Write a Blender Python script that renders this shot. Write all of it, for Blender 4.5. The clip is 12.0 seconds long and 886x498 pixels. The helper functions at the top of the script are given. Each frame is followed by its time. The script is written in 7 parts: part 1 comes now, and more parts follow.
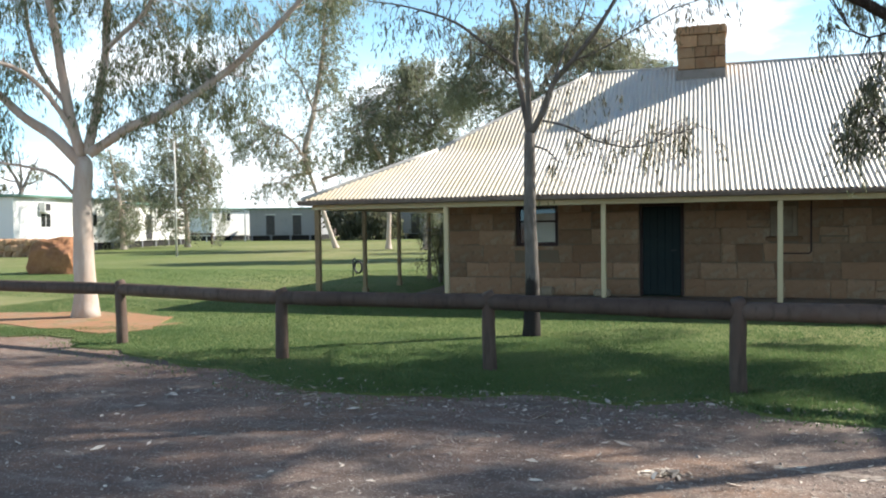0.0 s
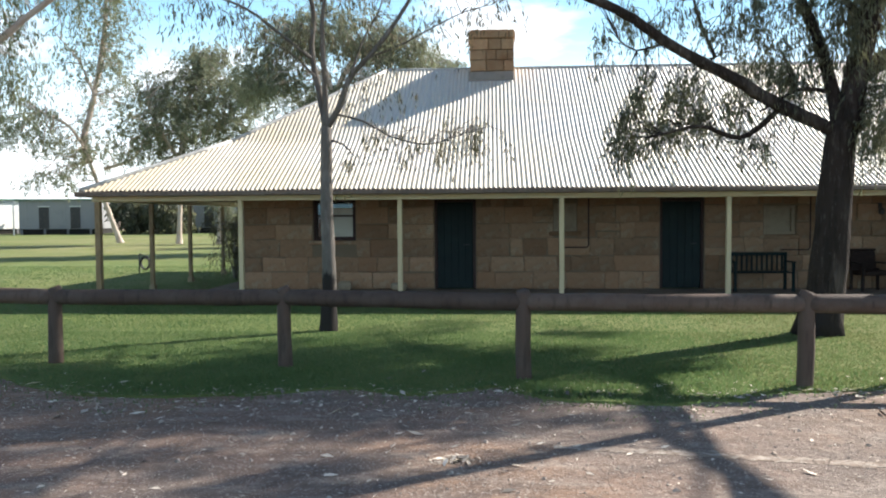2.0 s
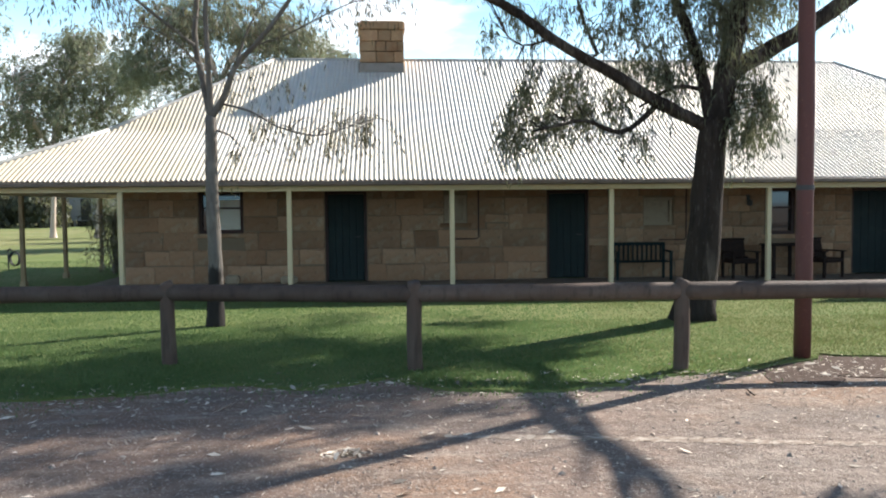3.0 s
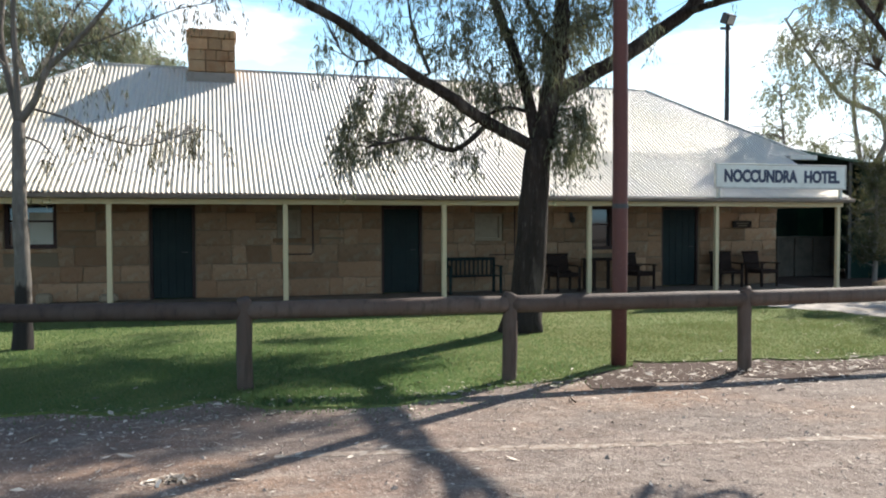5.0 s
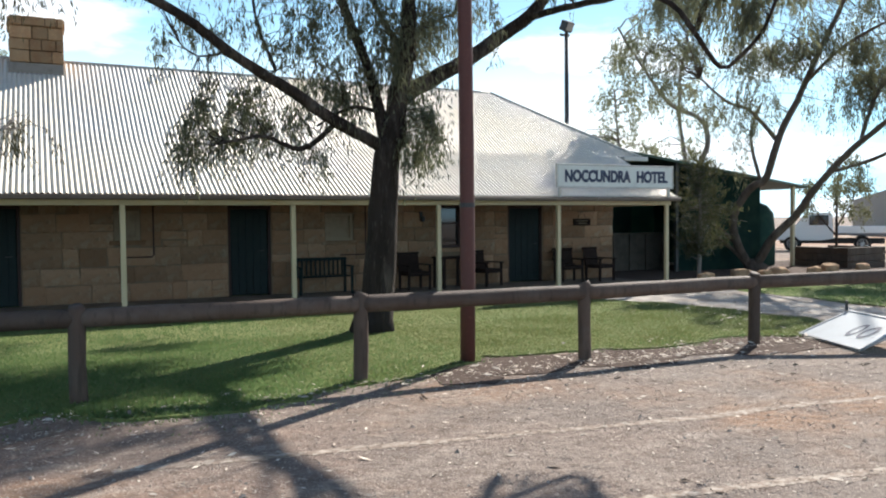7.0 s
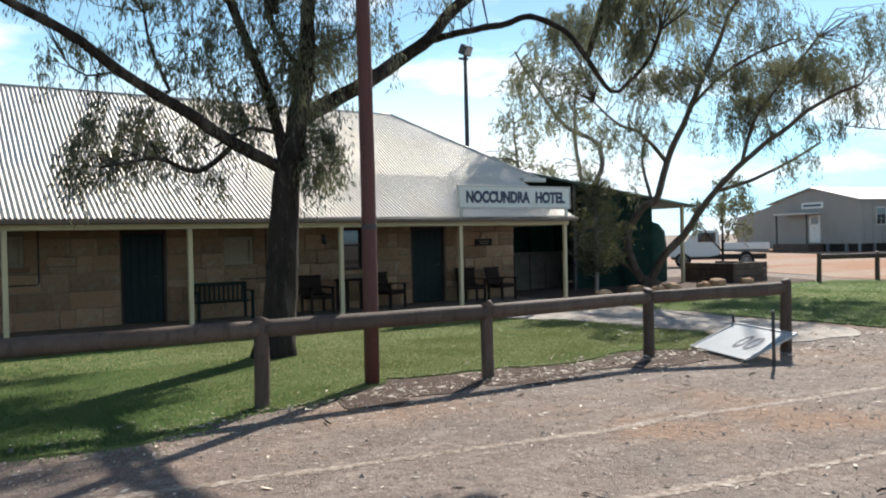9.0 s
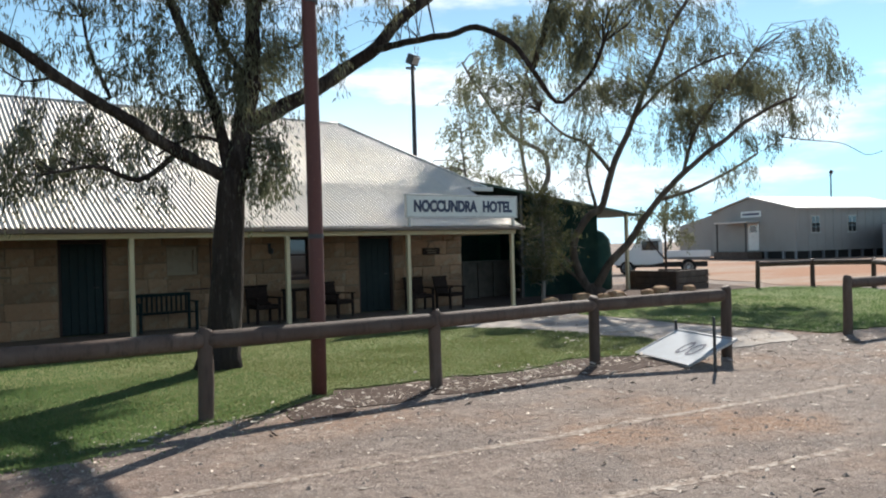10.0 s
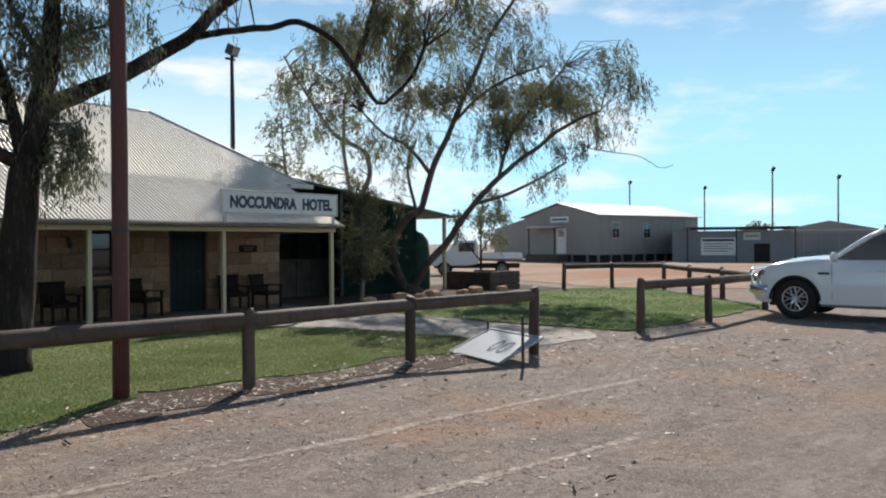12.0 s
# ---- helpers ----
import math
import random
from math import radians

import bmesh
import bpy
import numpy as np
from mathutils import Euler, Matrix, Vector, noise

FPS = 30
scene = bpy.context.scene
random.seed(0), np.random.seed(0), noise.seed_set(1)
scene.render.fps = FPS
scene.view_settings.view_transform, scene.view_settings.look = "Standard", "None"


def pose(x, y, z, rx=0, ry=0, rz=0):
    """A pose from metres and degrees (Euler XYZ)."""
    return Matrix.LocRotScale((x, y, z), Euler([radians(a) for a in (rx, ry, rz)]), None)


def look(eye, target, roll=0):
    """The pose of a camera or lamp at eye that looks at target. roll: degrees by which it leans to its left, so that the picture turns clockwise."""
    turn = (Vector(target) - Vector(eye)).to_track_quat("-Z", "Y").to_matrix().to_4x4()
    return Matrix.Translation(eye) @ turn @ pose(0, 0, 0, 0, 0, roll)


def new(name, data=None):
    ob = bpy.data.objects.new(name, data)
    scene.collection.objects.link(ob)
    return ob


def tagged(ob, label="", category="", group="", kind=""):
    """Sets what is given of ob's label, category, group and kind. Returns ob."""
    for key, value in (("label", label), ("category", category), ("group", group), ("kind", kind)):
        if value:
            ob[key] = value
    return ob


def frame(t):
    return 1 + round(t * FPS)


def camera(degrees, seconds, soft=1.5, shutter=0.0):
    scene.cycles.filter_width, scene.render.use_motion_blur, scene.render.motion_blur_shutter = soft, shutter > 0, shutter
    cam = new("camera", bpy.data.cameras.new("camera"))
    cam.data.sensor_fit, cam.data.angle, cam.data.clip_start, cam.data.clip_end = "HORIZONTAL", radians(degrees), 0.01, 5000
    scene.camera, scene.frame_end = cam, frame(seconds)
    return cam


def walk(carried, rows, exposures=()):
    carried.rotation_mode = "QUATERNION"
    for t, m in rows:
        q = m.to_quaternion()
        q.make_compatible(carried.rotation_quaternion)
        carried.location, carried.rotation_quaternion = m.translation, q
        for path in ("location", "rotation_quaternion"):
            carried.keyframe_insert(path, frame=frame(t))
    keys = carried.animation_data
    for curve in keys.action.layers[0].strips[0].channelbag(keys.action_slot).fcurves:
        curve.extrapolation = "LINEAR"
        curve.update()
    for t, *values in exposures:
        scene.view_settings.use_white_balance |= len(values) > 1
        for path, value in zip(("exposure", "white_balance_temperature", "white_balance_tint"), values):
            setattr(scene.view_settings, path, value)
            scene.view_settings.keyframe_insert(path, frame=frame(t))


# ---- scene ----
cam = camera(57.89, 12.0, soft=2.05)
# The camera is held out in front of one who turns on the spot: seconds and its Euler angles.
EYE, ARM, MID = 1.62, 0.12, radians(-20)
PATH = [
    (0.0, 88.159, 0.824, 17.733), (0.5, 88.112, 0.932, 15.115), (1.0, 88.040, 1.038, 11.593), (1.5, 87.863, 0.673, 7.793),
    (2.0, 87.614, 0.413, 3.444), (2.5, 87.334, 0.503, -0.405), (3.0, 86.983, 0.513, -4.271), (5.0, 88.015, 0.086, -15.949),
    (5.5, 88.397, 0.007, -18.774), (6.0, 88.383, 0.054, -21.816), (6.5, 88.149, 0.235, -24.283), (7.0, 87.923, 0.541, -26.529),
    (9.0, 89.344, 1.303, -33.425), (9.5, 89.663, 1.413, -35.237), (10.0, 89.900, 1.509, -37.128), (10.5, 90.014, 1.337, -38.876),
    (11.0, 90.057, 1.190, -41.556), (11.5, 89.910, 0.851, -45.473), (12.0, 89.640, 0.351, -49.899),
]
walk(cam, [(t, pose(ARM * (math.sin(MID) - math.sin(radians(rz))), ARM * (math.cos(radians(rz)) - math.cos(MID)), EYE, rx, ry, rz)) for t, rx, ry, rz in PATH], exposures=[(0.0, 0.96), (3.0, 1.05), (6.0, 0.90), (7.5, 0.78), (9.5, 0.57), (11.0, 0.38), (12.0, 0.18)])

# ---- light ----
SUN_ELEV, SUN_PLAN = radians(36), radians(33)  # plan angle from +x towards +y
sun_dir = Vector((math.cos(SUN_PLAN) * math.cos(SUN_ELEV), math.sin(SUN_PLAN) * math.cos(SUN_ELEV), math.sin(SUN_ELEV)))
sun = new("sun", bpy.data.lights.new("sun", "SUN"))
sun.data.energy, sun.data.angle, sun.data.color = 5.0, radians(0.6), (1.0, 0.938, 0.862)
sun.matrix_world = look(sun_dir * 60, (0, 0, 0))

world = bpy.data.worlds.new("sky")
scene.world = world
world.use_nodes = True
wn, wl = world.node_tree.nodes, world.node_tree.links
sky = wn.new("ShaderNodeTexSky")
sky.sky_type, sky.sun_disc = "NISHITA", False
sky.sun_elevation, sky.sun_rotation = SUN_ELEV, radians(90) - SUN_PLAN
sky.air_density, sky.dust_density, sky.ozone_density = 1.0, 0.05, 2.0
bg = wn["Background"]
bg.inputs[1].default_value = 0.076
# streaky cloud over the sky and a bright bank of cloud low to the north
tc = wn.new("ShaderNodeTexCoord")


def sky_math(op, a, b, clamp=False):
    n = wn.new("ShaderNodeMath")
    n.operation, n.use_clamp = op, clamp
    for i, v in enumerate((a, b)):
        if isinstance(v, (int, float)):
            n.inputs[i].default_value = v
        else:
            wl.new(v, n.inputs[i])
    return n.outputs[0]


def sky_range(v, lo, hi):
    n = wn.new("ShaderNodeMapRange")
    n.interpolation_type = "SMOOTHSTEP"
    n.inputs[1].default_value, n.inputs[2].default_value = lo, hi
    wl.new(v, n.inputs[0])
    return n.outputs[0]


def sky_noise(scale, stretch, turn):
    mp = wn.new("ShaderNodeMapping")
    mp.inputs["Scale"].default_value, mp.inputs["Rotation"].default_value = stretch, turn
    cn = wn.new("ShaderNodeTexNoise")
    cn.inputs["Scale"].default_value, cn.inputs["Detail"].default_value, cn.inputs["Roughness"].default_value = scale, 7.0, 0.58
    wl.new(tc.outputs["Generated"], mp.inputs[0])
    wl.new(mp.outputs[0], cn.inputs["Vector"])
    return cn.outputs["Fac"]


way = wn.new("ShaderNodeSeparateXYZ")
wl.new(tc.outputs["Generated"], way.inputs[0])
streak = sky_range(sky_noise(2.6, (1.2, 1.2, 4.5), (0.1, 0.25, 0.4)), 0.47, 0.66)
clear_above = sky_range(sky_math("MULTIPLY", way.outputs[2], -1.0), -0.6, -0.33)
north = sky_range(sky_math("ADD", way.outputs[1], sky_math("MULTIPLY", way.outputs[0], 0.05)), 0.60, 0.84)
low = sky_range(sky_math("MULTIPLY", way.outputs[2], -1.0), -0.25, -0.06)
bank = sky_math("MULTIPLY", sky_math("MULTIPLY", north, low), sky_math("ADD", 0.36, sky_math("MULTIPLY", sky_noise(3.2, (1, 1, 2.5), (0.3, 0.0, 0.9)), 0.9)), True)
cover = sky_math("MAXIMUM", sky_math("MULTIPLY", sky_math("MULTIPLY", streak, 0.9), clear_above), bank)
cm = wn.new("ShaderNodeMix")
cm.data_type = "RGBA"
cm.inputs["B"].default_value = (12.2, 12.4, 12.7, 1)
wl.new(cover, cm.inputs["Factor"])
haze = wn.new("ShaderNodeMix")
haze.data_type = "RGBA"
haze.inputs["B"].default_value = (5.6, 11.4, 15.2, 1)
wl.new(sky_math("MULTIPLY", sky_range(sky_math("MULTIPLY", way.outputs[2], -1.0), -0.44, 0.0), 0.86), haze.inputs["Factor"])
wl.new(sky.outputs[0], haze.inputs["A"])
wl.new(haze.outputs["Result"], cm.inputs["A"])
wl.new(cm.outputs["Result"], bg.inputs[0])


# ---- materials ----
class Mat:
    """A node material with a principled surface; the methods add texture to it."""

    def __init__(self, name, color, rough=0.8, metal=0.0, spec=0.4):
        self.m = bpy.data.materials.new(name)
        self.m.use_nodes = True
        self.n, self.l = self.m.node_tree.nodes, self.m.node_tree.links
        self.b = self.n["Principled BSDF"]
        self.b.inputs["Roughness"].default_value, self.b.inputs["Metallic"].default_value = rough, metal
        self.b.inputs["Specular IOR Level"].default_value = spec
        rgb = self.n.new("ShaderNodeRGB")
        rgb.outputs[0].default_value = (*color, 1)
        self.col = rgb.outputs[0]
        self.coord = self.n.new("ShaderNodeTexCoord").outputs["Object"]
        self.l.new(self.col, self.b.inputs["Base Color"])

    def space(self, scale):
        mpn = self.n.new("ShaderNodeMapping")
        mpn.inputs["Scale"].default_value = scale
        self.l.new(self.coord, mpn.inputs[0])
        return mpn.outputs[0]

    def noise(self, scale, detail=4, stretch=(1, 1, 1), rough=0.6):
        t = self.n.new("ShaderNodeTexNoise")
        t.inputs["Scale"].default_value, t.inputs["Detail"].default_value, t.inputs["Roughness"].default_value = scale, detail, rough
        self.l.new(self.space(stretch), t.inputs["Vector"])
        return t.outputs["Fac"]

    def ramp(self, value, lo, hi, out=(0, 1)):
        r = self.n.new("ShaderNodeMapRange")
        for k, v in zip((1, 2, 3, 4), (lo, hi, *out)):
            r.inputs[k].default_value = v
        self.l.new(value, r.inputs[0])
        return r.outputs[0]

    def mix(self, fac, color, mode="MIX"):
        x = self.n.new("ShaderNodeMix")
        x.data_type, x.blend_type = "RGBA", mode
        if isinstance(fac, float):
            x.inputs["Factor"].default_value = fac
        else:
            self.l.new(fac, x.inputs["Factor"])
        self.l.new(self.col, x.inputs["A"])
        if isinstance(color, tuple):
            x.inputs["B"].default_value = (*color, 1)
        else:
            self.l.new(color, x.inputs["B"])
        self.col = x.outputs["Result"]
        self.l.new(self.col, self.b.inputs["Base Color"])
        return self

    def blotch(self, scale, color, lo=0.45, hi=0.65, amount=1.0, stretch=(1, 1, 1), detail=4):
        return self.mix(self.ramp(self.noise(scale, detail, stretch), lo, hi, (0, amount)), color)

    def vary(self, lo=0.75, hi=1.2, island=False):
        """Each object, or each loose piece of a mesh, a little lighter or darker."""
        if island:
            r = self.n.new("ShaderNodeNewGeometry").outputs["Random Per Island"]
        else:
            r = self.n.new("ShaderNodeObjectInfo").outputs["Random"]
        v = self.ramp(r, 0, 1, (lo, hi))
        c = self.n.new("ShaderNodeCombineColor")
        for i in range(3):
            self.l.new(v, c.inputs[i])
        return self.mix(1.0, c.outputs[0], "MULTIPLY")

    def tint(self, color, amount):
        """Some pieces lean to another colour."""
        r = self.n.new("ShaderNodeObjectInfo").outputs["Random"]
        w = self.n.new("ShaderNodeTexWhiteNoise")
        w.noise_dimensions = "1D"
        self.l.new(r, w.inputs["W"])
        return self.mix(self.ramp(w.outputs["Value"], 0.35, 1.0, (0, amount)), color)

    def bump(self, scale, strength=0.3, distance=0.02, detail=5, stretch=(1, 1, 1)):
        p = self.n.new("ShaderNodeBump")
        p.inputs["Strength"].default_value, p.inputs["Distance"].default_value = strength, distance
        self.l.new(self.noise(scale, detail, stretch), p.inputs["Height"])
        old = self.b.inputs["Normal"].links
        if old:
            self.l.new(old[0].from_socket, p.inputs["Normal"])
        self.l.new(p.outputs[0], self.b.inputs["Normal"])
        return self

    def across(self, axis, lo, hi, color, amount, scale=0.5):
        """Another colour towards one side, with a wide ragged change."""
        xyz = self.n.new("ShaderNodeSeparateXYZ")
        self.l.new(self.coord, xyz.inputs[0])
        add = self.n.new("ShaderNodeMath")
        add.operation = "ADD"
        self.l.new(xyz.outputs[axis], add.inputs[0])
        self.l.new(self.ramp(self.noise(scale, 5), 0.3, 0.7, (-3.0, 3.0)), add.inputs[1])
        return self.mix(self.ramp(add.outputs[0], lo, hi, (0, amount)), color)

    def foot(self, height, color):
        """Fire-blackened bark with a ragged upper edge."""
        xyz = self.n.new("ShaderNodeSeparateXYZ")
        self.l.new(self.coord, xyz.inputs[0])
        add = self.n.new("ShaderNodeMath")
        add.operation = "ADD"
        self.l.new(xyz.outputs[2], add.inputs[0])
        self.l.new(self.ramp(self.noise(5, 4, (1, 1, 0.4)), 0.3, 0.7, (-0.35, 0.35)), add.inputs[1])
        return self.mix(self.ramp(add.outputs[0], height - 0.1, height + 0.1, (1, 0)), color)

    def leafy(self, light):
        """Lets light through, as leaves and blades do."""
        t = self.n.new("ShaderNodeBsdfTranslucent")
        t.inputs[0].default_value = (*light, 1)
        x = self.n.new("ShaderNodeMixShader")
        x.inputs[0].default_value = 0.45
        out = self.n["Material Output"]
        self.l.new(self.b.outputs[0], x.inputs[1])
        self.l.new(t.outputs[0], x.inputs[2])
        self.l.new(x.outputs[0], out.inputs[0])
        return self


DIRT = Mat("dirt", (0.245, 0.203, 0.172), 0.95, spec=0.15)
DIRT.across(0, 5.0, -3.0, (0.235, 0.152, 0.115), 0.95).blotch(0.35, (0.315, 0.19, 0.115), 0.48, 0.64, 0.8).blotch(0.8, (0.18, 0.15, 0.13), 0.48, 0.62, 0.65).blotch(2.6, (0.36, 0.30, 0.25), 0.52, 0.64, 0.55, (0.5, 1.6, 1)).blotch(1.5, (0.145, 0.11, 0.092), 0.54, 0.68, 0.6, (0.7, 1.5, 1)).blotch(9, (0.155, 0.115, 0.092), 0.50, 0.66, 0.7).blotch(55, (0.46, 0.40, 0.34), 0.57, 0.64, 0.85).blotch(75, (0.13, 0.10, 0.085), 0.57, 0.66, 0.75)
DIRT.bump(60, 0.6, 0.02).bump(7, 0.5, 0.05)
REDSOIL = Mat("red_soil", (0.34, 0.175, 0.098), 0.95, spec=0.15).blotch(0.12, (0.36, 0.285, 0.22), 0.40, 0.58, 1.0, (0.5, 1.5, 1)).blotch(1.2, (0.30, 0.17, 0.10), 0.5, 0.66, 0.6).blotch(30, (0.30, 0.15, 0.08), 0.5, 0.7).bump(40, 0.5, 0.02)
ORANGESOIL = Mat("orange_soil", (0.36, 0.195, 0.11), 0.95, spec=0.12).blotch(0.8, (0.29, 0.215, 0.14), 0.46, 0.62, 0.9).blotch(4, (0.17, 0.185, 0.075), 0.52, 0.64, 0.7).blotch(9, (0.27, 0.15, 0.09), 0.5, 0.68, 0.7).blotch(40, (0.46, 0.31, 0.2), 0.56, 0.68, 0.6).bump(40, 0.6, 0.02)
MULCH = Mat("mulch", (0.095, 0.068, 0.055), 0.95, spec=0.1).blotch(20, (0.19, 0.145, 0.118), 0.54, 0.68).bump(50, 0.8, 0.02)
TURF = Mat("turf", (0.135, 0.18, 0.06), 0.9, spec=0.15).blotch(0.06, (0.27, 0.25, 0.12), 0.42, 0.6, 0.85).blotch(0.5, (0.16, 0.185, 0.06), 0.45, 0.65, 0.8).blotch(3, (0.115, 0.16, 0.045), 0.5, 0.7, 0.7).blotch(40, (0.24, 0.26, 0.11), 0.55, 0.75, 0.5).bump(45, 0.8, 0.03)
BLADE = Mat("grass_blade", (0.097, 0.155, 0.062), 0.6, spec=0.25).blotch(0.6, (0.165, 0.19, 0.085), 0.48, 0.65, 0.8).blotch(0.17, (0.085, 0.14, 0.045), 0.46, 0.6, 0.7).vary(0.75, 1.2, True).leafy((0.16, 0.25, 0.09))
BLADEDRY = Mat("dry_grass_blade", (0.125, 0.14, 0.06), 0.65, spec=0.2).blotch(0.7, (0.10, 0.145, 0.05), 0.45, 0.65, 0.85).blotch(2.0, (0.20, 0.18, 0.10), 0.52, 0.68, 0.7).vary(0.75, 1.25, True).leafy((0.19, 0.215, 0.085))
# The dark blotches hold dappled tree shade along with brown dirt.
CONCRETE = Mat("concrete", (0.44, 0.40, 0.35), 0.9, spec=0.2).blotch(0.7, (0.30, 0.245, 0.195), 0.46, 0.62, 0.85).blotch(2.5, (0.26, 0.22, 0.18), 0.5, 0.64, 0.8).blotch(25, (0.24, 0.20, 0.165), 0.56, 0.68, 0.6).bump(60, 0.3, 0.01)
PAINTLINE = Mat("road_paint", (0.50, 0.43, 0.36), 0.9, spec=0.15).blotch(14, (0.29, 0.225, 0.18), 0.40, 0.56, 0.95).bump(60, 0.4, 0.01)
PEBBLE = Mat("pebble", (0.36, 0.295, 0.245), 0.9, spec=0.2).vary(0.75, 1.5, True)
LITTER = Mat("leaf_litter", (0.46, 0.40, 0.33), 0.8, spec=0.25).vary(0.4, 1.9, True)

SANDSTONE = Mat("sandstone", (0.36, 0.225, 0.142), 0.92, spec=0.12)
SANDSTONE.blotch(0.35, (0.26, 0.125, 0.062), 0.46, 0.64, 0.8).blotch(1.3, (0.25, 0.165, 0.105), 0.45, 0.65, 0.8).blotch(4, (0.42, 0.335, 0.24), 0.52, 0.68, 0.7).blotch(9, (0.20, 0.135, 0.09), 0.56, 0.70, 0.65).tint((0.265, 0.145, 0.083), 0.75).vary(0.72, 1.2).bump(9, 0.6, 0.05).bump(22, 0.6, 0.03).bump(90, 0.35, 0.01)
MORTAR = Mat("mortar", (0.20, 0.145, 0.098), 0.95, spec=0.1).blotch(8, (0.20, 0.15, 0.105), 0.45, 0.65).bump(60, 0.4, 0.01)
CHIMNEYSTONE = Mat("chimney_stone", (0.42, 0.28, 0.165), 0.92, spec=0.15).blotch(3, (0.36, 0.19, 0.10), 0.45, 0.65, 0.8).blotch(12, (0.55, 0.38, 0.22), 0.5, 0.7, 0.6).vary(0.7, 1.2).bump(25, 0.6, 0.03)
IRON = Mat("roof_iron", (0.80, 0.755, 0.68), 0.5, 0.28, 0.5)
IRON.across(0, -1.5, -6.5, (0.72, 0.58, 0.36), 0.8).blotch(0.11, (0.76, 0.66, 0.46), 0.42, 0.60, 0.65).blotch(0.5, (0.76, 0.69, 0.55), 0.45, 0.65, 0.7, (1, 0.35, 1)).blotch(3.5, (0.62, 0.58, 0.51), 0.5, 0.72, 0.6, (2.5, 0.3, 1)).blotch(40, (0.45, 0.40, 0.33), 0.6, 0.75, 0.4).bump(30, 0.08, 0.005)
FLASH = Mat("flashing", (0.56, 0.54, 0.50), 0.5, 0.2).blotch(6, (0.42, 0.40, 0.36), 0.45, 0.7).bump(20, 0.1, 0.01)
APRON = Mat("grey_render", (0.30, 0.275, 0.25), 0.85, spec=0.15).blotch(5, (0.22, 0.20, 0.18), 0.45, 0.7).bump(30, 0.3, 0.01)
CREAM = Mat("cream_paint", (0.60, 0.49, 0.31), 0.55, spec=0.35).blotch(4, (0.50, 0.42, 0.28), 0.5, 0.7, 0.6, (1, 1, 0.3)).blotch(30, (0.36, 0.28, 0.18), 0.66, 0.74, 0.6).bump(30, 0.1, 0.004)
# Browner copy of the cream: shade on the left posts plus worn paint.
SHADEDPAINT = Mat("shaded_worn_paint", (0.27, 0.19, 0.105), 0.65, spec=0.3).blotch(3, (0.48, 0.39, 0.25), 0.5, 0.66, 0.8, (1, 1, 0.25)).blotch(12, (0.14, 0.085, 0.05), 0.5, 0.68, 0.8, (1, 1, 0.3)).bump(30, 0.2, 0.004)
BROWNPAINT = Mat("brown_paint", (0.045, 0.02, 0.018), 0.55, spec=0.3).blotch(5, (0.03, 0.014, 0.012), 0.5, 0.7)
GREENPAINT = Mat("green_paint", (0.008, 0.017, 0.018), 0.65, spec=0.25).blotch(3, (0.012, 0.024, 0.023), 0.5, 0.7).bump(20, 0.08, 0.004)
GUTTERPAINT = Mat("gutter_paint", (0.14, 0.10, 0.075), 0.45).blotch(4, (0.09, 0.065, 0.05), 0.5, 0.7)
LINING = Mat("verandah_lining", (0.20, 0.15, 0.10), 0.8).blotch(4, (0.13, 0.09, 0.06), 0.45, 0.65, 0.8, (0.3, 1, 1))
PANEL = Mat("stone_coloured_panel", (0.30, 0.235, 0.165), 0.85).blotch(4, (0.24, 0.18, 0.125), 0.5, 0.7)
BLIND = Mat("window_blind", (0.55, 0.52, 0.45), 0.8).blotch(3, (0.45, 0.42, 0.36), 0.5, 0.7)
PAVING = Mat("verandah_paving", (0.20, 0.16, 0.13), 0.9).blotch(2, (0.14, 0.11, 0.09), 0.45, 0.65).bump(20, 0.3, 0.01)
GLASS = Mat("glass", (0.02, 0.022, 0.025), 0.05, spec=0.8)
SIGNWHITE = Mat("sign_white", (0.74, 0.74, 0.70), 0.5).blotch(3, (0.62, 0.61, 0.57), 0.5, 0.7, 0.7).blotch(25, (0.5, 0.48, 0.44), 0.62, 0.74, 0.5)
# White board toned down in colour for weak direct sun, with dirt blotches.
SIGNBOARD = Mat("dimmed_sign_board", (0.47, 0.51, 0.53), 0.5).blotch(3, (0.40, 0.43, 0.44), 0.5, 0.7, 0.7).blotch(25, (0.36, 0.35, 0.33), 0.60, 0.74, 0.6)
SIGNBLUE = Mat("sign_lettering", (0.035, 0.045, 0.09), 0.5).blotch(30, (0.09, 0.10, 0.15), 0.5, 0.7)
TIMBER = Mat("fence_timber", (0.088, 0.059, 0.045), 0.75, spec=0.3)
TIMBER.blotch(3, (0.13, 0.10, 0.08), 0.45, 0.7, 0.7, (1, 1, 1)).blotch(14, (0.035, 0.025, 0.02), 0.52, 0.7, 0.7, (1, 1, 0.12)).vary(0.8, 1.25).bump(40, 0.5, 0.012, 4, (1, 1, 0.12))
RUSTPOLE = Mat("rust_red_steel", (0.10, 0.036, 0.029), 0.6, spec=0.35).blotch(2.5, (0.11, 0.037, 0.03), 0.45, 0.65, 0.8, (1, 1, 0.4)).blotch(30, (0.19, 0.085, 0.06), 0.6, 0.72, 0.6).bump(40, 0.15, 0.004)
DARKSTEEL = Mat("dark_steel", (0.05, 0.05, 0.052), 0.5, 0.3).blotch(6, (0.09, 0.08, 0.07), 0.5, 0.7)
GALV = Mat("galvanised_steel", (0.42, 0.43, 0.44), 0.45, 0.6).blotch(8, (0.33, 0.33, 0.33), 0.5, 0.7)
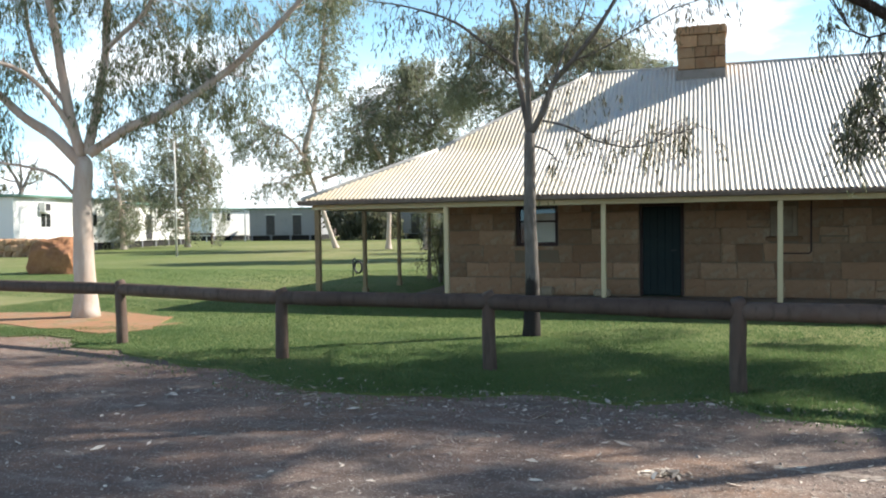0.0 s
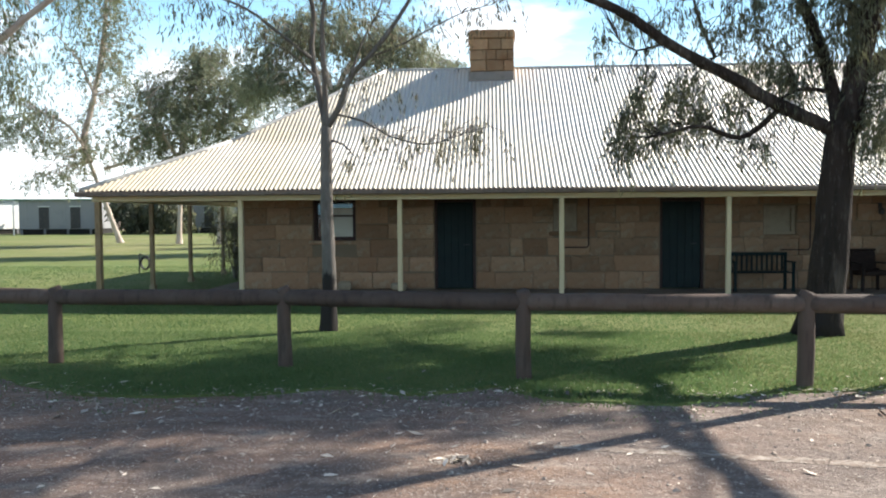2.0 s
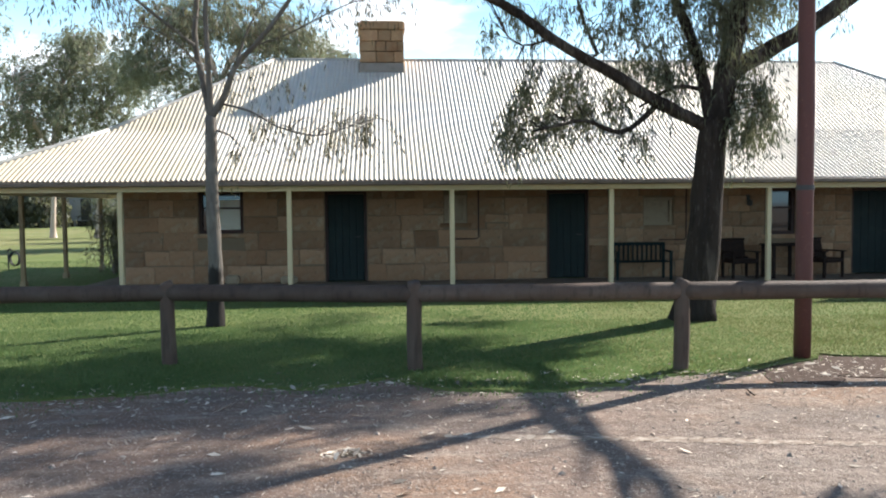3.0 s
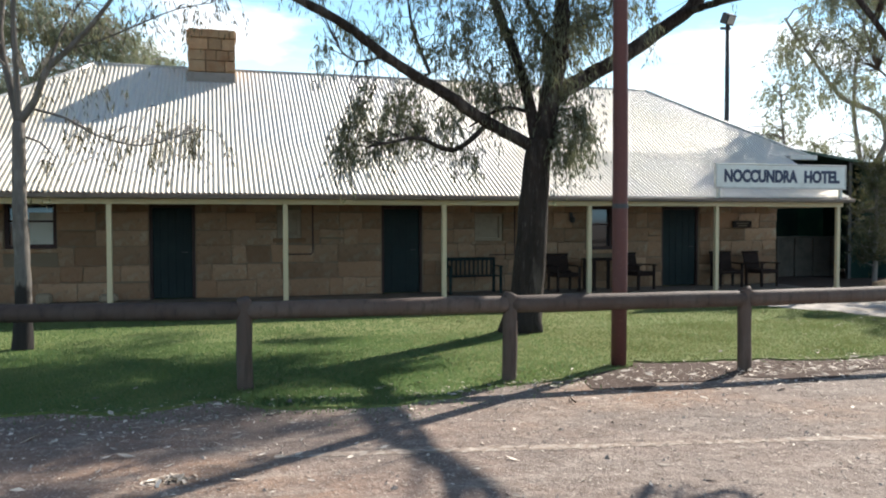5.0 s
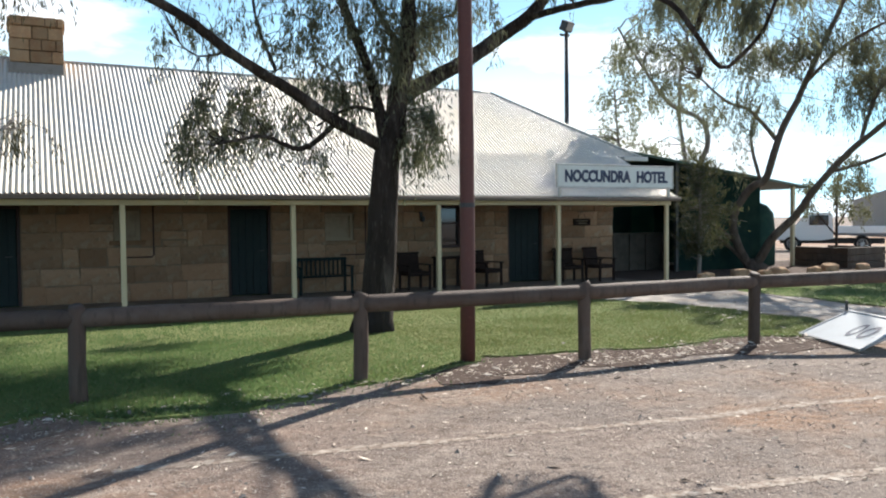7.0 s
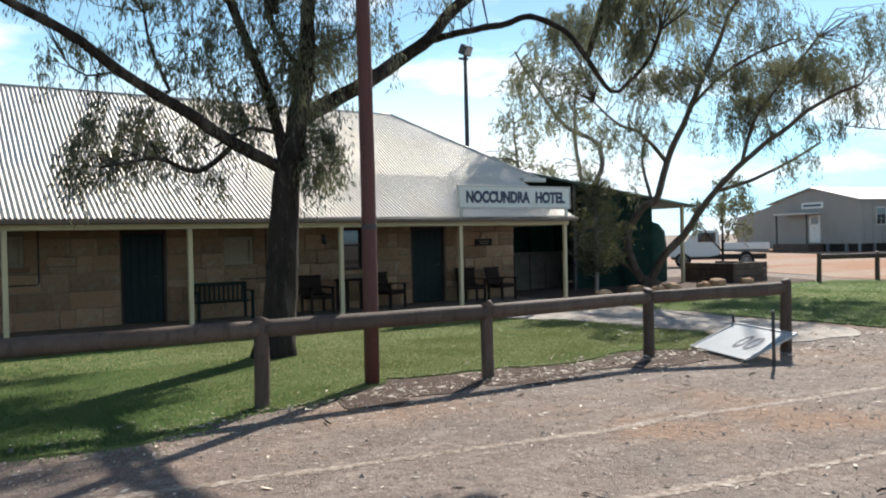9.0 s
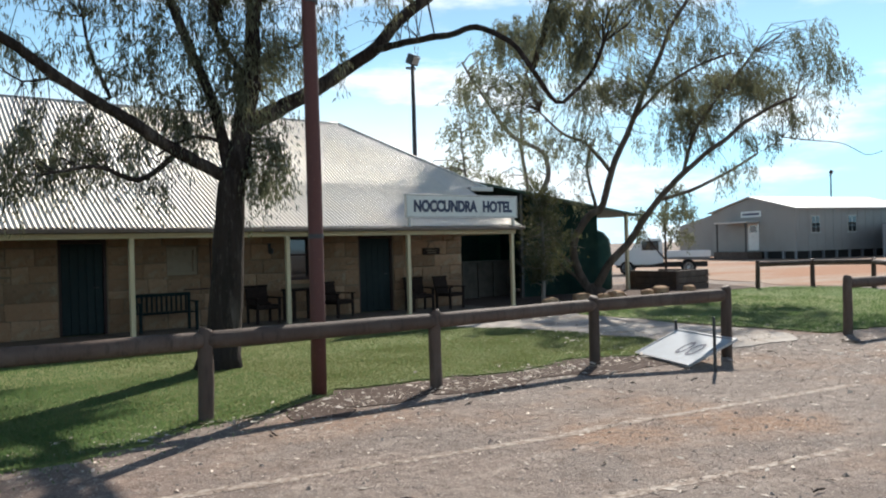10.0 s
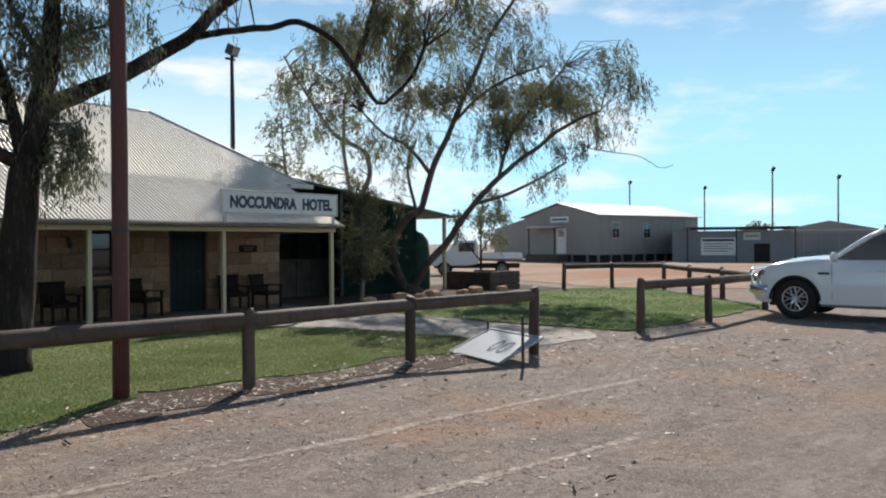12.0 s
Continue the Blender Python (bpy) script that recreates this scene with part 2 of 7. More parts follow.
CHAIRWOOD = Mat("dark_chair_timber", (0.024, 0.015, 0.013), 0.8, spec=0.12).blotch(8, (0.038, 0.024, 0.019), 0.5, 0.7).bump(30, 0.2, 0.004)
BENCHWOOD = Mat("green_bench_timber", (0.012, 0.02, 0.021), 0.8, spec=0.12).blotch(8, (0.018, 0.028, 0.028), 0.5, 0.7)
CABINWHITE = Mat("cabin_white", (0.80, 0.79, 0.76), 0.6).blotch(0.8, (0.70, 0.68, 0.64), 0.5, 0.7, 0.7)
# Grey cladding, its colour darkened for fronts that stand in shade.
CABINSHADE = Mat("cabin_grey_shaded", (0.29, 0.29, 0.295), 0.6).blotch(0.8, (0.23, 0.235, 0.24), 0.5, 0.7, 0.7)
CABINROOF = Mat("cabin_green_roof", (0.12, 0.22, 0.17), 0.5).blotch(0.8, (0.15, 0.26, 0.2), 0.5, 0.7)
SHEDGREY = Mat("shed_cladding", (0.285, 0.275, 0.255), 0.6).blotch(0.5, (0.24, 0.225, 0.205), 0.45, 0.7, 0.7)
SHEDBLUE = Mat("annex_cladding", (0.21, 0.225, 0.24), 0.6).blotch(0.5, (0.17, 0.18, 0.19), 0.45, 0.7, 0.7)
SHEDROOF = Mat("shed_roof", (0.62, 0.61, 0.58), 0.45).blotch(0.5, (0.52, 0.51, 0.48), 0.45, 0.7, 0.7)
# Near-black paint that stands for shade under floors and in a doorway.
DARKSHADE = Mat("painted_shade", (0.02, 0.018, 0.016), 0.9)
SCREEN = Mat("screen_panel", (0.11, 0.095, 0.078), 0.85, spec=0.15).blotch(3, (0.08, 0.07, 0.058), 0.45, 0.65)
SHADECLOTH = Mat("green_shade_cloth", (0.02, 0.05, 0.042), 0.9, spec=0.1).blotch(2, (0.03, 0.065, 0.05), 0.45, 0.65).bump(60, 0.3, 0.004)
GREENROOF = Mat("dark_green_iron", (0.04, 0.085, 0.06), 0.5).blotch(2, (0.06, 0.10, 0.075), 0.5, 0.7)
BOULDER = Mat("red_boulder", (0.34, 0.165, 0.085), 0.92, spec=0.15).blotch(1.6, (0.24, 0.12, 0.07), 0.45, 0.65, 0.8).blotch(8, (0.42, 0.23, 0.12), 0.5, 0.7, 0.6).bump(6, 0.6, 0.1).bump(30, 0.5, 0.02)
RUBBLE = Mat("rubble_stone", (0.46, 0.30, 0.18), 0.92, spec=0.15).blotch(4, (0.36, 0.21, 0.12), 0.45, 0.65).vary(0.7, 1.25).bump(12, 0.5, 0.04)
CARWHITE = Mat("white_car_paint", (0.78, 0.79, 0.80), 0.18, spec=0.6)
CARWHITE.b.inputs["Coat Weight"].default_value = 1.0
CARWHITE.b.inputs["Coat Roughness"].default_value = 0.05
TYRE = Mat("tyre_rubber", (0.02, 0.02, 0.02), 0.85).bump(60, 0.2, 0.005)
ALLOY = Mat("alloy", (0.55, 0.55, 0.56), 0.28, 0.9)
CHROME = Mat("chrome", (0.7, 0.7, 0.7), 0.12, 1.0)
BLACKPLASTIC = Mat("black_plastic", (0.02, 0.02, 0.02), 0.55)
TRIMGREY = Mat("grey_trim", (0.20, 0.20, 0.21), 0.5)
BARK = {
    "pale": Mat("pale_bark", (0.50, 0.415, 0.345), 0.85, spec=0.2).blotch(2.2, (0.46, 0.33, 0.26), 0.45, 0.65, 0.8, (1, 1, 0.35)).blotch(7, (0.58, 0.52, 0.46), 0.5, 0.7, 0.7, (1, 1, 0.3)).bump(12, 0.4, 0.03, 5, (1, 1, 0.3)),
    "grey": Mat("grey_bark", (0.23, 0.20, 0.18), 0.9, spec=0.15).blotch(4, (0.36, 0.33, 0.30), 0.5, 0.66, 0.8, (1, 1, 0.4)).blotch(12, (0.10, 0.08, 0.07), 0.5, 0.7, 0.7, (1, 1, 0.3)).bump(25, 0.7, 0.02, 5, (1, 1, 0.3)),
    # Pale streaks put the sunlit highlights of the rough bark into its colour.
    "dark": Mat("dark_bark", (0.04, 0.03, 0.025), 0.92, spec=0.12).blotch(2.2, (0.12, 0.098, 0.083), 0.50, 0.64, 0.85, (1, 1, 0.3)).blotch(9, (0.024, 0.019, 0.016), 0.48, 0.62, 0.85, (1, 1, 0.16)).blotch(30, (0.15, 0.125, 0.105), 0.58, 0.70, 0.5, (1, 1, 0.2)).bump(7, 0.9, 0.10, 5, (1, 1, 0.22)).bump(24, 0.9, 0.04, 5, (1, 1, 0.18)),
    "pale_dark": Mat("brown_bark", (0.105, 0.078, 0.062), 0.9, spec=0.15).blotch(3, (0.19, 0.155, 0.13), 0.52, 0.68, 0.8, (1, 1, 0.4)).blotch(12, (0.05, 0.038, 0.03), 0.5, 0.7, 0.8, (1, 1, 0.3)).bump(20, 0.7, 0.03, 5, (1, 1, 0.3)),
}
BARK["charred"] = Mat("grey_bark_charred_foot", (0.145, 0.128, 0.112), 0.9, spec=0.15).blotch(4, (0.26, 0.235, 0.21), 0.52, 0.68, 0.8, (1, 1, 0.4)).blotch(12, (0.09, 0.075, 0.065), 0.5, 0.7, 0.7, (1, 1, 0.3)).bump(25, 0.7, 0.02, 5, (1, 1, 0.3))
BARK["charred"].foot(0.75, (0.03, 0.026, 0.024))
BARK["dark"].foot(0.5, (0.035, 0.028, 0.025))
LEAF = Mat("gum_leaf", (0.112, 0.117, 0.078), 0.5, spec=0.4).vary(0.5, 1.5, True).leafy((0.185, 0.19, 0.105))
LEAFBROWN = Mat("gum_leaf_brown_green", (0.085, 0.078, 0.05), 0.5, spec=0.35).vary(0.5, 1.5, True).leafy((0.15, 0.14, 0.075))
LEAFMID = Mat("gum_leaf_grey_green", (0.135, 0.155, 0.098), 0.5, spec=0.4).vary(0.5, 1.6, True).leafy((0.25, 0.275, 0.145))
# Distant trees' leaves: their sunlit paleness is put into the colour.
LEAFFAR = Mat("gum_leaf_far_lit", (0.185, 0.20, 0.14), 0.6, spec=0.3).vary(0.5, 1.6, True).leafy((0.30, 0.315, 0.19))
PALMLEAF = Mat("shrub_leaf", (0.095, 0.095, 0.055), 0.6, spec=0.3).vary(0.5, 1.4, True).leafy((0.11, 0.115, 0.05))


# ---- building blocks ----
def mesh_of(name, verts, faces):
    me = bpy.data.meshes.new(name)
    me.from_pydata([tuple(v) for v in verts], [], faces)
    return me


def part(name, shape, mat, parent=None, label="", smooth=False):
    """One mesh object from a bmesh or a mesh, under a thing or a part."""
    if isinstance(shape, bmesh.types.BMesh):
        me = bpy.data.meshes.new(name)
        bmesh.ops.recalc_face_normals(shape, faces=shape.faces)
        shape.to_mesh(me)
        shape.free()
    else:
        me = shape
    if not me.materials:
        me.materials.append(mat.m)
    if smooth:
        me.polygons.foreach_set("use_smooth", [True] * len(me.polygons))
    ob = new(name, me)
    if parent:
        ob.parent = parent
    return tagged(ob, label) if label else ob


def thing(name, at, label, category, group="", kind=""):
    ob = new(name)
    ob.matrix_world = at if isinstance(at, Matrix) else Matrix.Translation(at)
    return tagged(ob, label, category, group, kind)


def box(bm, x0, x1, y0, y1, z0, z1, bevel=0.0, m=None):
    r = bmesh.ops.create_cube(bm, size=1, matrix=Matrix.LocRotScale(((x0 + x1) / 2, (y0 + y1) / 2, (z0 + z1) / 2), None, (x1 - x0, y1 - y0, z1 - z0)))
    vs = r["verts"]
    if bevel:
        es = list({e for v in vs for e in v.link_edges})
        r2 = bmesh.ops.bevel(bm, geom=es, offset=bevel, segments=1, affect="EDGES", profile=0.5)
        vs = list({v for f in r2["faces"] for v in f.verts} | {v for v in vs if v.is_valid})
    if m is not None:
        bmesh.ops.transform(bm, matrix=m, verts=[v for v in vs if v.is_valid])
    return bm


def boxed(*a, **k):
    return box(bmesh.new(), *a, **k)


def tube(pts, radii, sides=8, wobble=0.0, seed=0):
    """Verts and faces of a closed tube along points."""
    rnd = random.Random(seed)
    pts = [Vector(p) for p in pts]
    verts, faces = [], []
    ref = None
    for i, p in enumerate(pts):
        d = (pts[min(i + 1, len(pts) - 1)] - pts[max(i - 1, 0)]).normalized()
        if ref is None:
            ref = d.orthogonal()
        ref = (ref - d * ref.dot(d)).normalized()
        s = d.cross(ref)
        for k in range(sides):
            a = 2 * math.pi * k / sides
            rr = radii[i] * (1 + wobble * (rnd.random() - 0.5))
            verts.append(p + (ref * math.cos(a) + s * math.sin(a)) * rr)
    for i in range(len(pts) - 1):
        for k in range(sides):
            k2 = (k + 1) % sides
            faces.append((i * sides + k, i * sides + k2, (i + 1) * sides + k2, (i + 1) * sides + k))
    faces.append(tuple(range(sides))[::-1])
    faces.append(tuple((len(pts) - 1) * sides + k for k in range(sides)))
    return verts, faces


def tube_mesh(name, pts, radii, sides=8, wobble=0.0, seed=0):
    if isinstance(radii, (int, float)):
        radii = [radii] * len(pts)
    return mesh_of(name, *tube(pts, radii, sides, wobble, seed))


def merged(name, items):
    """One mesh from several lists of verts and faces."""
    verts, faces = [], []
    for v, f in items:
        o = len(verts)
        verts += v
        faces += [tuple(i + o for i in q) for q in f]
    return mesh_of(name, verts, faces)


def smooth_line(pts, step):
    """Points along a smooth curve through pts."""
    pts = [Vector(p) for p in pts]
    out = []
    for i in range(len(pts) - 1):
        p0, p1, p2, p3 = pts[max(i - 1, 0)], pts[i], pts[i + 1], pts[min(i + 2, len(pts) - 1)]
        n = max(2, int((p2 - p1).length / step))
        for k in range(n):
            t = k / n
            out.append(0.5 * (2 * p1 + (p2 - p0) * t + (2 * p0 - 5 * p1 + 4 * p2 - p3) * t * t + (3 * p1 - p0 - 3 * p2 + p3) * t ** 3))
    return out + [pts[-1]]


def flat_mesh(name, outline, z, cell=0.5, ragged=0.0):
    """A flat, uneven-edged sheet with a thin skirt."""
    pts = smooth_line(list(outline) + [outline[0]], cell)[:-1] if ragged else [Vector(p) for p in outline]
    out = []
    for i, p in enumerate(pts):
        o = Vector((noise.noise((p.x * 1.7, p.y * 1.7, 3.1)), noise.noise((p.x * 1.7, p.y * 1.7, 7.7)), 0)) * ragged
        o += Vector((noise.noise((p.x * 6, p.y * 6, 1.1)), noise.noise((p.x * 6, p.y * 6, 5.7)), 0)) * ragged * 0.4
        out.append(Vector((p.x, p.y, 0)) + o)
    bm = bmesh.new()
    top = [bm.verts.new((p.x, p.y, z)) for p in out]
    low = [bm.verts.new((p.x, p.y, -0.05)) for p in out]
    edges = [bm.edges.new((top[i], top[(i + 1) % len(top)])) for i in range(len(top))]
    bmesh.ops.triangle_fill(bm, use_beauty=True, use_dissolve=False, edges=edges)
    for i in range(len(top)):
        j = (i + 1) % len(top)
        bm.faces.new((top[i], top[j], low[j], low[i]))
    return bm, out


def inside(x, y, poly):
    c = False
    for i in range(len(poly)):
        a, b = poly[i], poly[i - 1]
        if (a[1] > y) != (b[1] > y) and x < (b[0] - a[0]) * (y - a[1]) / (b[1] - a[1]) + a[0]:
            c = not c
    return c


# ---- ground ----
def tris(name, v, k):
    """A mesh of loose k-gons from their corners in order."""
    n = len(v) // k
    me = bpy.data.meshes.new(name)
    me.vertices.add(n * k)
    me.vertices.foreach_set("co", np.ascontiguousarray(v, dtype=np.float32).ravel())
    me.loops.add(n * k)
    me.loops.foreach_set("vertex_index", np.arange(n * k, dtype=np.int32))
    me.polygons.add(n)
    me.polygons.foreach_set("loop_start", np.arange(0, n * k, k, dtype=np.int32))
    me.update()
    me.validate()
    return me


def ground_sheet():
    bm = bmesh.new()
    xs = [-2500, -400, -120, -50] + [-25 + i * 0.5 for i in range(101)] + [50, 120, 400, 2500]
    ys = [-2500, -300, -60, -15] + [-5 + i * 0.5 for i in range(71)] + [50, 120, 400, 2500]
    grid = []
    for y in ys:
        row = []
        for x in xs:
            near = abs(x) < 26 and -6 < y < 7.2
            row.append(bm.verts.new((x, y, 0.005 * noise.noise((x * 0.6, y * 0.6, 0.3)) - 0.012 if near else -0.012)))
        grid.append(row)
    for j in range(len(ys) - 1):
        for i in range(len(xs) - 1):
            bm.faces.new((grid[j][i], grid[j][i + 1], grid[j + 1][i + 1], grid[j + 1][i]))
    return bm


tagged(part("ground", ground_sheet(), DIRT, smooth=True), "bare grey-brown dirt and gravel car park", "ground", kind="structure")

LAWN = [(-40, 20, 0), (-20, 13.2, 0), (-12, 10.3, 0), (-9, 9.4, 0), (-6.7, 8.3, 0), (-5.0, 7.6, 0), (-3.4, 7.2, 0), (-1.7, 7.3, 0), (0, 7.3, 0), (1.1, 6.95, 0), (2.1, 7.15, 0), (3.3, 7.55, 0),
        (4.3, 8.0, 0), (6.2, 7.85, 0), (8.6, 7.75, 0), (10.3, 7.35, 0), (10.75, 9.3, 0), (10.4, 11.8, 0), (9.3, 13.4, 0), (10.5, 14.7, 0), (12, 20, 0), (12, 60, 0), (-60, 105, 0), (-75, 60, 0)]
RLAWN = [(13.45, 6.95, 0), (16, 6.75, 0), (20.4, 6.75, 0), (22.5, 8.6, 0), (24.5, 10.6, 0), (26.0, 12.4, 0), (25.6, 14.0, 0), (24, 14.9, 0), (20, 15.2, 0), (15, 14.7, 0), (13.75, 13.4, 0), (13.55, 10.5, 0)]
PATHWAY = [(8.8, 14.0, 0), (9.6, 13.0, 0), (10.55, 11.6, 0), (10.85, 9.3, 0), (10.45, 7.5, 0), (11.1, 7.0, 0), (12.8, 7.2, 0), (13.45, 10.5, 0), (13.7, 13.4, 0), (14.2, 14.6, 0), (11, 14.75, 0)]
bm, lawn_edge = flat_mesh("lawn", LAWN, 0.012, 0.3, 0.42)
tagged(part("lawn", bm, TURF), "mown green lawn with worn edges along the fence", "lawn", kind="structure")
bm, rlawn_edge = flat_mesh("lawn", RLAWN, 0.014, 0.3, 0.34)
tagged(part("lawn", bm, TURF), "bright green lawn corner inside the rail fence", "lawn", kind="structure")
bm, _ = flat_mesh("path", PATHWAY, 0.003, 0.4, 0.32)
tagged(part("path", bm, CONCRETE), "pale dusty concrete path with leaf litter and painted-in dappled shade", "path", kind="structure")
bm, _ = flat_mesh("soil_patch", [(-13.5, 11.6, 0), (-12.5, 10.6, 0), (-10, 10.3, 0), (-8.2, 10.6, 0), (-8.6, 11.5, 0), (-10.2, 12.3, 0), (-12, 12.4, 0)], 0.026, 0.3, 0.6)
tagged(part("soil_patch", bm, ORANGESOIL), "bare red soil round the white gum", "soil", kind="structure")
bm, _ = flat_mesh("far_dirt", [(27, 11, 0), (27, 15.5, 0), (30, 22, 0), (40, 40, 0), (55, 60, 0), (90, 60, 0), (110, 20, 0), (80, -10, 0), (40, 0, 0)], 0.004, 2.0, 0.8)
tagged(part("far_dirt", bm, REDSOIL), "orange-red dirt yard before the grey sheds", "dirt", kind="structure")
bm, _ = flat_mesh("garden_bed", [(13.9, 15.0, 0), (15, 14.9, 0), (20, 15.4, 0), (24.5, 15.2, 0), (25, 20, 0), (14.5, 20, 0)], 0.03, 0.4, 0.15)
tagged(part("garden_bed", bm, MULCH), "dark mulched garden bed by the shed", "garden bed", kind="structure")
bm, _ = flat_mesh("litter_strip", [(3.4, 7.5, 0), (4.4, 7.95, 0), (6.2, 7.8, 0), (8.6, 7.7, 0), (10.2, 7.3, 0), (9.6, 6.7, 0), (7.5, 6.9, 0), (5.2, 6.95, 0), (3.6, 7.0, 0)], -0.005, 0.2, 0.5)
tagged(part("litter_strip", bm, MULCH), "strip of dark bark and leaf litter under the fence", "litter", kind="stuff")


def strip(pts, width):
    """A worn painted line: what is left of it is a drift of small flakes."""
    rng = np.random.default_rng(int(pts[0][0] * 100))
    line = np.array([p[:2] for p in smooth_line([(x, y, 0) for x, y in pts], 0.02)])
    n = len(line) * 30
    i = rng.integers(0, len(line) - 1, n)
    d = line[i + 1] - line[i]
    d /= np.linalg.norm(d, axis=1)[:, None] + 1e-9
    keep = rng.uniform(0, 1, n) < 0.35 + 0.6 * np.sin(i * 0.021) ** 2
    c = line[i] + np.stack([-d[:, 1], d[:, 0]], 1) * (rng.normal(0, width * 0.42, n))[:, None]
    c, d = c[keep], d[keep]
    n = len(c)
    ln, w = rng.uniform(0.008, 0.035, n)[:, None], rng.uniform(0.003, 0.012, n)[:, None]
    s = np.stack([-d[:, 1], d[:, 0]], 1)
    z = np.array([0.005 * noise.noise((x * 0.6, y * 0.6, 0.3)) - 0.0085 for x, y in c])[:, None]
    q = np.stack([np.concatenate([c + d * ln * a + s * w * b, z + 0.0], 1) for a, b in ((-1, -0.4), (0.2, -1), (1, 0.3), (-0.1, 1))], 1)
    return tris("parking_line", q.reshape(-1, 3), 4)


tagged(part("parking_line", strip([(0.4, 5.62), (1.8, 5.38), (4.8, 4.86), (5.7, 4.79), (9.0, 4.3)], 0.06), PAINTLINE), "faded cream parking line on the dirt", "parking line", kind="structure")
tagged(part("parking_line", strip([(2.6, 3.68), (3.7, 3.49), (4.6, 3.33), (6.2, 3.05)], 0.05), PAINTLINE), "faded cream parking line on the dirt", "parking line", kind="structure")


def blades(regions, mesh_name):
    """Single-triangle grass blades, thickest near the fence line."""
    rng = np.random.default_rng(4)
    allv = []
    for (x0, x1, y0, y1, dens, hgt, outline) in regions:
        n = int((x1 - x0) * (y1 - y0) * dens)
        x, y = rng.uniform(x0, x1, n), rng.uniform(y0, y1, n)
        ok = np.zeros(n, bool)
        px, py = np.array([p[0] for p in outline]), np.array([p[1] for p in outline])
        for i in range(len(px)):
            ax, ay, bx, by = px[i], py[i], px[i - 1], py[i - 1]
            if ay != by:
                ok ^= ((ay > y) != (by > y)) & (x < (bx - ax) * (y - ay) / (by - ay) + ax)
        ok &= ((x + 10.9) / 2.7) ** 2 + ((y - 11.35) / 1.05) ** 2 > rng.uniform(0.7, 1.15, n)  # bare soil round the white gum
        x, y = x[ok], y[ok]
        n = len(x)
        tuft = 0.75 + 0.5 * np.clip(np.sin(x * 2.3 + np.sin(y * 1.9)) * np.sin(y * 2.7 + 1.3 * np.sin(x * 1.1)), 0, 1) + 0.5 * np.exp(-((y - 7.3) / 0.45) ** 2) * (np.sin(x * 1.7) > -0.3)
        h = 0.58 * hgt * tuft * rng.uniform(0.6, 1.3, n)
        a, lean, la = rng.uniform(0, 2 * np.pi, n), rng.uniform(0.1, 0.8, n) * h, rng.uniform(0, 2 * np.pi, n)
        w = 0.0045 + 0.10 * h * rng.uniform(0.5, 1.0, n)
        base = np.stack([x, y, np.full(n, 0.014)], 1)
        sd = np.stack([np.cos(a) * w, np.sin(a) * w, np.zeros(n)], 1)
        tip = base + np.stack([np.cos(la) * lean, np.sin(la) * lean, h], 1)
        allv.append(np.stack([base - sd, base + sd, tip], 1).reshape(-1, 3))
    v = np.concatenate(allv)
    return tris(mesh_name, v, 3)


grass = part("grass", blades([(-12, 2.5, 6.7, 11, 2600, 0.042, lawn_edge), (2.5, 4.5, 6.7, 11, 1300, 0.042, lawn_edge), (4.5, 11, 6.7, 11, 350, 0.042, lawn_edge), (-14, 3, 11, 15, 1300, 0.045, lawn_edge), (3, 11, 11, 15, 400, 0.045, lawn_edge), (-24, -5, 15, 26, 260, 0.06, lawn_edge)], "grass"), BLADE)
tagged(grass, "short green lawn grass with longer tufts at the edge", "grass", kind="stuff")
dry = part("grass", blades([(0.5, 2.5, 6.9, 11, 400, 0.04, lawn_edge), (2.5, 4.5, 6.7, 11, 1300, 0.038, lawn_edge), (4.5, 11, 6.7, 11, 2300, 0.036, lawn_edge), (3, 11, 11, 15, 900, 0.04, lawn_edge)], "grass"), BLADEDRY)
tagged(dry, "dry yellow-green lawn grass in full sun", "grass", kind="stuff")
stray = part("grass", blades([(-16, 3.6, 6.4, 11, 260, 0.05, [(p[0], p[1] - 0.32) for p in lawn_edge]), (3.6, 10.4, 7.0, 8.2, 160, 0.05, [(p[0], p[1] - 0.25) for p in lawn_edge]), (-12, 3.6, 6.2, 9, 70, 0.05, [(p[0], p[1] - 0.7) for p in lawn_edge])], "grass"), BLADE)
tagged(stray, "stray grass blades thinning out onto the dirt", "grass", kind="stuff")
grass = part("grass", blades([(13.3, 21, 6.7, 15, 900, 0.05, rlawn_edge), (21, 26, 6.7, 15, 400, 0.06, rlawn_edge)], "grass"), BLADE)
tagged(grass, "short bright green grass inside the rail fence", "grass", kind="stuff")


# ---- the stone hotel ----
WALL_Y, POST_Y, EAVE_Y, EAVE_Z = 17.08, 14.80, 14.58, 2.12
KINK_Y, KINK_Z, RIDGE_Y, RIDGE_Z = 16.77, 3.22, 19.73, 5.20
LEFT_X, RIGHT_X = -7.73, 13.55
house = thing("hotel", (0, 0, 0), "low sandstone hotel with an iron hipped roof and shady verandah", "building")

OPENINGS = [(-3.88, -2.96, 1.10, 2.0), (-1.26, -0.38, 0.0, 1.99), (1.27, 1.75, 1.27, 1.86), (3.49, 4.40, 0.0, 1.97), (5.62, 6.28, 1.18, 1.78), (8.35, 9.05, 0.95, 1.97), (10.35, 11.36, 0.0, 1.98)]
WX0, WX1, WTOP = -5.40, 13.59, 2.62


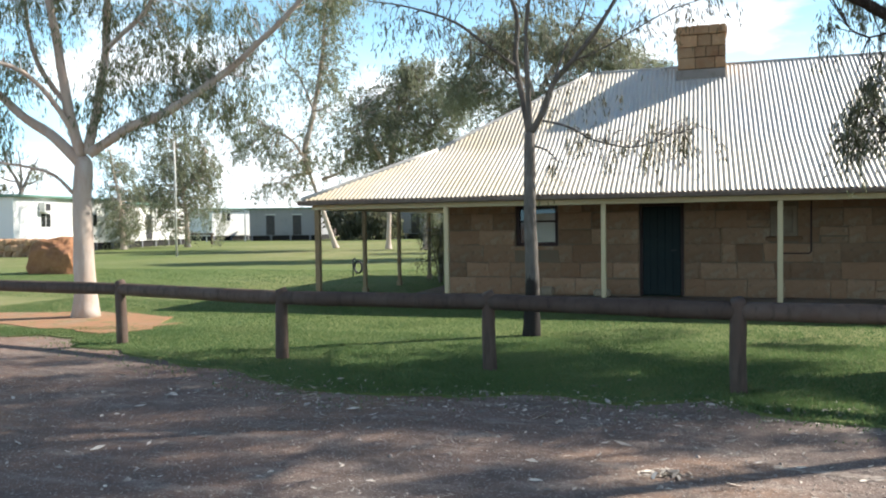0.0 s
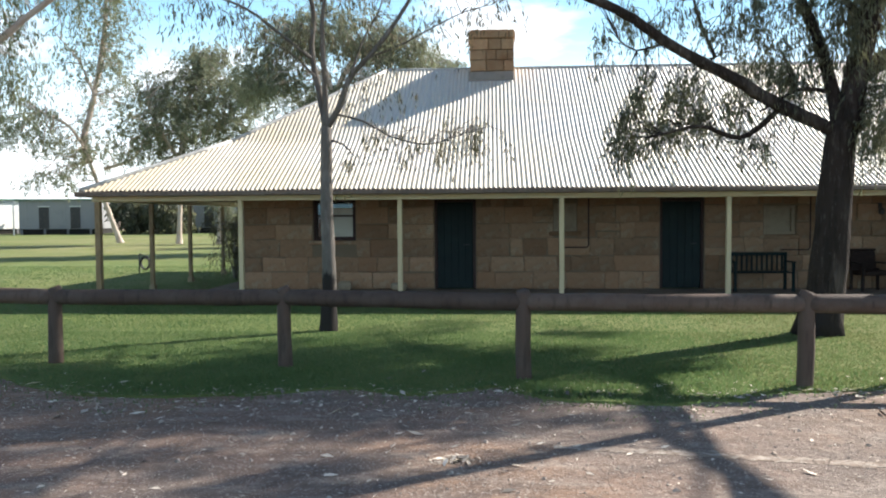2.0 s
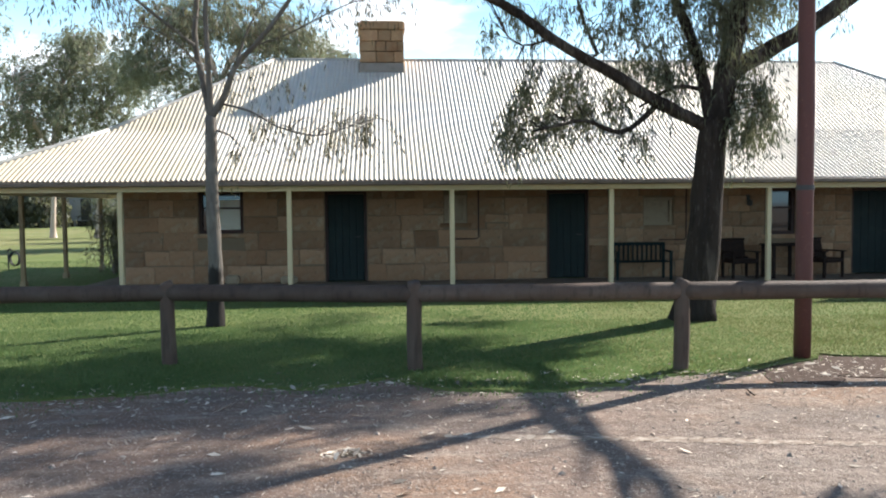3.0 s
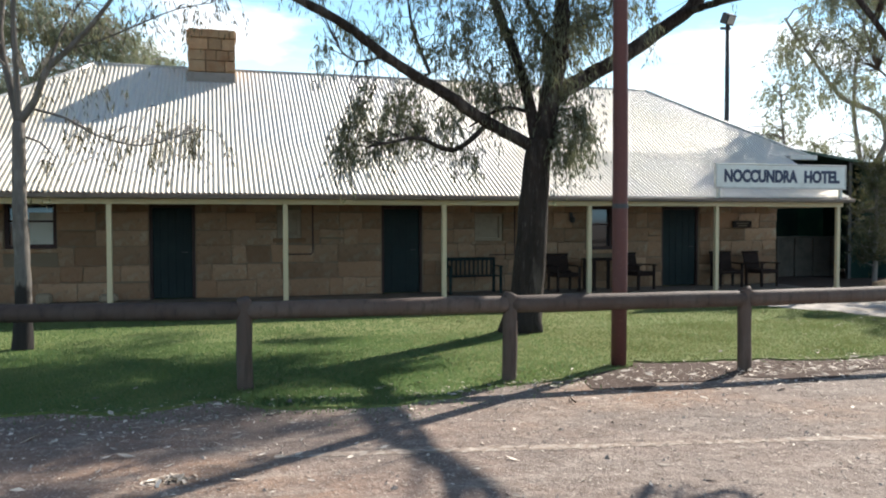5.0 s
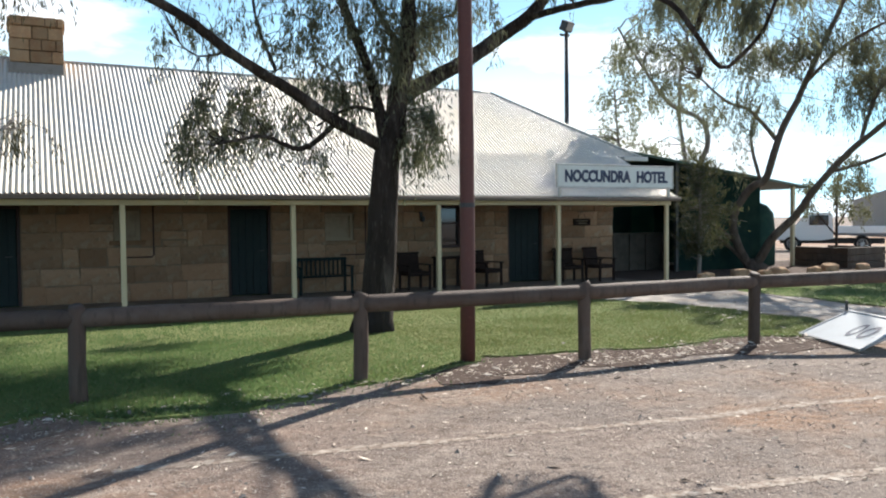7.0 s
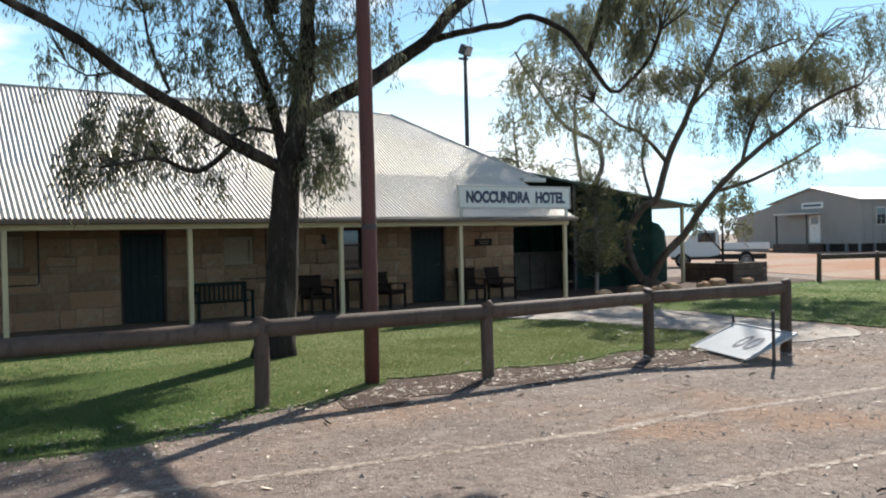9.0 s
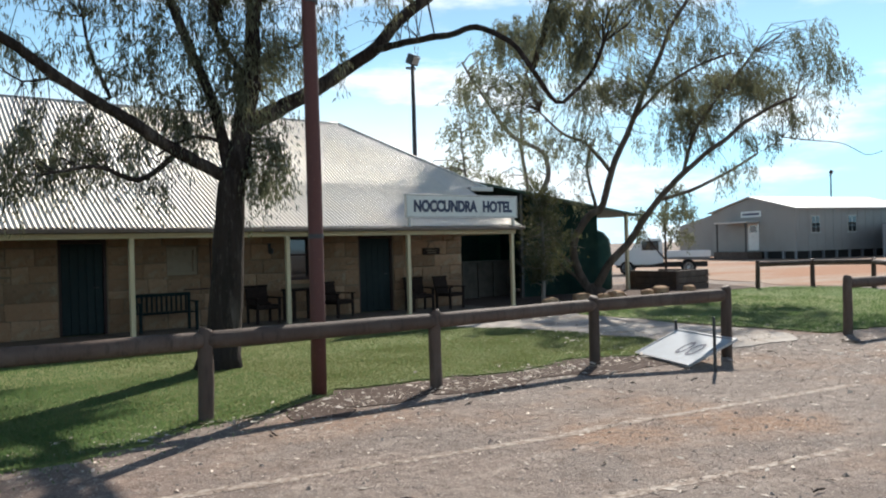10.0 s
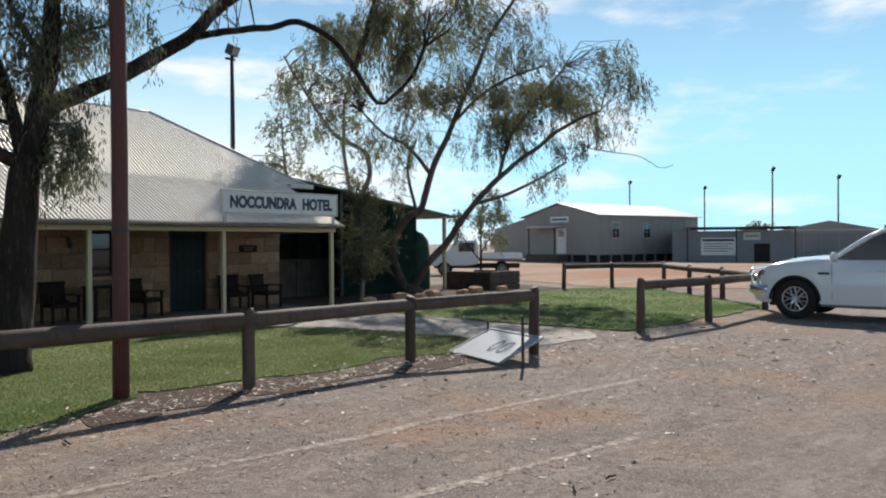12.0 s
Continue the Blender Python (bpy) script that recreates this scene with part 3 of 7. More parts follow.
def stone_wall():
    bm = bmesh.new()
    xs = sorted({WX0, WX1, *(o[0] for o in OPENINGS), *(o[1] for o in OPENINGS)})
    for a, b in zip(xs, xs[1:]):
        o = next((o for o in OPENINGS if o[0] <= a and b <= o[1]), None)
        if o:
            if o[2] > 0:
                box(bm, a, b, WALL_Y + 0.006, WALL_Y + 0.42, -0.05, o[2])
            box(bm, a, b, WALL_Y + 0.006, WALL_Y + 0.42, o[3], WTOP)
        else:
            box(bm, a, b, WALL_Y + 0.006, WALL_Y + 0.42, -0.05, WTOP)
    box(bm, WX0, WX0 + 0.4, WALL_Y + 0.424, 22.3, -0.05, WTOP)
    box(bm, WX1 - 0.4, WX1, WALL_Y + 0.424, 22.3, -0.05, 3.1)
    box(bm, WX0 + 0.404, WX1 - 0.404, 21.9, 22.3, -0.05, WTOP)
    return bm


wall = part("wall", stone_wall(), MORTAR, house, "sandstone walls laid in courses with dark mortar joints")


def corrugated():
    """Front roof face: verandah pitch below, main pitch above, cut by the hips."""
    pitch, k = 0.088, 6
    n = int((RIGHT_X + 0.75 - LEFT_X) / pitch) * k
    verts, faces, cols = [], [], []
    for i in range(n + 1):
        x = LEFT_X + i * pitch / k
        wv = 0.0145 * math.cos(2 * math.pi * i / k)
        lo = EAVE_Y if x <= RIGHT_X else KINK_Y
        top = min(RIDGE_Y, EAVE_Y + (x - LEFT_X), RIDGE_Y - (x - 11.37)) if x > 11.37 else min(RIDGE_Y, EAVE_Y + (x - LEFT_X))
        ys = [lo + (KINK_Y - lo) * s / 4 for s in range(4)] + [KINK_Y + (RIDGE_Y - KINK_Y) * s / 4 for s in range(5)]
        row = []
        for y in ys:
            y = min(y, max(top, lo))
            z = EAVE_Z + (y - EAVE_Y) * (KINK_Z - EAVE_Z) / (KINK_Y - EAVE_Y) if y <= KINK_Y else KINK_Z + (y - KINK_Y) * (RIDGE_Z - KINK_Z) / (RIDGE_Y - KINK_Y)
            z += 0.012 * noise.noise((x * 0.5, y * 0.7, 9.0))
            row.append(len(verts))
            verts.append((x, y, z + wv))
        cols.append(row)
    for a, b in zip(cols, cols[1:]):
        for j in range(8):
            if verts[a[j + 1]][1] - verts[a[j]][1] > 1e-4 or verts[b[j + 1]][1] - verts[b[j]][1] > 1e-4:
                faces.append((a[j], b[j], b[j + 1], a[j + 1]))
    return mesh_of("roof", verts, faces)


roof = part("roof", corrugated(), IRON, house, "weathered cream-grey corrugated iron roof", smooth=True)
bm = bmesh.new()
BACK_Y = 2 * RIDGE_Y - EAVE_Y
rl, rr = (-2.58, RIDGE_Y, RIDGE_Z - 0.02), (11.37, RIDGE_Y, RIDGE_Z - 0.02)
kl, kb = (LEFT_X + 2.19, KINK_Y, KINK_Z - 0.02), (LEFT_X + 2.19, 2 * RIDGE_Y - KINK_Y, KINK_Z - 0.02)
for q in ([(LEFT_X, EAVE_Y, EAVE_Z), kl, kb, (LEFT_X, BACK_Y, EAVE_Z)], [kl, rl, kb], [rl, rr, (14.3, 2 * RIDGE_Y - KINK_Y, KINK_Z), kb], [kb, (14.3, 2 * RIDGE_Y - KINK_Y, KINK_Z), (13.6, BACK_Y, EAVE_Z), (LEFT_X, BACK_Y, EAVE_Z)], [rr, (14.3, KINK_Y, KINK_Z), (14.3, 2 * RIDGE_Y - KINK_Y, KINK_Z)]):
    bm.faces.new([bm.verts.new(p) for p in q])
part("roof", bm, IRON, house)


def capping(a, b, r=0.07):
    return tube_mesh("ridge_cap", smooth_line([a, (Vector(a) + Vector(b)) / 2, b], 0.6), r, 8, 0.12, 3)


for a, b in ((rl, rr), ((LEFT_X, EAVE_Y, EAVE_Z + 0.01), (kl[0], kl[1], KINK_Z)), ((kl[0], kl[1], KINK_Z), rl), (rr, (14.3, KINK_Y, KINK_Z))):
    part("ridge_cap", capping(a, b, 0.05), FLASH, house, smooth=True)


def gutter():
    bm = bmesh.new()
    box(bm, LEFT_X - 0.06, RIGHT_X + 0.03, EAVE_Y - 0.10, EAVE_Y + 0.03, EAVE_Z - 0.105, EAVE_Z - 0.02, 0.015)
    return bm


part("gutter", gutter(), GUTTERPAINT, house, "dark brown painted gutter")
part("gutter", boxed(LEFT_X - 0.10, LEFT_X + 0.03, EAVE_Y + 0.032, BACK_Y, EAVE_Z - 0.105, EAVE_Z - 0.02, 0.015), GUTTERPAINT, house)
part("eave_gutter", boxed(13.62, 14.42, KINK_Y - 0.14, KINK_Y - 0.02, KINK_Z - 0.10, KINK_Z + 0.02, 0.015), SHEDROOF, house, "short pale gutter at the hip's end")
part("beam", boxed(LEFT_X + 0.14, RIGHT_X - 0.05, POST_Y - 0.05, POST_Y + 0.05, 1.925, 2.04, 0.008), CREAM, house, "cream painted verandah beam")
part("beam", boxed(LEFT_X + 0.19, LEFT_X + 0.29, POST_Y + 0.052, 24.4, 1.925, 2.04, 0.008), CREAM, house)
part("beam", boxed(RIGHT_X - 0.21, RIGHT_X - 0.11, POST_Y + 0.052, WALL_Y, 1.925, 2.04, 0.008), CREAM, house)
bm = bmesh.new()
ZL = EAVE_Z - 0.035
for q in ([(LEFT_X + 0.02, EAVE_Y + 0.02, ZL), (RIGHT_X - 0.02, EAVE_Y + 0.02, ZL), (RIGHT_X - 0.02, KINK_Y + 0.1, KINK_Z - 0.06), (kl[0], KINK_Y + 0.1, KINK_Z - 0.06)], [(LEFT_X + 0.02, EAVE_Y + 0.02, ZL), (kl[0], KINK_Y + 0.1, KINK_Z - 0.06), (kl[0], 22.8, KINK_Z - 0.06), (LEFT_X + 0.02, BACK_Y, ZL)]):
    bm.faces.new([bm.verts.new(p) for p in q])
part("verandah_lining", bm, LINING, house, "dark boarded underside of the verandah roof")
for i in range(29):
    x = LEFT_X + 0.5 + i * 0.74
    y1 = min(KINK_Y, EAVE_Y + max(x - LEFT_X, 0.3)) - 0.05
    z1 = ZL + (y1 - EAVE_Y) * 0.5 - 0.02
    part("rafter", tube_mesh("rafter", [(x, EAVE_Y + 0.3, ZL + 0.10 - 0.02), (x, y1, z1)], 0.045, 4), LINING, house)
part("floor", boxed(-6.25, RIGHT_X, POST_Y - 0.22, WALL_Y - 0.004, -0.05, 0.05, 0.02), PAVING, house, "dusty dark paved verandah floor")
part("floor", boxed(-6.25, WX0 - 0.004, WALL_Y, 24.5, -0.05, 0.05, 0.02), PAVING, house)

shaded_post = boxed(-0.043, 0.043, -0.043, 0.043, -0.02, 1.93, 0.008)
box(shaded_post, -0.065, 0.065, -0.065, 0.065, -0.01, 0.14, 0.008)
shaded_post = part("verandah_post", shaded_post, SHADEDPAINT, house, "square timber post, brown from worn paint and painted-in shade")
shaded_post.location = (-7.54, 24.3, 0)
shaded_post = shaded_post.data
post_mesh = None
for x, y in [(-7.49, POST_Y), (-4.74, POST_Y), (-1.74, POST_Y), (1.24, POST_Y), (4.24, POST_Y), (7.30, POST_Y), (10.27, POST_Y), (13.39, POST_Y), (-7.54, 17.3), (-7.54, 19.55), (-7.54, 22.0)]:
    if post_mesh is None:
        bm = boxed(-0.043, 0.043, -0.043, 0.043, -0.02, 1.93, 0.008)
        box(bm, -0.065, 0.065, -0.065, 0.065, -0.01, 0.14, 0.008)
        p = part("verandah_post", bm, CREAM, house, "square cream painted timber post")
        post_mesh = p.data
    else:
        p = part("verandah_post", post_mesh, CREAM, house, "square cream painted timber post")
    p.location = (x, y, 0)
    if x < -7.0:
        p.data = shaded_post
        tagged(p, "square timber post, brown from worn paint and painted-in shade")
    if x < -7.45 and y < 15:
        p.scale = (1.25, 1.25, 1)


def door(o):
    x0, x1, z1 = o[0], o[1], o[3]
    fr = boxed(x0, x0 + 0.055, WALL_Y + 0.03, WALL_Y + 0.16, 0.05, z1, 0.006)
    box(fr, x1 - 0.055, x1, WALL_Y + 0.03, WALL_Y + 0.16, 0.05, z1, 0.006)
    box(fr, x0 + 0.055, x1 - 0.055, WALL_Y + 0.03, WALL_Y + 0.16, z1 - 0.08, z1, 0.006)
    leaf = boxed(x0 + 0.06, x1 - 0.06, WALL_Y + 0.08, WALL_Y + 0.13, 0.06, z1 - 0.085)
    n = 5
    w = (x1 - x0 - 0.13) / n
    for i in range(n):
        box(leaf, x0 + 0.065 + i * w + 0.004, x0 + 0.065 + (i + 1) * w - 0.004, WALL_Y + 0.066, WALL_Y + 0.082, 0.08, z1 - 0.1, 0.004)
    d = part("door", leaf, GREENPAINT, house, "dark green boarded door, shut")
    part("frame", fr, BROWNPAINT, d, "dark red-brown door frame")
    h = merged("handle", [tube([(x1 - 0.16, WALL_Y + 0.07, 1.0), (x1 - 0.16, WALL_Y + 0.02, 1.0)], [0.012, 0.012], 6), tube([(x1 - 0.165, WALL_Y + 0.02, 1.0), (x1 - 0.26, WALL_Y + 0.02, 1.0)], [0.012, 0.009], 6)])
    part("handle", h, DARKSTEEL, d)


def window(o, pane_mat, frame_mat, mid=True, lab=""):
    x0, x1, z0, z1 = o
    y = WALL_Y + 0.05
    fr = bmesh.new()
    for a in ((x0, x0 + 0.07, z0, z1), (x1 - 0.07, x1, z0, z1), (x0 + 0.07, x1 - 0.07, z1 - 0.07, z1), (x0 + 0.07, x1 - 0.07, z0, z0 + 0.07)):
        box(fr, a[0], a[1], y, y + 0.1, a[2], a[3], 0.006)
    if mid:
        box(fr, x0 + 0.07, x1 - 0.07, y + 0.03, y + 0.07, (z0 + z1) / 2 + 0.06, (z0 + z1) / 2 + 0.1)
    w = part("window", fr, frame_mat, house, lab)
    part("pane", boxed(x0 + 0.06, x1 - 0.06, y + 0.08, y + 0.09, z0 + 0.06, z1 - 0.06), pane_mat, w)
    part("sill", boxed(x0 - 0.1, x1 + 0.1, WALL_Y - 0.035, WALL_Y + 0.12, z0 - 0.09, z0 - 0.005, 0.015), SANDSTONE, w)
    return w


for i in (1, 3, 6):
    door(OPENINGS[i])
w = window(OPENINGS[0], GLASS, BROWNPAINT, True, "sash window in a dark brown frame, half covered by a pale blind")
part("blind", boxed(-3.46, -3.04, WALL_Y + 0.115, WALL_Y + 0.125, 1.18, 1.80), BLIND, w, "pale drawn blind")
window(OPENINGS[2], PANEL, PANEL, False, "small window blocked with a stone-coloured panel")
window(OPENINGS[4], PANEL, PANEL, False, "blocked window with a stone-coloured panel")
window(OPENINGS[5], GLASS, BROWNPAINT, True, "dark sash window in a red-brown frame")
for x, z0, z1, x2 in ((2.0, 0.93, 1.98, 1.45), (6.56, 0.86, 1.98, 5.95)):
    part("conduit", tube_mesh("conduit", [(x, WALL_Y - 0.02, z1), (x, WALL_Y - 0.02, z0 + 0.04), (x - 0.04, WALL_Y - 0.02, z0), (x2, WALL_Y - 0.02, z0)], 0.016, 6), BROWNPAINT, house, "dark service pipe fixed to the wall")


def chimney():
    c = part("chimney", boxed(-0.49, 0.43, 19.19, 20.14, 4.7, 6.0), MORTAR, house, "square stone chimney above a flashing apron")
    part("apron", boxed(-0.56, 0.50, 19.12, 20.2, 4.6, 5.02, 0.01), APRON, c, "pale rendered chimney base")
    rnd = random.Random(5)
    z = 5.024
    row = 0
    while z < 5.95:
        h = (0.26, 0.24, 0.27, 0.20)[row % 4]
        z1 = min(z + h, 6.04)
        for face in range(4):
            e = 0.0
            while e < 1.09:
                l = min(rnd.uniform(0.24, 0.5), 1.1 - e)
                if 1.1 - e - l < 0.12:
                    l = 1.1 - e
                a, b = -0.53 + e * 0.945 + 0.006, -0.53 + (e + l) * 0.945 - 0.006
                out = rnd.uniform(0.0, 0.025) + (0.04 if z1 > 5.9 else 0)
                if face == 0:
                    bm = boxed(a, b, 19.13 - out, 19.24, z + 0.006, z1 - 0.006, 0.014)
                elif face == 1:
                    bm = boxed(0.36, 0.475 + out, 19.25 + e * 0.75, 19.25 + (e + l) * 0.75 - 0.01, z + 0.006, z1 - 0.006, 0.014)
                elif face == 2:
                    bm = boxed(-0.525 - out, -0.43, 19.25 + e * 0.75, 19.25 + (e + l) * 0.75 - 0.01, z + 0.006, z1 - 0.006, 0.014)
                else:
                    bm = boxed(a, b, 20.1, 20.19 + out, z + 0.006, z1 - 0.006, 0.014)
                part("stone_block", bm, CHIMNEYSTONE, c)
                e += l
        z = z1
        row += 1


chimney()


# ---- hotel sign on the roof edge ----
def roof_sign():
    s = thing("roof_sign", (11.66, 14.50, 2.30), "white painted timber hotel sign with dark lettering on the verandah roof", "sign")
    bm = boxed(-1.66, 1.66, -0.02, 0.02, 0.02, 0.50, 0.004)
    part("board", bm, SIGNWHITE, s)
    fr = bmesh.new()
    for a in ((-1.69, 1.69, 0.0, 0.035), (-1.69, 1.69, 0.49, 0.525), (-1.69, -1.655, 0.036, 0.489), (1.655, 1.69, 0.036, 0.489)):
        box(fr, a[0], a[1], -0.032, 0.03, a[2], a[3], 0.004)
    part("frame", fr, FLASH, s, "grey weathered border")
    s.scale = (0.975, 1, 1)
    for x in (-1.58, 1.58):
        part("bracket", boxed(x - 0.03, x + 0.03, 0.0, 0.05, -0.22, 0.10), FLASH, s)
    for word, x0, width in (("NOCCUNDRA", -1.47, 1.86), ("HOTEL", 0.57, 0.94)):
        c = bpy.data.curves.new("lettering", "FONT")
        c.body, c.size, c.extrude, c.offset = word, 0.36, 0.004, 0.017
        o = new("lettering", c)
        bpy.context.view_layer.update()
        me = bpy.data.meshes.new_from_object(o)
        bpy.data.objects.remove(o)
        vs = np.array([v.co[:] for v in me.vertices])
        lo, hi = vs.min(0), vs.max(0)
        for v in me.vertices:
            v.co = (x0 + (v.co.x - lo[0]) / (hi[0] - lo[0]) * width, -0.026 - v.co.z, 0.125 + (v.co.y - lo[1]) / (hi[1] - lo[1]) * 0.275)
        part("lettering", me, SIGNBLUE, s, "dark blue capital letters")


roof_sign()


# ---- post and rail fences ----
def post_shape(h, r, seed):
    """A log post with a weathered, slanted top."""
    rnd = random.Random(seed)
    pts = [(0, 0, -0.15), (0, 0, 0.0), (0.004, 0, h * 0.4), (0, 0.004, h * 0.8), (0, 0, h - 0.05), (0.012, 0.006, h - 0.018)]
    v, f = tube(pts, [r * 1.03, r * 1.03, r, r * 0.98, r * 0.97, r * 0.84], 10, 0.12, seed)
    return mesh_of("fence_post", v, f)


def fence(posts, h, label, ends=()):
    ob = thing("rail_fence", (posts[0][0], posts[0][1], 0), label, "fence", "rail fences")
    o = Vector((posts[0][0], posts[0][1], 0))
    for i, (x, y, hh) in enumerate(posts):
        if hh <= 0:
            continue
        p = part("fence_post", post_shape(hh, 0.075, i + int(h * 100)), TIMBER, ob, smooth=True)
        p.location = Vector((x, y, 0)) - o
        p.rotation_euler = (random.uniform(-0.015, 0.015), random.uniform(-0.015, 0.015), random.uniform(0, 6))
    for i in range(len(posts) - 1):
        a, b = Vector((*posts[i][:2], abs(posts[i][2]) - 0.13)) - o, Vector((*posts[i + 1][:2], abs(posts[i + 1][2]) - 0.13)) - o
        d = (b - a).normalized() * 0.02
        pts = [a + d + (b - a - 2 * d) * s for s in (0, 0.03, 0.25, 0.5, 0.75, 0.97, 1)]
        me = tube_mesh("rail", pts, [0.078, 0.087, 0.089, 0.086, 0.09, 0.087, 0.078], 12, 0.08, i + 40)
        part("rail", me, TIMBER, ob, smooth=True)
    return ob


fence([(-11.3, 9.7, 0.90), (-7.75, 9.23, 0.90), (-4.89, 8.59, 0.88), (-2.26, 8.44, 0.885), (0.262, 7.84, 0.90), (2.84, 7.55, 0.915), (5.53, 7.44, 0.91), (8.14, 7.37, 0.92), (9.95, 6.56, 0.985)], 0.9, "weathered brown log post-and-rail fence along the lawn")
fence([(13.49, 6.60, 0.98), (16.09, 6.37, 0.96), (19.93, 6.50, 0.92), (22.77, 8.63, 0.92), (24.4, 10.31, 0.92), (26.23, 12.0, 0.95), (26.1, 13.93, 0.93), (24.14, 14.75, 0.93)], 0.96, "brown log post-and-rail fence round the lawn corner")


def steel_pole():
    p = thing("steel_pole", (4.32, 8.02, 0), "tall rust-red painted steel pole behind the fence", "pole")
    part("shaft", tube_mesh("shaft", [(0, 0, -0.1), (0.006, 0, 0.9), (0.012, 0.01, 2.5), (-0.01, 0.0, 5.0), (-0.04, 0, 7.6)], [0.086, 0.085, 0.083, 0.08, 0.078], 20), RUSTPOLE, p, smooth=True)
    for z in (1.76, 4.4):
        part("band", tube_mesh("band", [(0.008, 0, z), (0.008, 0, z + 0.05)], 0.09, 20), DARKSTEEL, p)


steel_pole()


# ---- trees ----
TREES = {}


def start_tree(name, label, bark, base):
    ob = thing(name, (base[0], base[1], 0), label, "tree")
    TREES[ob.name] = dict(ob=ob, bark=bark, lines=[], clumps=[], base=Vector((base[0], base[1], 0)), n=0)
    return TREES[ob.name]


def limb(tree, pts, r0, r1, name="limb", flare=0.0):
    tree["n"] += 1
    line = smooth_line(pts, max(0.12, r0 * 1.2))
    n = len(line)
    radii = []
    for i, p in enumerate(line):
        s = i / (n - 1)
        r = r0 + (r1 - r0) * s
        if flare:
            r += (flare - r0) * math.exp(-max(p.z, 0) / 0.22)
        radii.append(r)
    wig = [p + Vector((noise.noise(p * 1.3), noise.noise(p * 1.3 + Vector((9, 0, 0))), noise.noise(p * 1.3 + Vector((0, 9, 0))))) * min(r0 * 0.45, 0.05) * (0 if flare else 1) for p in line]
    end = wig[-1] + (wig[-1] - wig[-2]).normalized() * radii[-1] * 0.8
    me = tube_mesh(name, [p - tree["base"] for p in wig] + [end - tree["base"]], radii + [radii[-1] * 0.35], 14 if r0 > 0.1 else 8, 0.16, tree["n"])
    part(name, me, BARK[tree["bark"]], tree["ob"], smooth=True)
    tree["lines"] += [(p, r) for p, r in zip(wig, radii)]


def clump(tree, centre, rx, rz, n):
    tree["clumps"].append((Vector(centre), rx, rz, n))


def finish_tree(tree, leaf=None, size=None, per=15, bunch=8, droop=1.0):
    """Branchlets from the limbs to bunches in each clump, hanging twigs and narrow leaves."""
    rng = np.random.default_rng(len(tree["clumps"]) * 7 + int(abs(tree["base"].x) * 10))
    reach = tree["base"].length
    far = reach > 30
    # Trees beyond 30 m take the leaf with sunlit paleness in its colour.
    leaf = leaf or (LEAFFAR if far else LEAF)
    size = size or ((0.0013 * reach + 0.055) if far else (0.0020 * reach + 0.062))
    lim = np.array([p[:] for p, r in tree["lines"]])
    twigs, quads = [], []
    base = np.array(tree["base"][:])
    for c, rx, rz, n in tree["clumps"]:
        c = np.array(c[:])
        near = lim[np.argmin(((lim - c) ** 2).sum(1))]
        n = int(n * (8.0 if far else 3.0))
        spread = np.array((rx, rx, rz))
        bunches = max(3, n // (11 if far else bunch))
        u = rng.normal(0, 1, (bunches, 3))
        u /= np.linalg.norm(u, axis=1)[:, None]
        heart = c + u * (rng.uniform(0.05, 1.0, bunches) ** 0.45)[:, None] * spread * 1.08
        close = np.linalg.norm(near - c) < 1.0 + rx
        r = (0.004 + 0.00055 * reach) if far else (0.0025 + 0.00025 * reach)
        for k in range(bunches if close else 2):
            end = heart[k]
            root = lim[np.argmin(((lim - end) ** 2).sum(1))] if close else near
            gap = np.linalg.norm(end - root)
            mid = root * 0.62 + end * 0.38 + rng.normal(0, 0.09, 3) * gap + (0, 0, 0.12 * gap)
            mid2 = root * 0.25 + end * 0.75 + rng.normal(0, 0.07, 3) * gap + (0, 0, 0.10 * gap)
            twigs.append(tube([root - base, mid - base, mid2 - base, end - base], [r * 1.5, r * 1.1, r * 0.8, r * 0.4], 4))
        pick = rng.integers(0, bunches, n)
        o = heart[pick] + rng.normal(0, 0.27 if far else 0.19, (n, 3)) * spread
        d = u[pick] * 0.35 + rng.normal(0, 0.38, (n, 3)) + (0, 0, -0.7 if far else -1.35 * droop)
        d /= np.linalg.norm(d, axis=1)[:, None]
        ln = size * (rng.uniform(2.0, 4.5, n) if far else rng.uniform(1.8, 6.0, n))
        m = per
        s = rng.uniform(0, 1, (n, m, 1))
        pos = o[:, None] + d[:, None] * s * ln[:, None, None] + rng.normal(0, (0.5 if far else 0.36) * size, (n, m, 3)) + (0, 0, -0.3) * (s ** 2) * ln[:, None, None]
        ax = rng.normal(0, 0.5 if far else 0.42, (n, m, 3)) + d[:, None] * 0.5 + (0, 0, -1.0 * droop)
        ax /= np.linalg.norm(ax, axis=2)[..., None]
        sd = np.cross(ax, rng.normal(0, 1, (n, m, 3)))
        sd /= np.linalg.norm(sd, axis=2)[..., None] + 1e-9
        L = size * rng.uniform(0.7, 1.5, (n, m, 1))
        w = L * (rng.uniform(0.16, 0.28, (n, m, 1)) if far else rng.uniform(0.065, 0.11, (n, m, 1)))
        q = np.stack([pos, pos + ax * L * 0.4 + sd * w, pos + ax * L, pos + ax * L * 0.4 - sd * w], 2)
        quads.append((q - base).reshape(-1, 3))
        for i in range(0, n, 3):
            a = o[i] - base
            twigs.append(tube([a, a + d[i] * ln[i]], [0.0014 * (1 + reach * 0.06)] * 2, 3))
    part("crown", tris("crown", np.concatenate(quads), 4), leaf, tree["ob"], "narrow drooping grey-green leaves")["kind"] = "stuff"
    tagged(part("brushwood", merged("brushwood", twigs), BARK[tree["bark"]], tree["ob"]), kind="stuff")


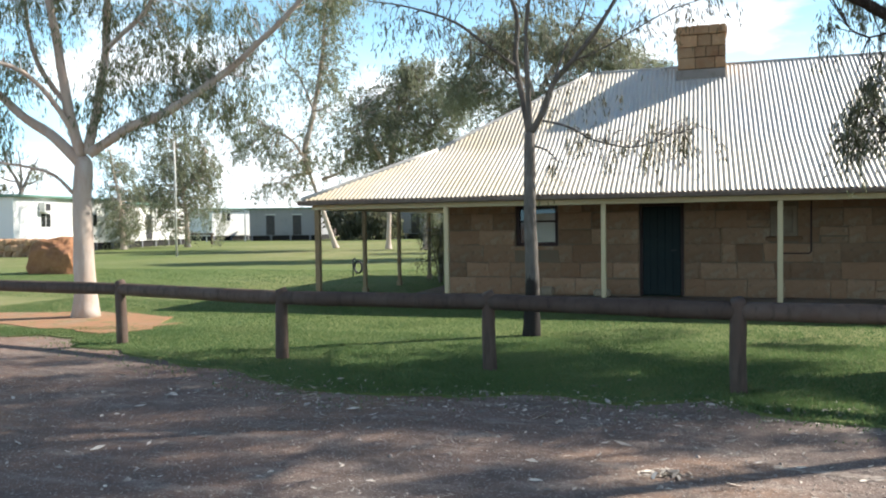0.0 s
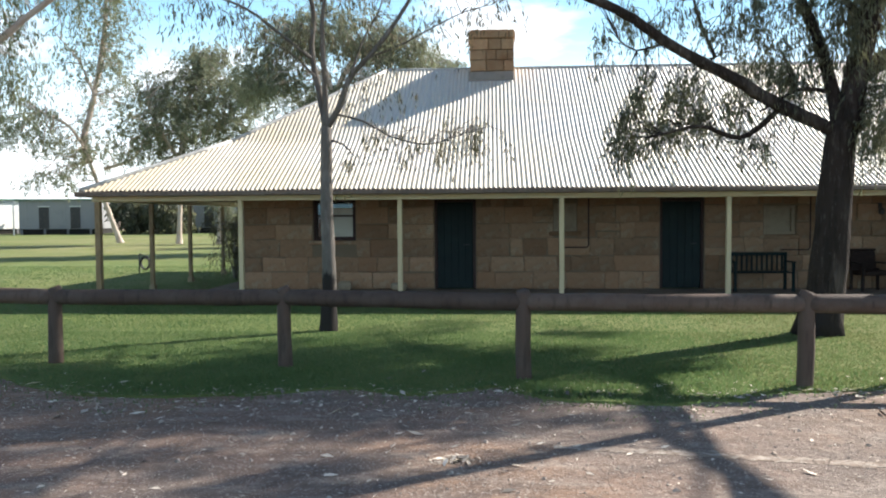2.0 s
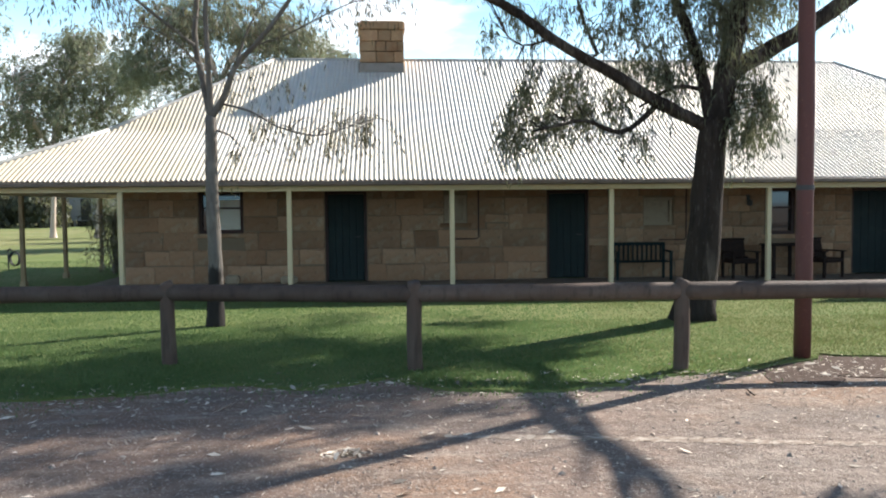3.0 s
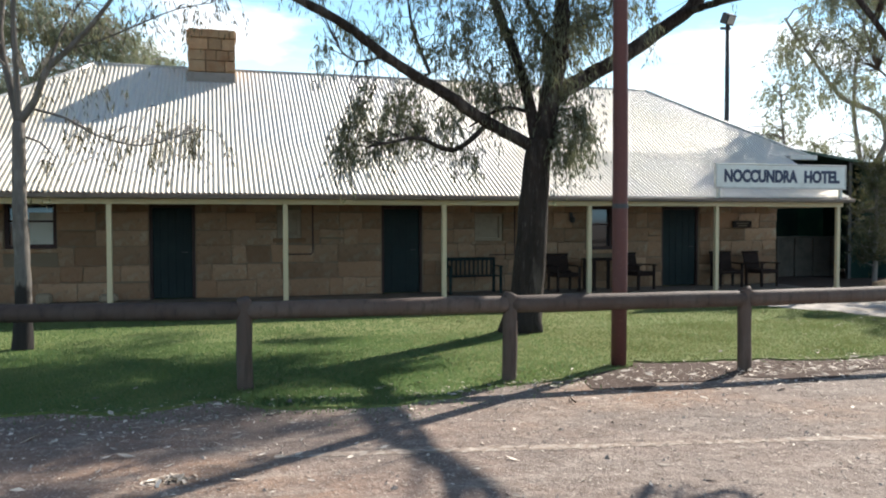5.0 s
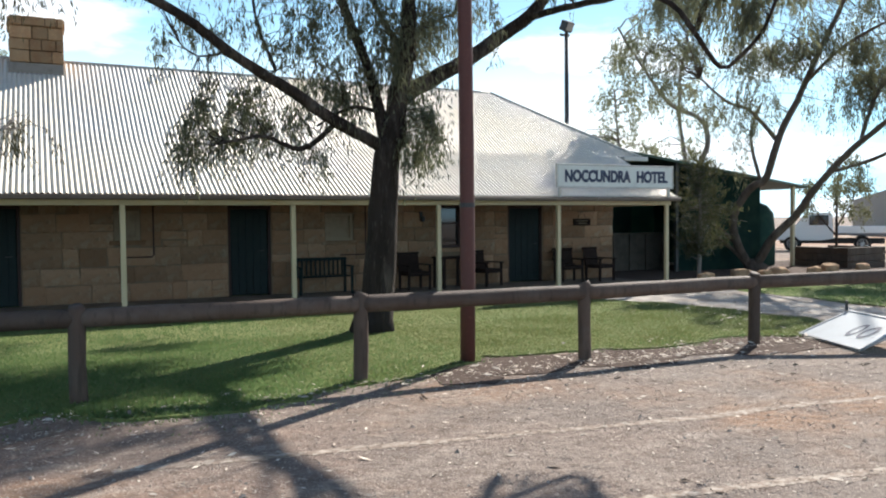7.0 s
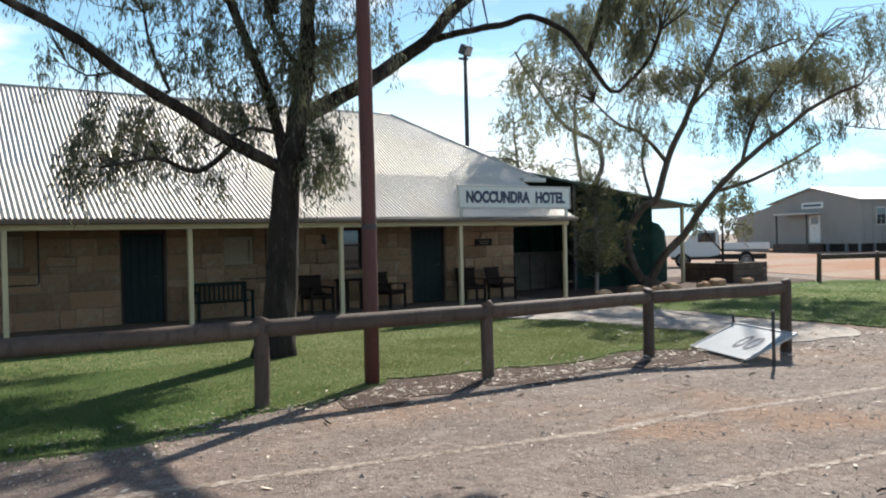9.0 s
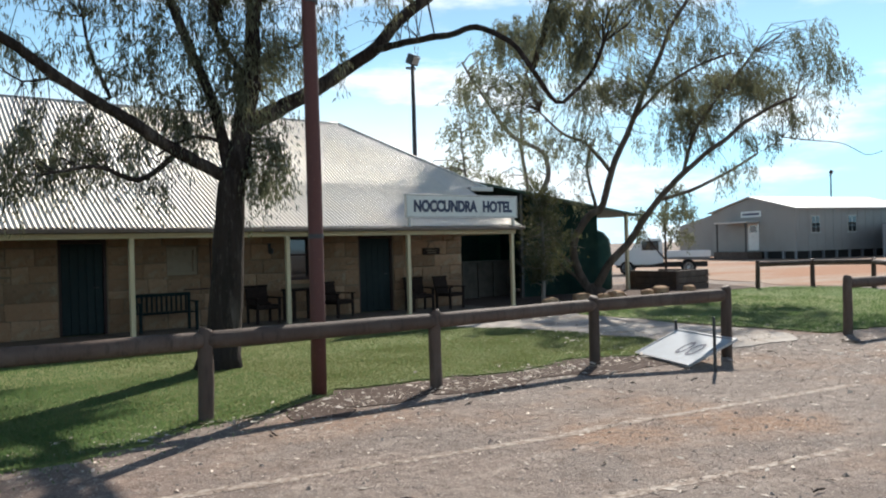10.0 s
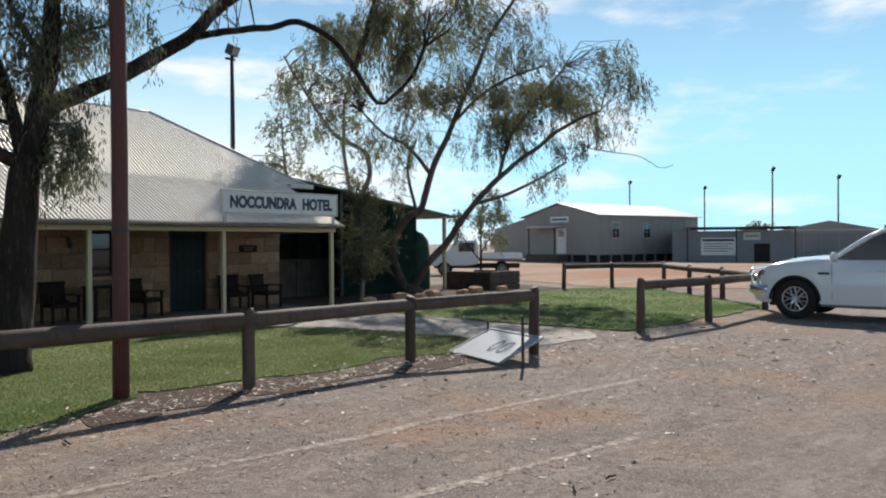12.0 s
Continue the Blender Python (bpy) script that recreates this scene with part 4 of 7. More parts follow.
white_gum = start_tree('gum_tree', 'smooth white-barked gum tree in red soil by the rail fence', 'pale', base=(-10.65, 11.79))
limb(white_gum, [(-10.65, 11.79, -0.05), (-10.66, 11.80, 0.87), (-10.67, 11.79, 1.90), (-10.63, 11.82, 2.82)], 0.195, 0.155, 'trunk', flare=0.28)
limb(white_gum, [(-10.67, 11.79, 2.80), (-11.11, 11.54, 3.32), (-11.52, 11.32, 3.67), (-11.84, 11.16, 4.02), (-12.33, 10.81, 4.49)], 0.105, 0.05)
limb(white_gum, [(-10.65, 11.81, 2.92), (-10.71, 11.59, 3.71), (-10.74, 11.40, 4.57), (-10.71, 11.26, 5.13), (-10.70, 11.10, 5.96), (-10.67, 10.97, 6.68)], 0.1, 0.045)
limb(white_gum, [(-10.58, 11.87, 2.97), (-10.46, 12.11, 4.17), (-10.43, 12.26, 5.23), (-10.43, 12.40, 6.20), (-10.37, 12.57, 7.18)], 0.09, 0.045)
limb(white_gum, [(-10.55, 11.90, 2.97), (-9.92, 12.17, 3.43), (-9.25, 12.44, 3.73), (-8.31, 12.85, 4.45), (-7.50, 13.10, 5.16), (-6.95, 13.18, 5.73), (-6.40, 13.23, 6.40)], 0.095, 0.035)
limb(white_gum, [(-10.75, 11.72, 2.21), (-10.89, 11.41, 2.55), (-11.12, 11.02, 2.70), (-11.32, 10.62, 2.76), (-11.45, 10.30, 2.84)], 0.035, 0.015)
limb(white_gum, [(-10.63, 11.83, 3.07), (-10.77, 11.33, 3.78), (-10.94, 10.79, 4.29), (-11.09, 10.25, 4.39)], 0.06, 0.03)
limb(white_gum, [(-10.82, 11.65, 3.82), (-11.27, 11.50, 4.53), (-11.53, 11.53, 5.37), (-11.71, 11.62, 6.22)], 0.05, 0.03)
limb(white_gum, [(-10.31, 12.11, 4.88), (-9.66, 12.25, 5.46), (-9.08, 12.31, 6.13)], 0.05, 0.03)
clump(white_gum, (-10.03, 12.34, 4.28), 0.79, 0.56, 46)
clump(white_gum, (-9.47, 12.77, 4.73), 0.84, 0.67, 70)
clump(white_gum, (-8.80, 13.24, 4.98), 0.79, 0.67, 60)
clump(white_gum, (-9.24, 12.94, 3.90), 0.79, 0.45, 40)
clump(white_gum, (-8.38, 13.51, 4.36), 0.56, 0.50, 34)
clump(white_gum, (-9.93, 12.42, 5.22), 0.67, 0.50, 36)
clump(white_gum, (-9.13, 13.02, 5.60), 0.90, 0.45, 48)
clump(white_gum, (-8.17, 13.64, 5.55), 0.67, 0.45, 30)
clump(white_gum, (-7.14, 14.21, 5.75), 0.67, 0.39, 22)
clump(white_gum, (-9.73, 12.57, 3.62), 0.56, 0.28, 20)
clump(white_gum, (-10.48, 11.96, 3.74), 0.39, 0.45, 12)
clump(white_gum, (-11.25, 11.24, 5.08), 0.67, 0.56, 26)
clump(white_gum, (-11.45, 11.03, 4.17), 0.45, 0.56, 16)
clump(white_gum, (-11.90, 10.55, 4.60), 0.79, 0.79, 40)
clump(white_gum, (-10.78, 11.69, 5.73), 0.67, 0.45, 24)
clump(white_gum, (-11.46, 11.02, 3.43), 0.39, 0.45, 14)
clump(white_gum, (-10.13, 12.25, 6.43), 1.23, 0.67, 60)
clump(white_gum, (-8.42, 13.49, 6.60), 1.23, 0.56, 60)
clump(white_gum, (-11.16, 11.33, 6.37), 1.01, 0.67, 50)
clump(white_gum, (-6.73, 14.40, 6.36), 0.79, 0.45, 24)
clump(white_gum, (-11.53, 10.94, 5.81), 0.67, 0.56, 24)
clump(white_gum, (-9.67, 11.60, 6.85), 1.00, 0.93, 50)
clump(white_gum, (-11.34, 12.46, 8.27), 0.93, 0.80, 50)
clump(white_gum, (-10.26, 9.96, 7.93), 0.96, 0.90, 50)
clump(white_gum, (-9.22, 13.14, 6.91), 1.07, 0.83, 50)
clump(white_gum, (-12.57, 11.22, 7.72), 1.17, 0.91, 50)
clump(white_gum, (-8.34, 10.29, 9.01), 1.02, 0.87, 50)
clump(white_gum, (-11.09, 14.16, 8.29), 1.02, 0.64, 50)
clump(white_gum, (-11.71, 9.07, 8.88), 1.03, 0.75, 50)
clump(white_gum, (-7.55, 12.64, 8.61), 1.17, 0.81, 50)
clump(white_gum, (-13.36, 12.82, 8.28), 0.90, 0.89, 50)
clump(white_gum, (-8.97, 8.55, 7.38), 0.92, 0.88, 50)
clump(white_gum, (-9.35, 14.96, 8.46), 0.98, 0.87, 50)
finish_tree(white_gum, LEAFMID)

young_gum = start_tree('gum_tree', 'slender young gum tree with sparse leaves on the lawn', 'charred', base=(-2.35, 11.13))
limb(young_gum, [(-2.35, 11.13, -0.05), (-2.33, 11.16, 0.78), (-2.35, 11.16, 1.58), (-2.35, 11.15, 2.38), (-2.35, 11.16, 2.85)], 0.105, 0.075, 'trunk', flare=0.15)
limb(young_gum, [(-2.35, 11.16, 2.81), (-2.46, 11.25, 3.35), (-2.59, 11.35, 3.94), (-2.57, 11.48, 4.53), (-2.77, 11.55, 5.14), (-2.87, 11.65, 5.76)], 0.05, 0.025)
limb(young_gum, [(-2.35, 11.16, 2.85), (-2.35, 11.08, 3.55), (-2.37, 11.00, 4.24), (-2.29, 10.94, 4.68), (-2.21, 10.88, 5.27)], 0.045, 0.02)
limb(young_gum, [(-2.33, 11.16, 2.87), (-2.14, 11.11, 3.15), (-1.99, 11.06, 3.52), (-1.71, 11.02, 3.81), (-1.40, 10.98, 4.15), (-1.12, 10.93, 4.56), (-0.93, 10.86, 4.97)], 0.05, 0.02)
limb(young_gum, [(-2.54, 11.11, 3.82), (-2.95, 10.89, 4.15), (-3.29, 10.67, 4.40), (-3.69, 10.41, 4.53), (-4.00, 10.16, 4.58), (-4.24, 9.93, 4.58)], 0.025, 0.008)
limb(young_gum, [(-2.24, 11.18, 3.05), (-1.80, 11.05, 2.93), (-1.40, 10.91, 2.70), (-0.87, 10.76, 2.58), (-0.37, 10.59, 2.71)], 0.018, 0.006)
limb(young_gum, [(-2.27, 11.17, 2.68), (-2.08, 11.06, 2.61), (-1.90, 10.94, 2.42)], 0.016, 0.006)
limb(young_gum, [(-2.02, 11.22, 3.55), (-1.85, 11.42, 4.13), (-1.63, 11.62, 4.63), (-1.57, 11.80, 5.16)], 0.02, 0.008)
limb(young_gum, [(-2.49, 11.13, 3.57), (-2.86, 11.17, 3.92), (-3.21, 11.22, 4.08), (-3.48, 11.27, 4.07)], 0.016, 0.006)
limb(young_gum, [(-1.75, 11.27, 3.85), (-1.35, 11.17, 3.96), (-0.96, 11.06, 4.13), (-0.44, 10.94, 4.35), (-0.02, 10.80, 4.42)], 0.016, 0.006)
clump(young_gum, (-0.39, 11.39, 2.97), 0.48, 0.24, 10)
clump(young_gum, (-0.92, 11.36, 2.72), 0.52, 0.22, 8)
clump(young_gum, (-1.37, 11.32, 2.86), 0.40, 0.22, 7)
clump(young_gum, (-0.62, 11.38, 2.60), 0.24, 0.18, 3)
clump(young_gum, (-0.03, 11.40, 2.88), 0.20, 0.28, 4)
clump(young_gum, (-1.96, 11.23, 2.48), 0.16, 0.10, 3)
clump(young_gum, (-2.29, 11.17, 4.11), 0.72, 0.56, 9)
clump(young_gum, (-1.67, 11.28, 4.24), 0.56, 0.48, 9)
clump(young_gum, (-2.90, 11.02, 4.29), 0.48, 0.40, 7)
clump(young_gum, (-3.59, 10.82, 4.47), 0.48, 0.28, 9)
clump(young_gum, (-4.11, 10.63, 4.55), 0.36, 0.28, 7)
clump(young_gum, (-0.83, 11.37, 4.34), 0.56, 0.28, 9)
clump(young_gum, (-0.02, 11.40, 4.54), 0.48, 0.20, 8)
clump(young_gum, (-2.12, 11.20, 5.20), 0.97, 0.40, 36)
clump(young_gum, (-1.12, 11.34, 5.13), 0.72, 0.32, 24)
clump(young_gum, (-2.96, 11.01, 5.24), 0.72, 0.32, 24)
clump(young_gum, (-1.83, 11.25, 3.54), 0.48, 0.32, 6)
clump(young_gum, (-2.75, 11.06, 4.05), 0.32, 0.32, 4)
clump(young_gum, (-1.63, 11.00, 6.32), 0.65, 0.64, 26)
clump(young_gum, (-2.71, 11.56, 5.85), 0.75, 0.62, 26)
clump(young_gum, (-2.01, 9.94, 6.10), 0.58, 0.51, 26)
clump(young_gum, (-1.34, 12.00, 7.29), 0.74, 0.48, 26)
clump(young_gum, (-3.50, 10.75, 6.68), 0.77, 0.54, 26)
clump(young_gum, (-0.77, 10.15, 7.15), 0.86, 0.61, 26)
clump(young_gum, (-2.54, 12.65, 6.53), 0.62, 0.53, 26)
clump(young_gum, (-2.95, 9.37, 6.78), 0.84, 0.63, 26)
clump(young_gum, (-0.26, 11.67, 6.31), 0.85, 0.56, 26)
clump(young_gum, (-4.01, 11.79, 7.11), 0.59, 0.47, 26)
clump(young_gum, (-1.18, 9.03, 6.03), 0.84, 0.61, 26)
clump(young_gum, (-1.42, 13.17, 7.34), 0.76, 0.54, 26)
clump(young_gum, (-4.15, 9.81, 6.62), 0.75, 0.65, 26)
clump(young_gum, (0.31, 10.47, 6.44), 0.84, 0.59, 26)
clump(young_gum, (-3.57, 13.09, 7.14), 0.72, 0.61, 26)
finish_tree(young_gum, LEAFBROWN, 0.085, 10, 3)

big_gum = start_tree('gum_tree', 'large rough-barked gum tree with drooping foliage on the lawn', 'dark', base=(4.28, 10.89))
limb(big_gum, [(4.28, 10.89, -0.05), (4.39, 10.84, 0.90), (4.44, 10.82, 1.72), (4.48, 10.81, 2.29), (4.54, 10.78, 2.74)], 0.245, 0.185, 'trunk', flare=0.36)
limb(big_gum, [(4.46, 10.82, 2.68), (3.89, 10.79, 2.94), (3.37, 10.73, 3.21), (2.70, 10.68, 3.57), (2.21, 10.56, 3.82), (1.66, 10.43, 4.17), (1.07, 10.27, 4.41), (0.51, 10.09, 4.66)], 0.095, 0.05)
limb(big_gum, [(3.85, 11.05, 3.07), (3.60, 10.94, 2.85), (3.24, 10.87, 2.63), (2.74, 10.82, 2.78), (2.32, 10.73, 2.70), (1.98, 10.62, 2.61)], 0.045, 0.015)
limb(big_gum, [(4.39, 10.85, 3.19), (4.07, 10.83, 3.25), (3.80, 10.78, 3.16), (3.46, 10.76, 2.95)], 0.03, 0.015)
limb(big_gum, [(4.48, 10.81, 2.68), (4.43, 10.96, 3.37), (4.36, 11.12, 3.88), (4.17, 11.32, 4.50), (3.97, 11.51, 5.20), (3.85, 11.68, 5.92)], 0.095, 0.055)
limb(big_gum, [(4.59, 10.76, 2.71), (4.69, 10.79, 3.35), (4.81, 10.80, 4.01), (4.88, 10.83, 4.83), (4.96, 10.86, 5.58), (5.06, 10.88, 6.25)], 0.16, 0.08)
limb(big_gum, [(4.51, 10.80, 2.92), (4.97, 11.08, 3.52), (5.47, 11.23, 3.80), (5.97, 11.24, 4.09), (6.56, 11.16, 4.48), (7.12, 11.02, 4.93), (7.49, 10.89, 5.36), (7.94, 10.71, 5.77), (8.54, 10.38, 6.24), (9.17, 9.97, 6.61), (9.75, 9.55, 7.15), (10.2, 9.0, 7.75), (10.4, 8.3, 8.2)], 0.135, 0.045)
limb(big_gum, [(8.54, 10.38, 6.24), (9.30, 10.5, 6.9), (10.0, 10.3, 7.7)], 0.06, 0.025)
limb(big_gum, [(9.17, 9.97, 6.61), (9.3, 9.2, 7.0), (9.2, 8.3, 7.2)], 0.05, 0.02)
limb(big_gum, [(7.07, 10.97, 4.86), (6.92, 9.63, 4.69), (6.54, 8.33, 4.43), (6.26, 7.43, 4.27), (6.29, 6.86, 3.98), (6.41, 6.63, 3.63), (6.75, 6.58, 3.29), (6.84, 6.43, 3.35), (6.91, 6.16, 3.57), (6.88, 5.96, 3.85)], 0.062, 0.02)
limb(big_gum, [(7.02, 7.26, 3.85), (6.98, 7.02, 4.21), (6.91, 6.80, 4.55), (6.84, 6.59, 4.93)], 0.04, 0.02)
limb(big_gum, [(4.87, 10.64, 3.98), (4.70, 11.08, 4.39), (4.60, 11.48, 4.99), (4.64, 11.82, 5.60)], 0.05, 0.03)
limb(big_gum, [(3.03, 11.30, 3.77), (2.86, 11.60, 4.40), (2.84, 11.87, 4.96)], 0.03, 0.015)
limb(big_gum, [(2.40, 11.45, 4.01), (1.96, 11.33, 3.88), (1.70, 11.17, 4.00)], 0.02, 0.01)
clump(big_gum, (2.07, 11.52, 3.11), 0.37, 0.50, 29)
clump(big_gum, (1.91, 11.54, 2.71), 0.25, 0.37, 17)
clump(big_gum, (2.47, 11.44, 3.44), 0.41, 0.41, 26)
clump(big_gum, (2.39, 11.45, 2.91), 0.37, 0.29, 17)
clump(big_gum, (2.87, 11.34, 3.28), 0.37, 0.41, 23)
clump(big_gum, (3.11, 11.28, 2.95), 0.41, 0.29, 20)
clump(big_gum, (3.58, 11.14, 3.60), 0.41, 0.41, 26)
clump(big_gum, (3.58, 11.14, 4.09), 0.50, 0.41, 22)
clump(big_gum, (3.97, 11.01, 3.60), 0.33, 0.50, 23)
clump(big_gum, (4.27, 10.89, 4.32), 0.50, 0.50, 38)
clump(big_gum, (4.94, 10.60, 2.85), 0.29, 0.54, 55)
clump(big_gum, (4.76, 10.69, 3.58), 0.37, 0.50, 29)
clump(big_gum, (4.94, 10.61, 4.22), 0.45, 0.50, 24)
clump(big_gum, (3.03, 11.30, 4.34), 0.50, 0.37, 16)
clump(big_gum, (2.48, 11.43, 4.42), 0.45, 0.33, 12)
clump(big_gum, (1.76, 11.57, 4.56), 0.37, 0.29, 9)
clump(big_gum, (1.44, 11.61, 4.31), 0.29, 0.25, 6)
clump(big_gum, (3.66, 11.11, 2.71), 0.25, 0.21, 7)
clump(big_gum, (4.57, 10.77, 4.72), 0.74, 0.41, 34)
clump(big_gum, (5.30, 10.43, 4.52), 0.33, 0.33, 12)
clump(big_gum, (3.51, 11.16, 4.82), 0.58, 0.37, 22)
clump(big_gum, (2.72, 11.38, 5.31), 0.99, 0.50, 50)
clump(big_gum, (4.12, 10.95, 5.37), 1.07, 0.58, 70)
clump(big_gum, (5.22, 10.47, 5.40), 0.99, 0.50, 38)
clump(big_gum, (4.50, 10.80, 6.24), 1.40, 0.66, 90)
clump(big_gum, (6.23, 9.90, 5.23), 0.74, 0.37, 8)
clump(big_gum, (1.45, 11.61, 5.27), 0.66, 0.37, 24)
clump(big_gum, (6.98, 6.58, 4.18), 0.34, 0.36, 20)
clump(big_gum, (7.22, 6.30, 4.22), 0.36, 0.36, 22)
clump(big_gum, (7.05, 6.90, 4.45), 0.34, 0.30, 15)
clump(big_gum, (7.06, 6.42, 3.86), 0.22, 0.24, 9)
clump(big_gum, (6.95, 6.53, 4.62), 0.42, 0.27, 18)
clump(big_gum, (7.40, 6.08, 4.55), 0.40, 0.27, 16)
clump(big_gum, (7.24, 6.25, 5.05), 0.67, 0.34, 14)
clump(big_gum, (5.61, 9.69, 4.50), 0.16, 0.32, 4)
# Unseen upper crown, added to shade the dirt and the front lawn.
clump(big_gum, (3.72, 10.20, 7.52), 0.76, 0.36, 38)
clump(big_gum, (2.31, 10.60, 8.77), 0.58, 0.42, 38)
clump(big_gum, (3.22, 9.44, 8.37), 0.61, 0.44, 38)
clump(big_gum, (4.09, 10.91, 6.08), 0.71, 0.44, 38)
clump(big_gum, (1.28, 10.02, 6.91), 0.72, 0.39, 38)
clump(big_gum, (4.83, 9.60, 7.23), 0.53, 0.41, 38)
clump(big_gum, (2.52, 11.38, 6.54), 0.57, 0.48, 38)
clump(big_gum, (2.00, 9.03, 6.73), 0.63, 0.52, 38)
clump(big_gum, (5.49, 10.68, 8.46), 0.70, 0.44, 38)
clump(big_gum, (0.62, 10.76, 6.69), 0.54, 0.52, 38)
clump(big_gum, (4.30, 8.79, 7.26), 0.53, 0.45, 38)
clump(big_gum, (3.99, 11.75, 7.86), 0.67, 0.51, 38)
clump(big_gum, (0.43, 9.35, 6.09), 0.64, 0.42, 38)
clump(big_gum, (6.23, 9.82, 6.14), 0.67, 0.50, 38)
clump(big_gum, (1.19, 11.69, 7.33), 0.57, 0.49, 38)
clump(big_gum, (2.66, 8.33, 7.11), 0.64, 0.48, 38)
clump(big_gum, (5.81, 11.46, 6.32), 0.72, 0.47, 38)
clump(big_gum, (-0.54, 10.28, 7.64), 0.55, 0.49, 38)
clump(big_gum, (5.76, 8.74, 6.39), 0.52, 0.50, 38)
clump(big_gum, (2.92, 12.32, 7.70), 0.74, 0.43, 38)
clump(big_gum, (6.35, 13.00, 7.62), 0.70, 0.46, 40)
clump(big_gum, (5.10, 13.64, 6.68), 0.49, 0.44, 40)
clump(big_gum, (5.91, 11.77, 6.85), 0.49, 0.37, 40)
clump(big_gum, (6.69, 14.15, 7.72), 0.66, 0.41, 40)
clump(big_gum, (4.18, 12.71, 6.83), 0.74, 0.54, 40)
clump(big_gum, (7.34, 12.02, 7.35), 0.59, 0.46, 40)
clump(big_gum, (5.29, 14.92, 7.07), 0.50, 0.47, 40)
clump(big_gum, (4.82, 11.11, 6.53), 0.72, 0.37, 40)
# Out-of-view clumps above the hotel, added to cast shade on the lawn.
clump(big_gum, (10.43, 16.00, 9.03), 0.57, 0.34, 40)
clump(big_gum, (9.00, 16.73, 8.85), 0.75, 0.38, 40)
clump(big_gum, (9.92, 14.61, 9.10), 0.57, 0.39, 40)
clump(big_gum, (10.81, 17.31, 8.60), 0.49, 0.41, 40)
clump(big_gum, (7.95, 15.67, 8.51), 0.74, 0.41, 40)
clump(big_gum, (11.55, 14.89, 9.10), 0.49, 0.31, 40)
clump(big_gum, (9.22, 18.18, 9.11), 0.60, 0.38, 40)
clump(big_gum, (8.68, 13.85, 8.58), 0.53, 0.36, 40)
clump(big_gum, (7.58, 10.40, 8.08), 0.56, 0.41, 38)
clump(big_gum, (6.27, 10.87, 7.94), 0.48, 0.46, 38)
clump(big_gum, (7.11, 9.50, 7.99), 0.47, 0.47, 38)
clump(big_gum, (7.93, 11.25, 8.64), 0.53, 0.39, 38)
clump(big_gum, (5.30, 10.19, 8.65), 0.51, 0.33, 38)
clump(big_gum, (8.61, 9.68, 8.74), 0.61, 0.39, 38)
clump(big_gum, (6.46, 11.80, 8.72), 0.58, 0.47, 38)
clump(big_gum, (5.97, 9.02, 8.09), 0.58, 0.39, 38)
clump(big_gum, (5.9, 12.5, 4.95), 0.55, 0.40, 38)
clump(big_gum, (6.7, 12.9, 5.30), 0.60, 0.40, 38)
clump(big_gum, (5.4, 12.1, 4.45), 0.45, 0.35, 18)
limb(big_gum, [(4.88, 10.90, 3.60), (5.2, 11.6, 4.3), (5.9, 12.4, 4.9), (6.7, 12.9, 5.3)], 0.05, 0.02)
# Unseen limbs that carry the added shade clumps.
limb(big_gum, [(5.0, 11.2, 6.4), (5.9, 10.7, 7.5), (7.0, 10.3, 8.3)], 0.04, 0.02)
limb(big_gum, [(5.6, 11.6, 7.6), (7.0, 13.4, 8.3), (9.6, 15.8, 9.0)], 0.05, 0.03)
limb(big_gum, [(9.6, 15.8, 9.0), (11.0, 15.2, 9.2), (12.0, 16.4, 9.4)], 0.03, 0.015)
limb(big_gum, [(9.6, 15.8, 9.0), (9.3, 17.0, 9.1), (8.4, 18.0, 9.2)], 0.03, 0.015)
limb(big_gum, [(7.0, 13.4, 8.3), (8.3, 14.0, 8.9), (10.4, 13.8, 9.2)], 0.03, 0.015)
limb(big_gum, [(7.0, 13.4, 8.3), (7.2, 15.0, 8.9), (7.3, 16.4, 9.1)], 0.03, 0.015)
limb(big_gum, [(4.37, 10.86, 4.9), (4.2, 10.6, 6.0), (3.4, 10.2, 7.2), (2.6, 9.9, 8.4)], 0.1, 0.04)
limb(big_gum, [(4.5, 10.9, 5.2), (5.0, 11.2, 6.4), (5.6, 11.6, 7.6)], 0.09, 0.04)
limb(big_gum, [(3.6, 10.0, 5.6), (1.8, 9.8, 6.3), (0.4, 10.0, 6.8)], 0.07, 0.03)
limb(big_gum, [(5.0, 11.2, 6.4), (5.6, 13.0, 7.0), (6.5, 15.0, 7.2)], 0.05, 0.02)
limb(big_gum, [(4.5, 10.9, 5.2), (4.0, 12.5, 6.6), (3.6, 14.6, 7.1)], 0.05, 0.02)
# More unseen clumps, placed by where their shade has to fall.
for i in range(28):
    clump(big_gum, (2.6 + 5.6 * (i * 0.618 % 1), 11.5 + 2.3 * (i * 0.755 % 1), 6.5 + 1.3 * (i * 0.57 % 1)), 0.42 + 0.25 * (i * 0.37 % 1), 0.36, 38)
for i in range(24):
    clump(big_gum, (1.2 + 4.8 * (i * 0.618 % 1), 9.8 + 3.6 * (i * 0.755 % 1), 8.1 + 1.6 * (i * 0.57 % 1)), 0.5 + 0.25 * (i * 0.37 % 1), 0.4, 42)
finish_tree(big_gum)

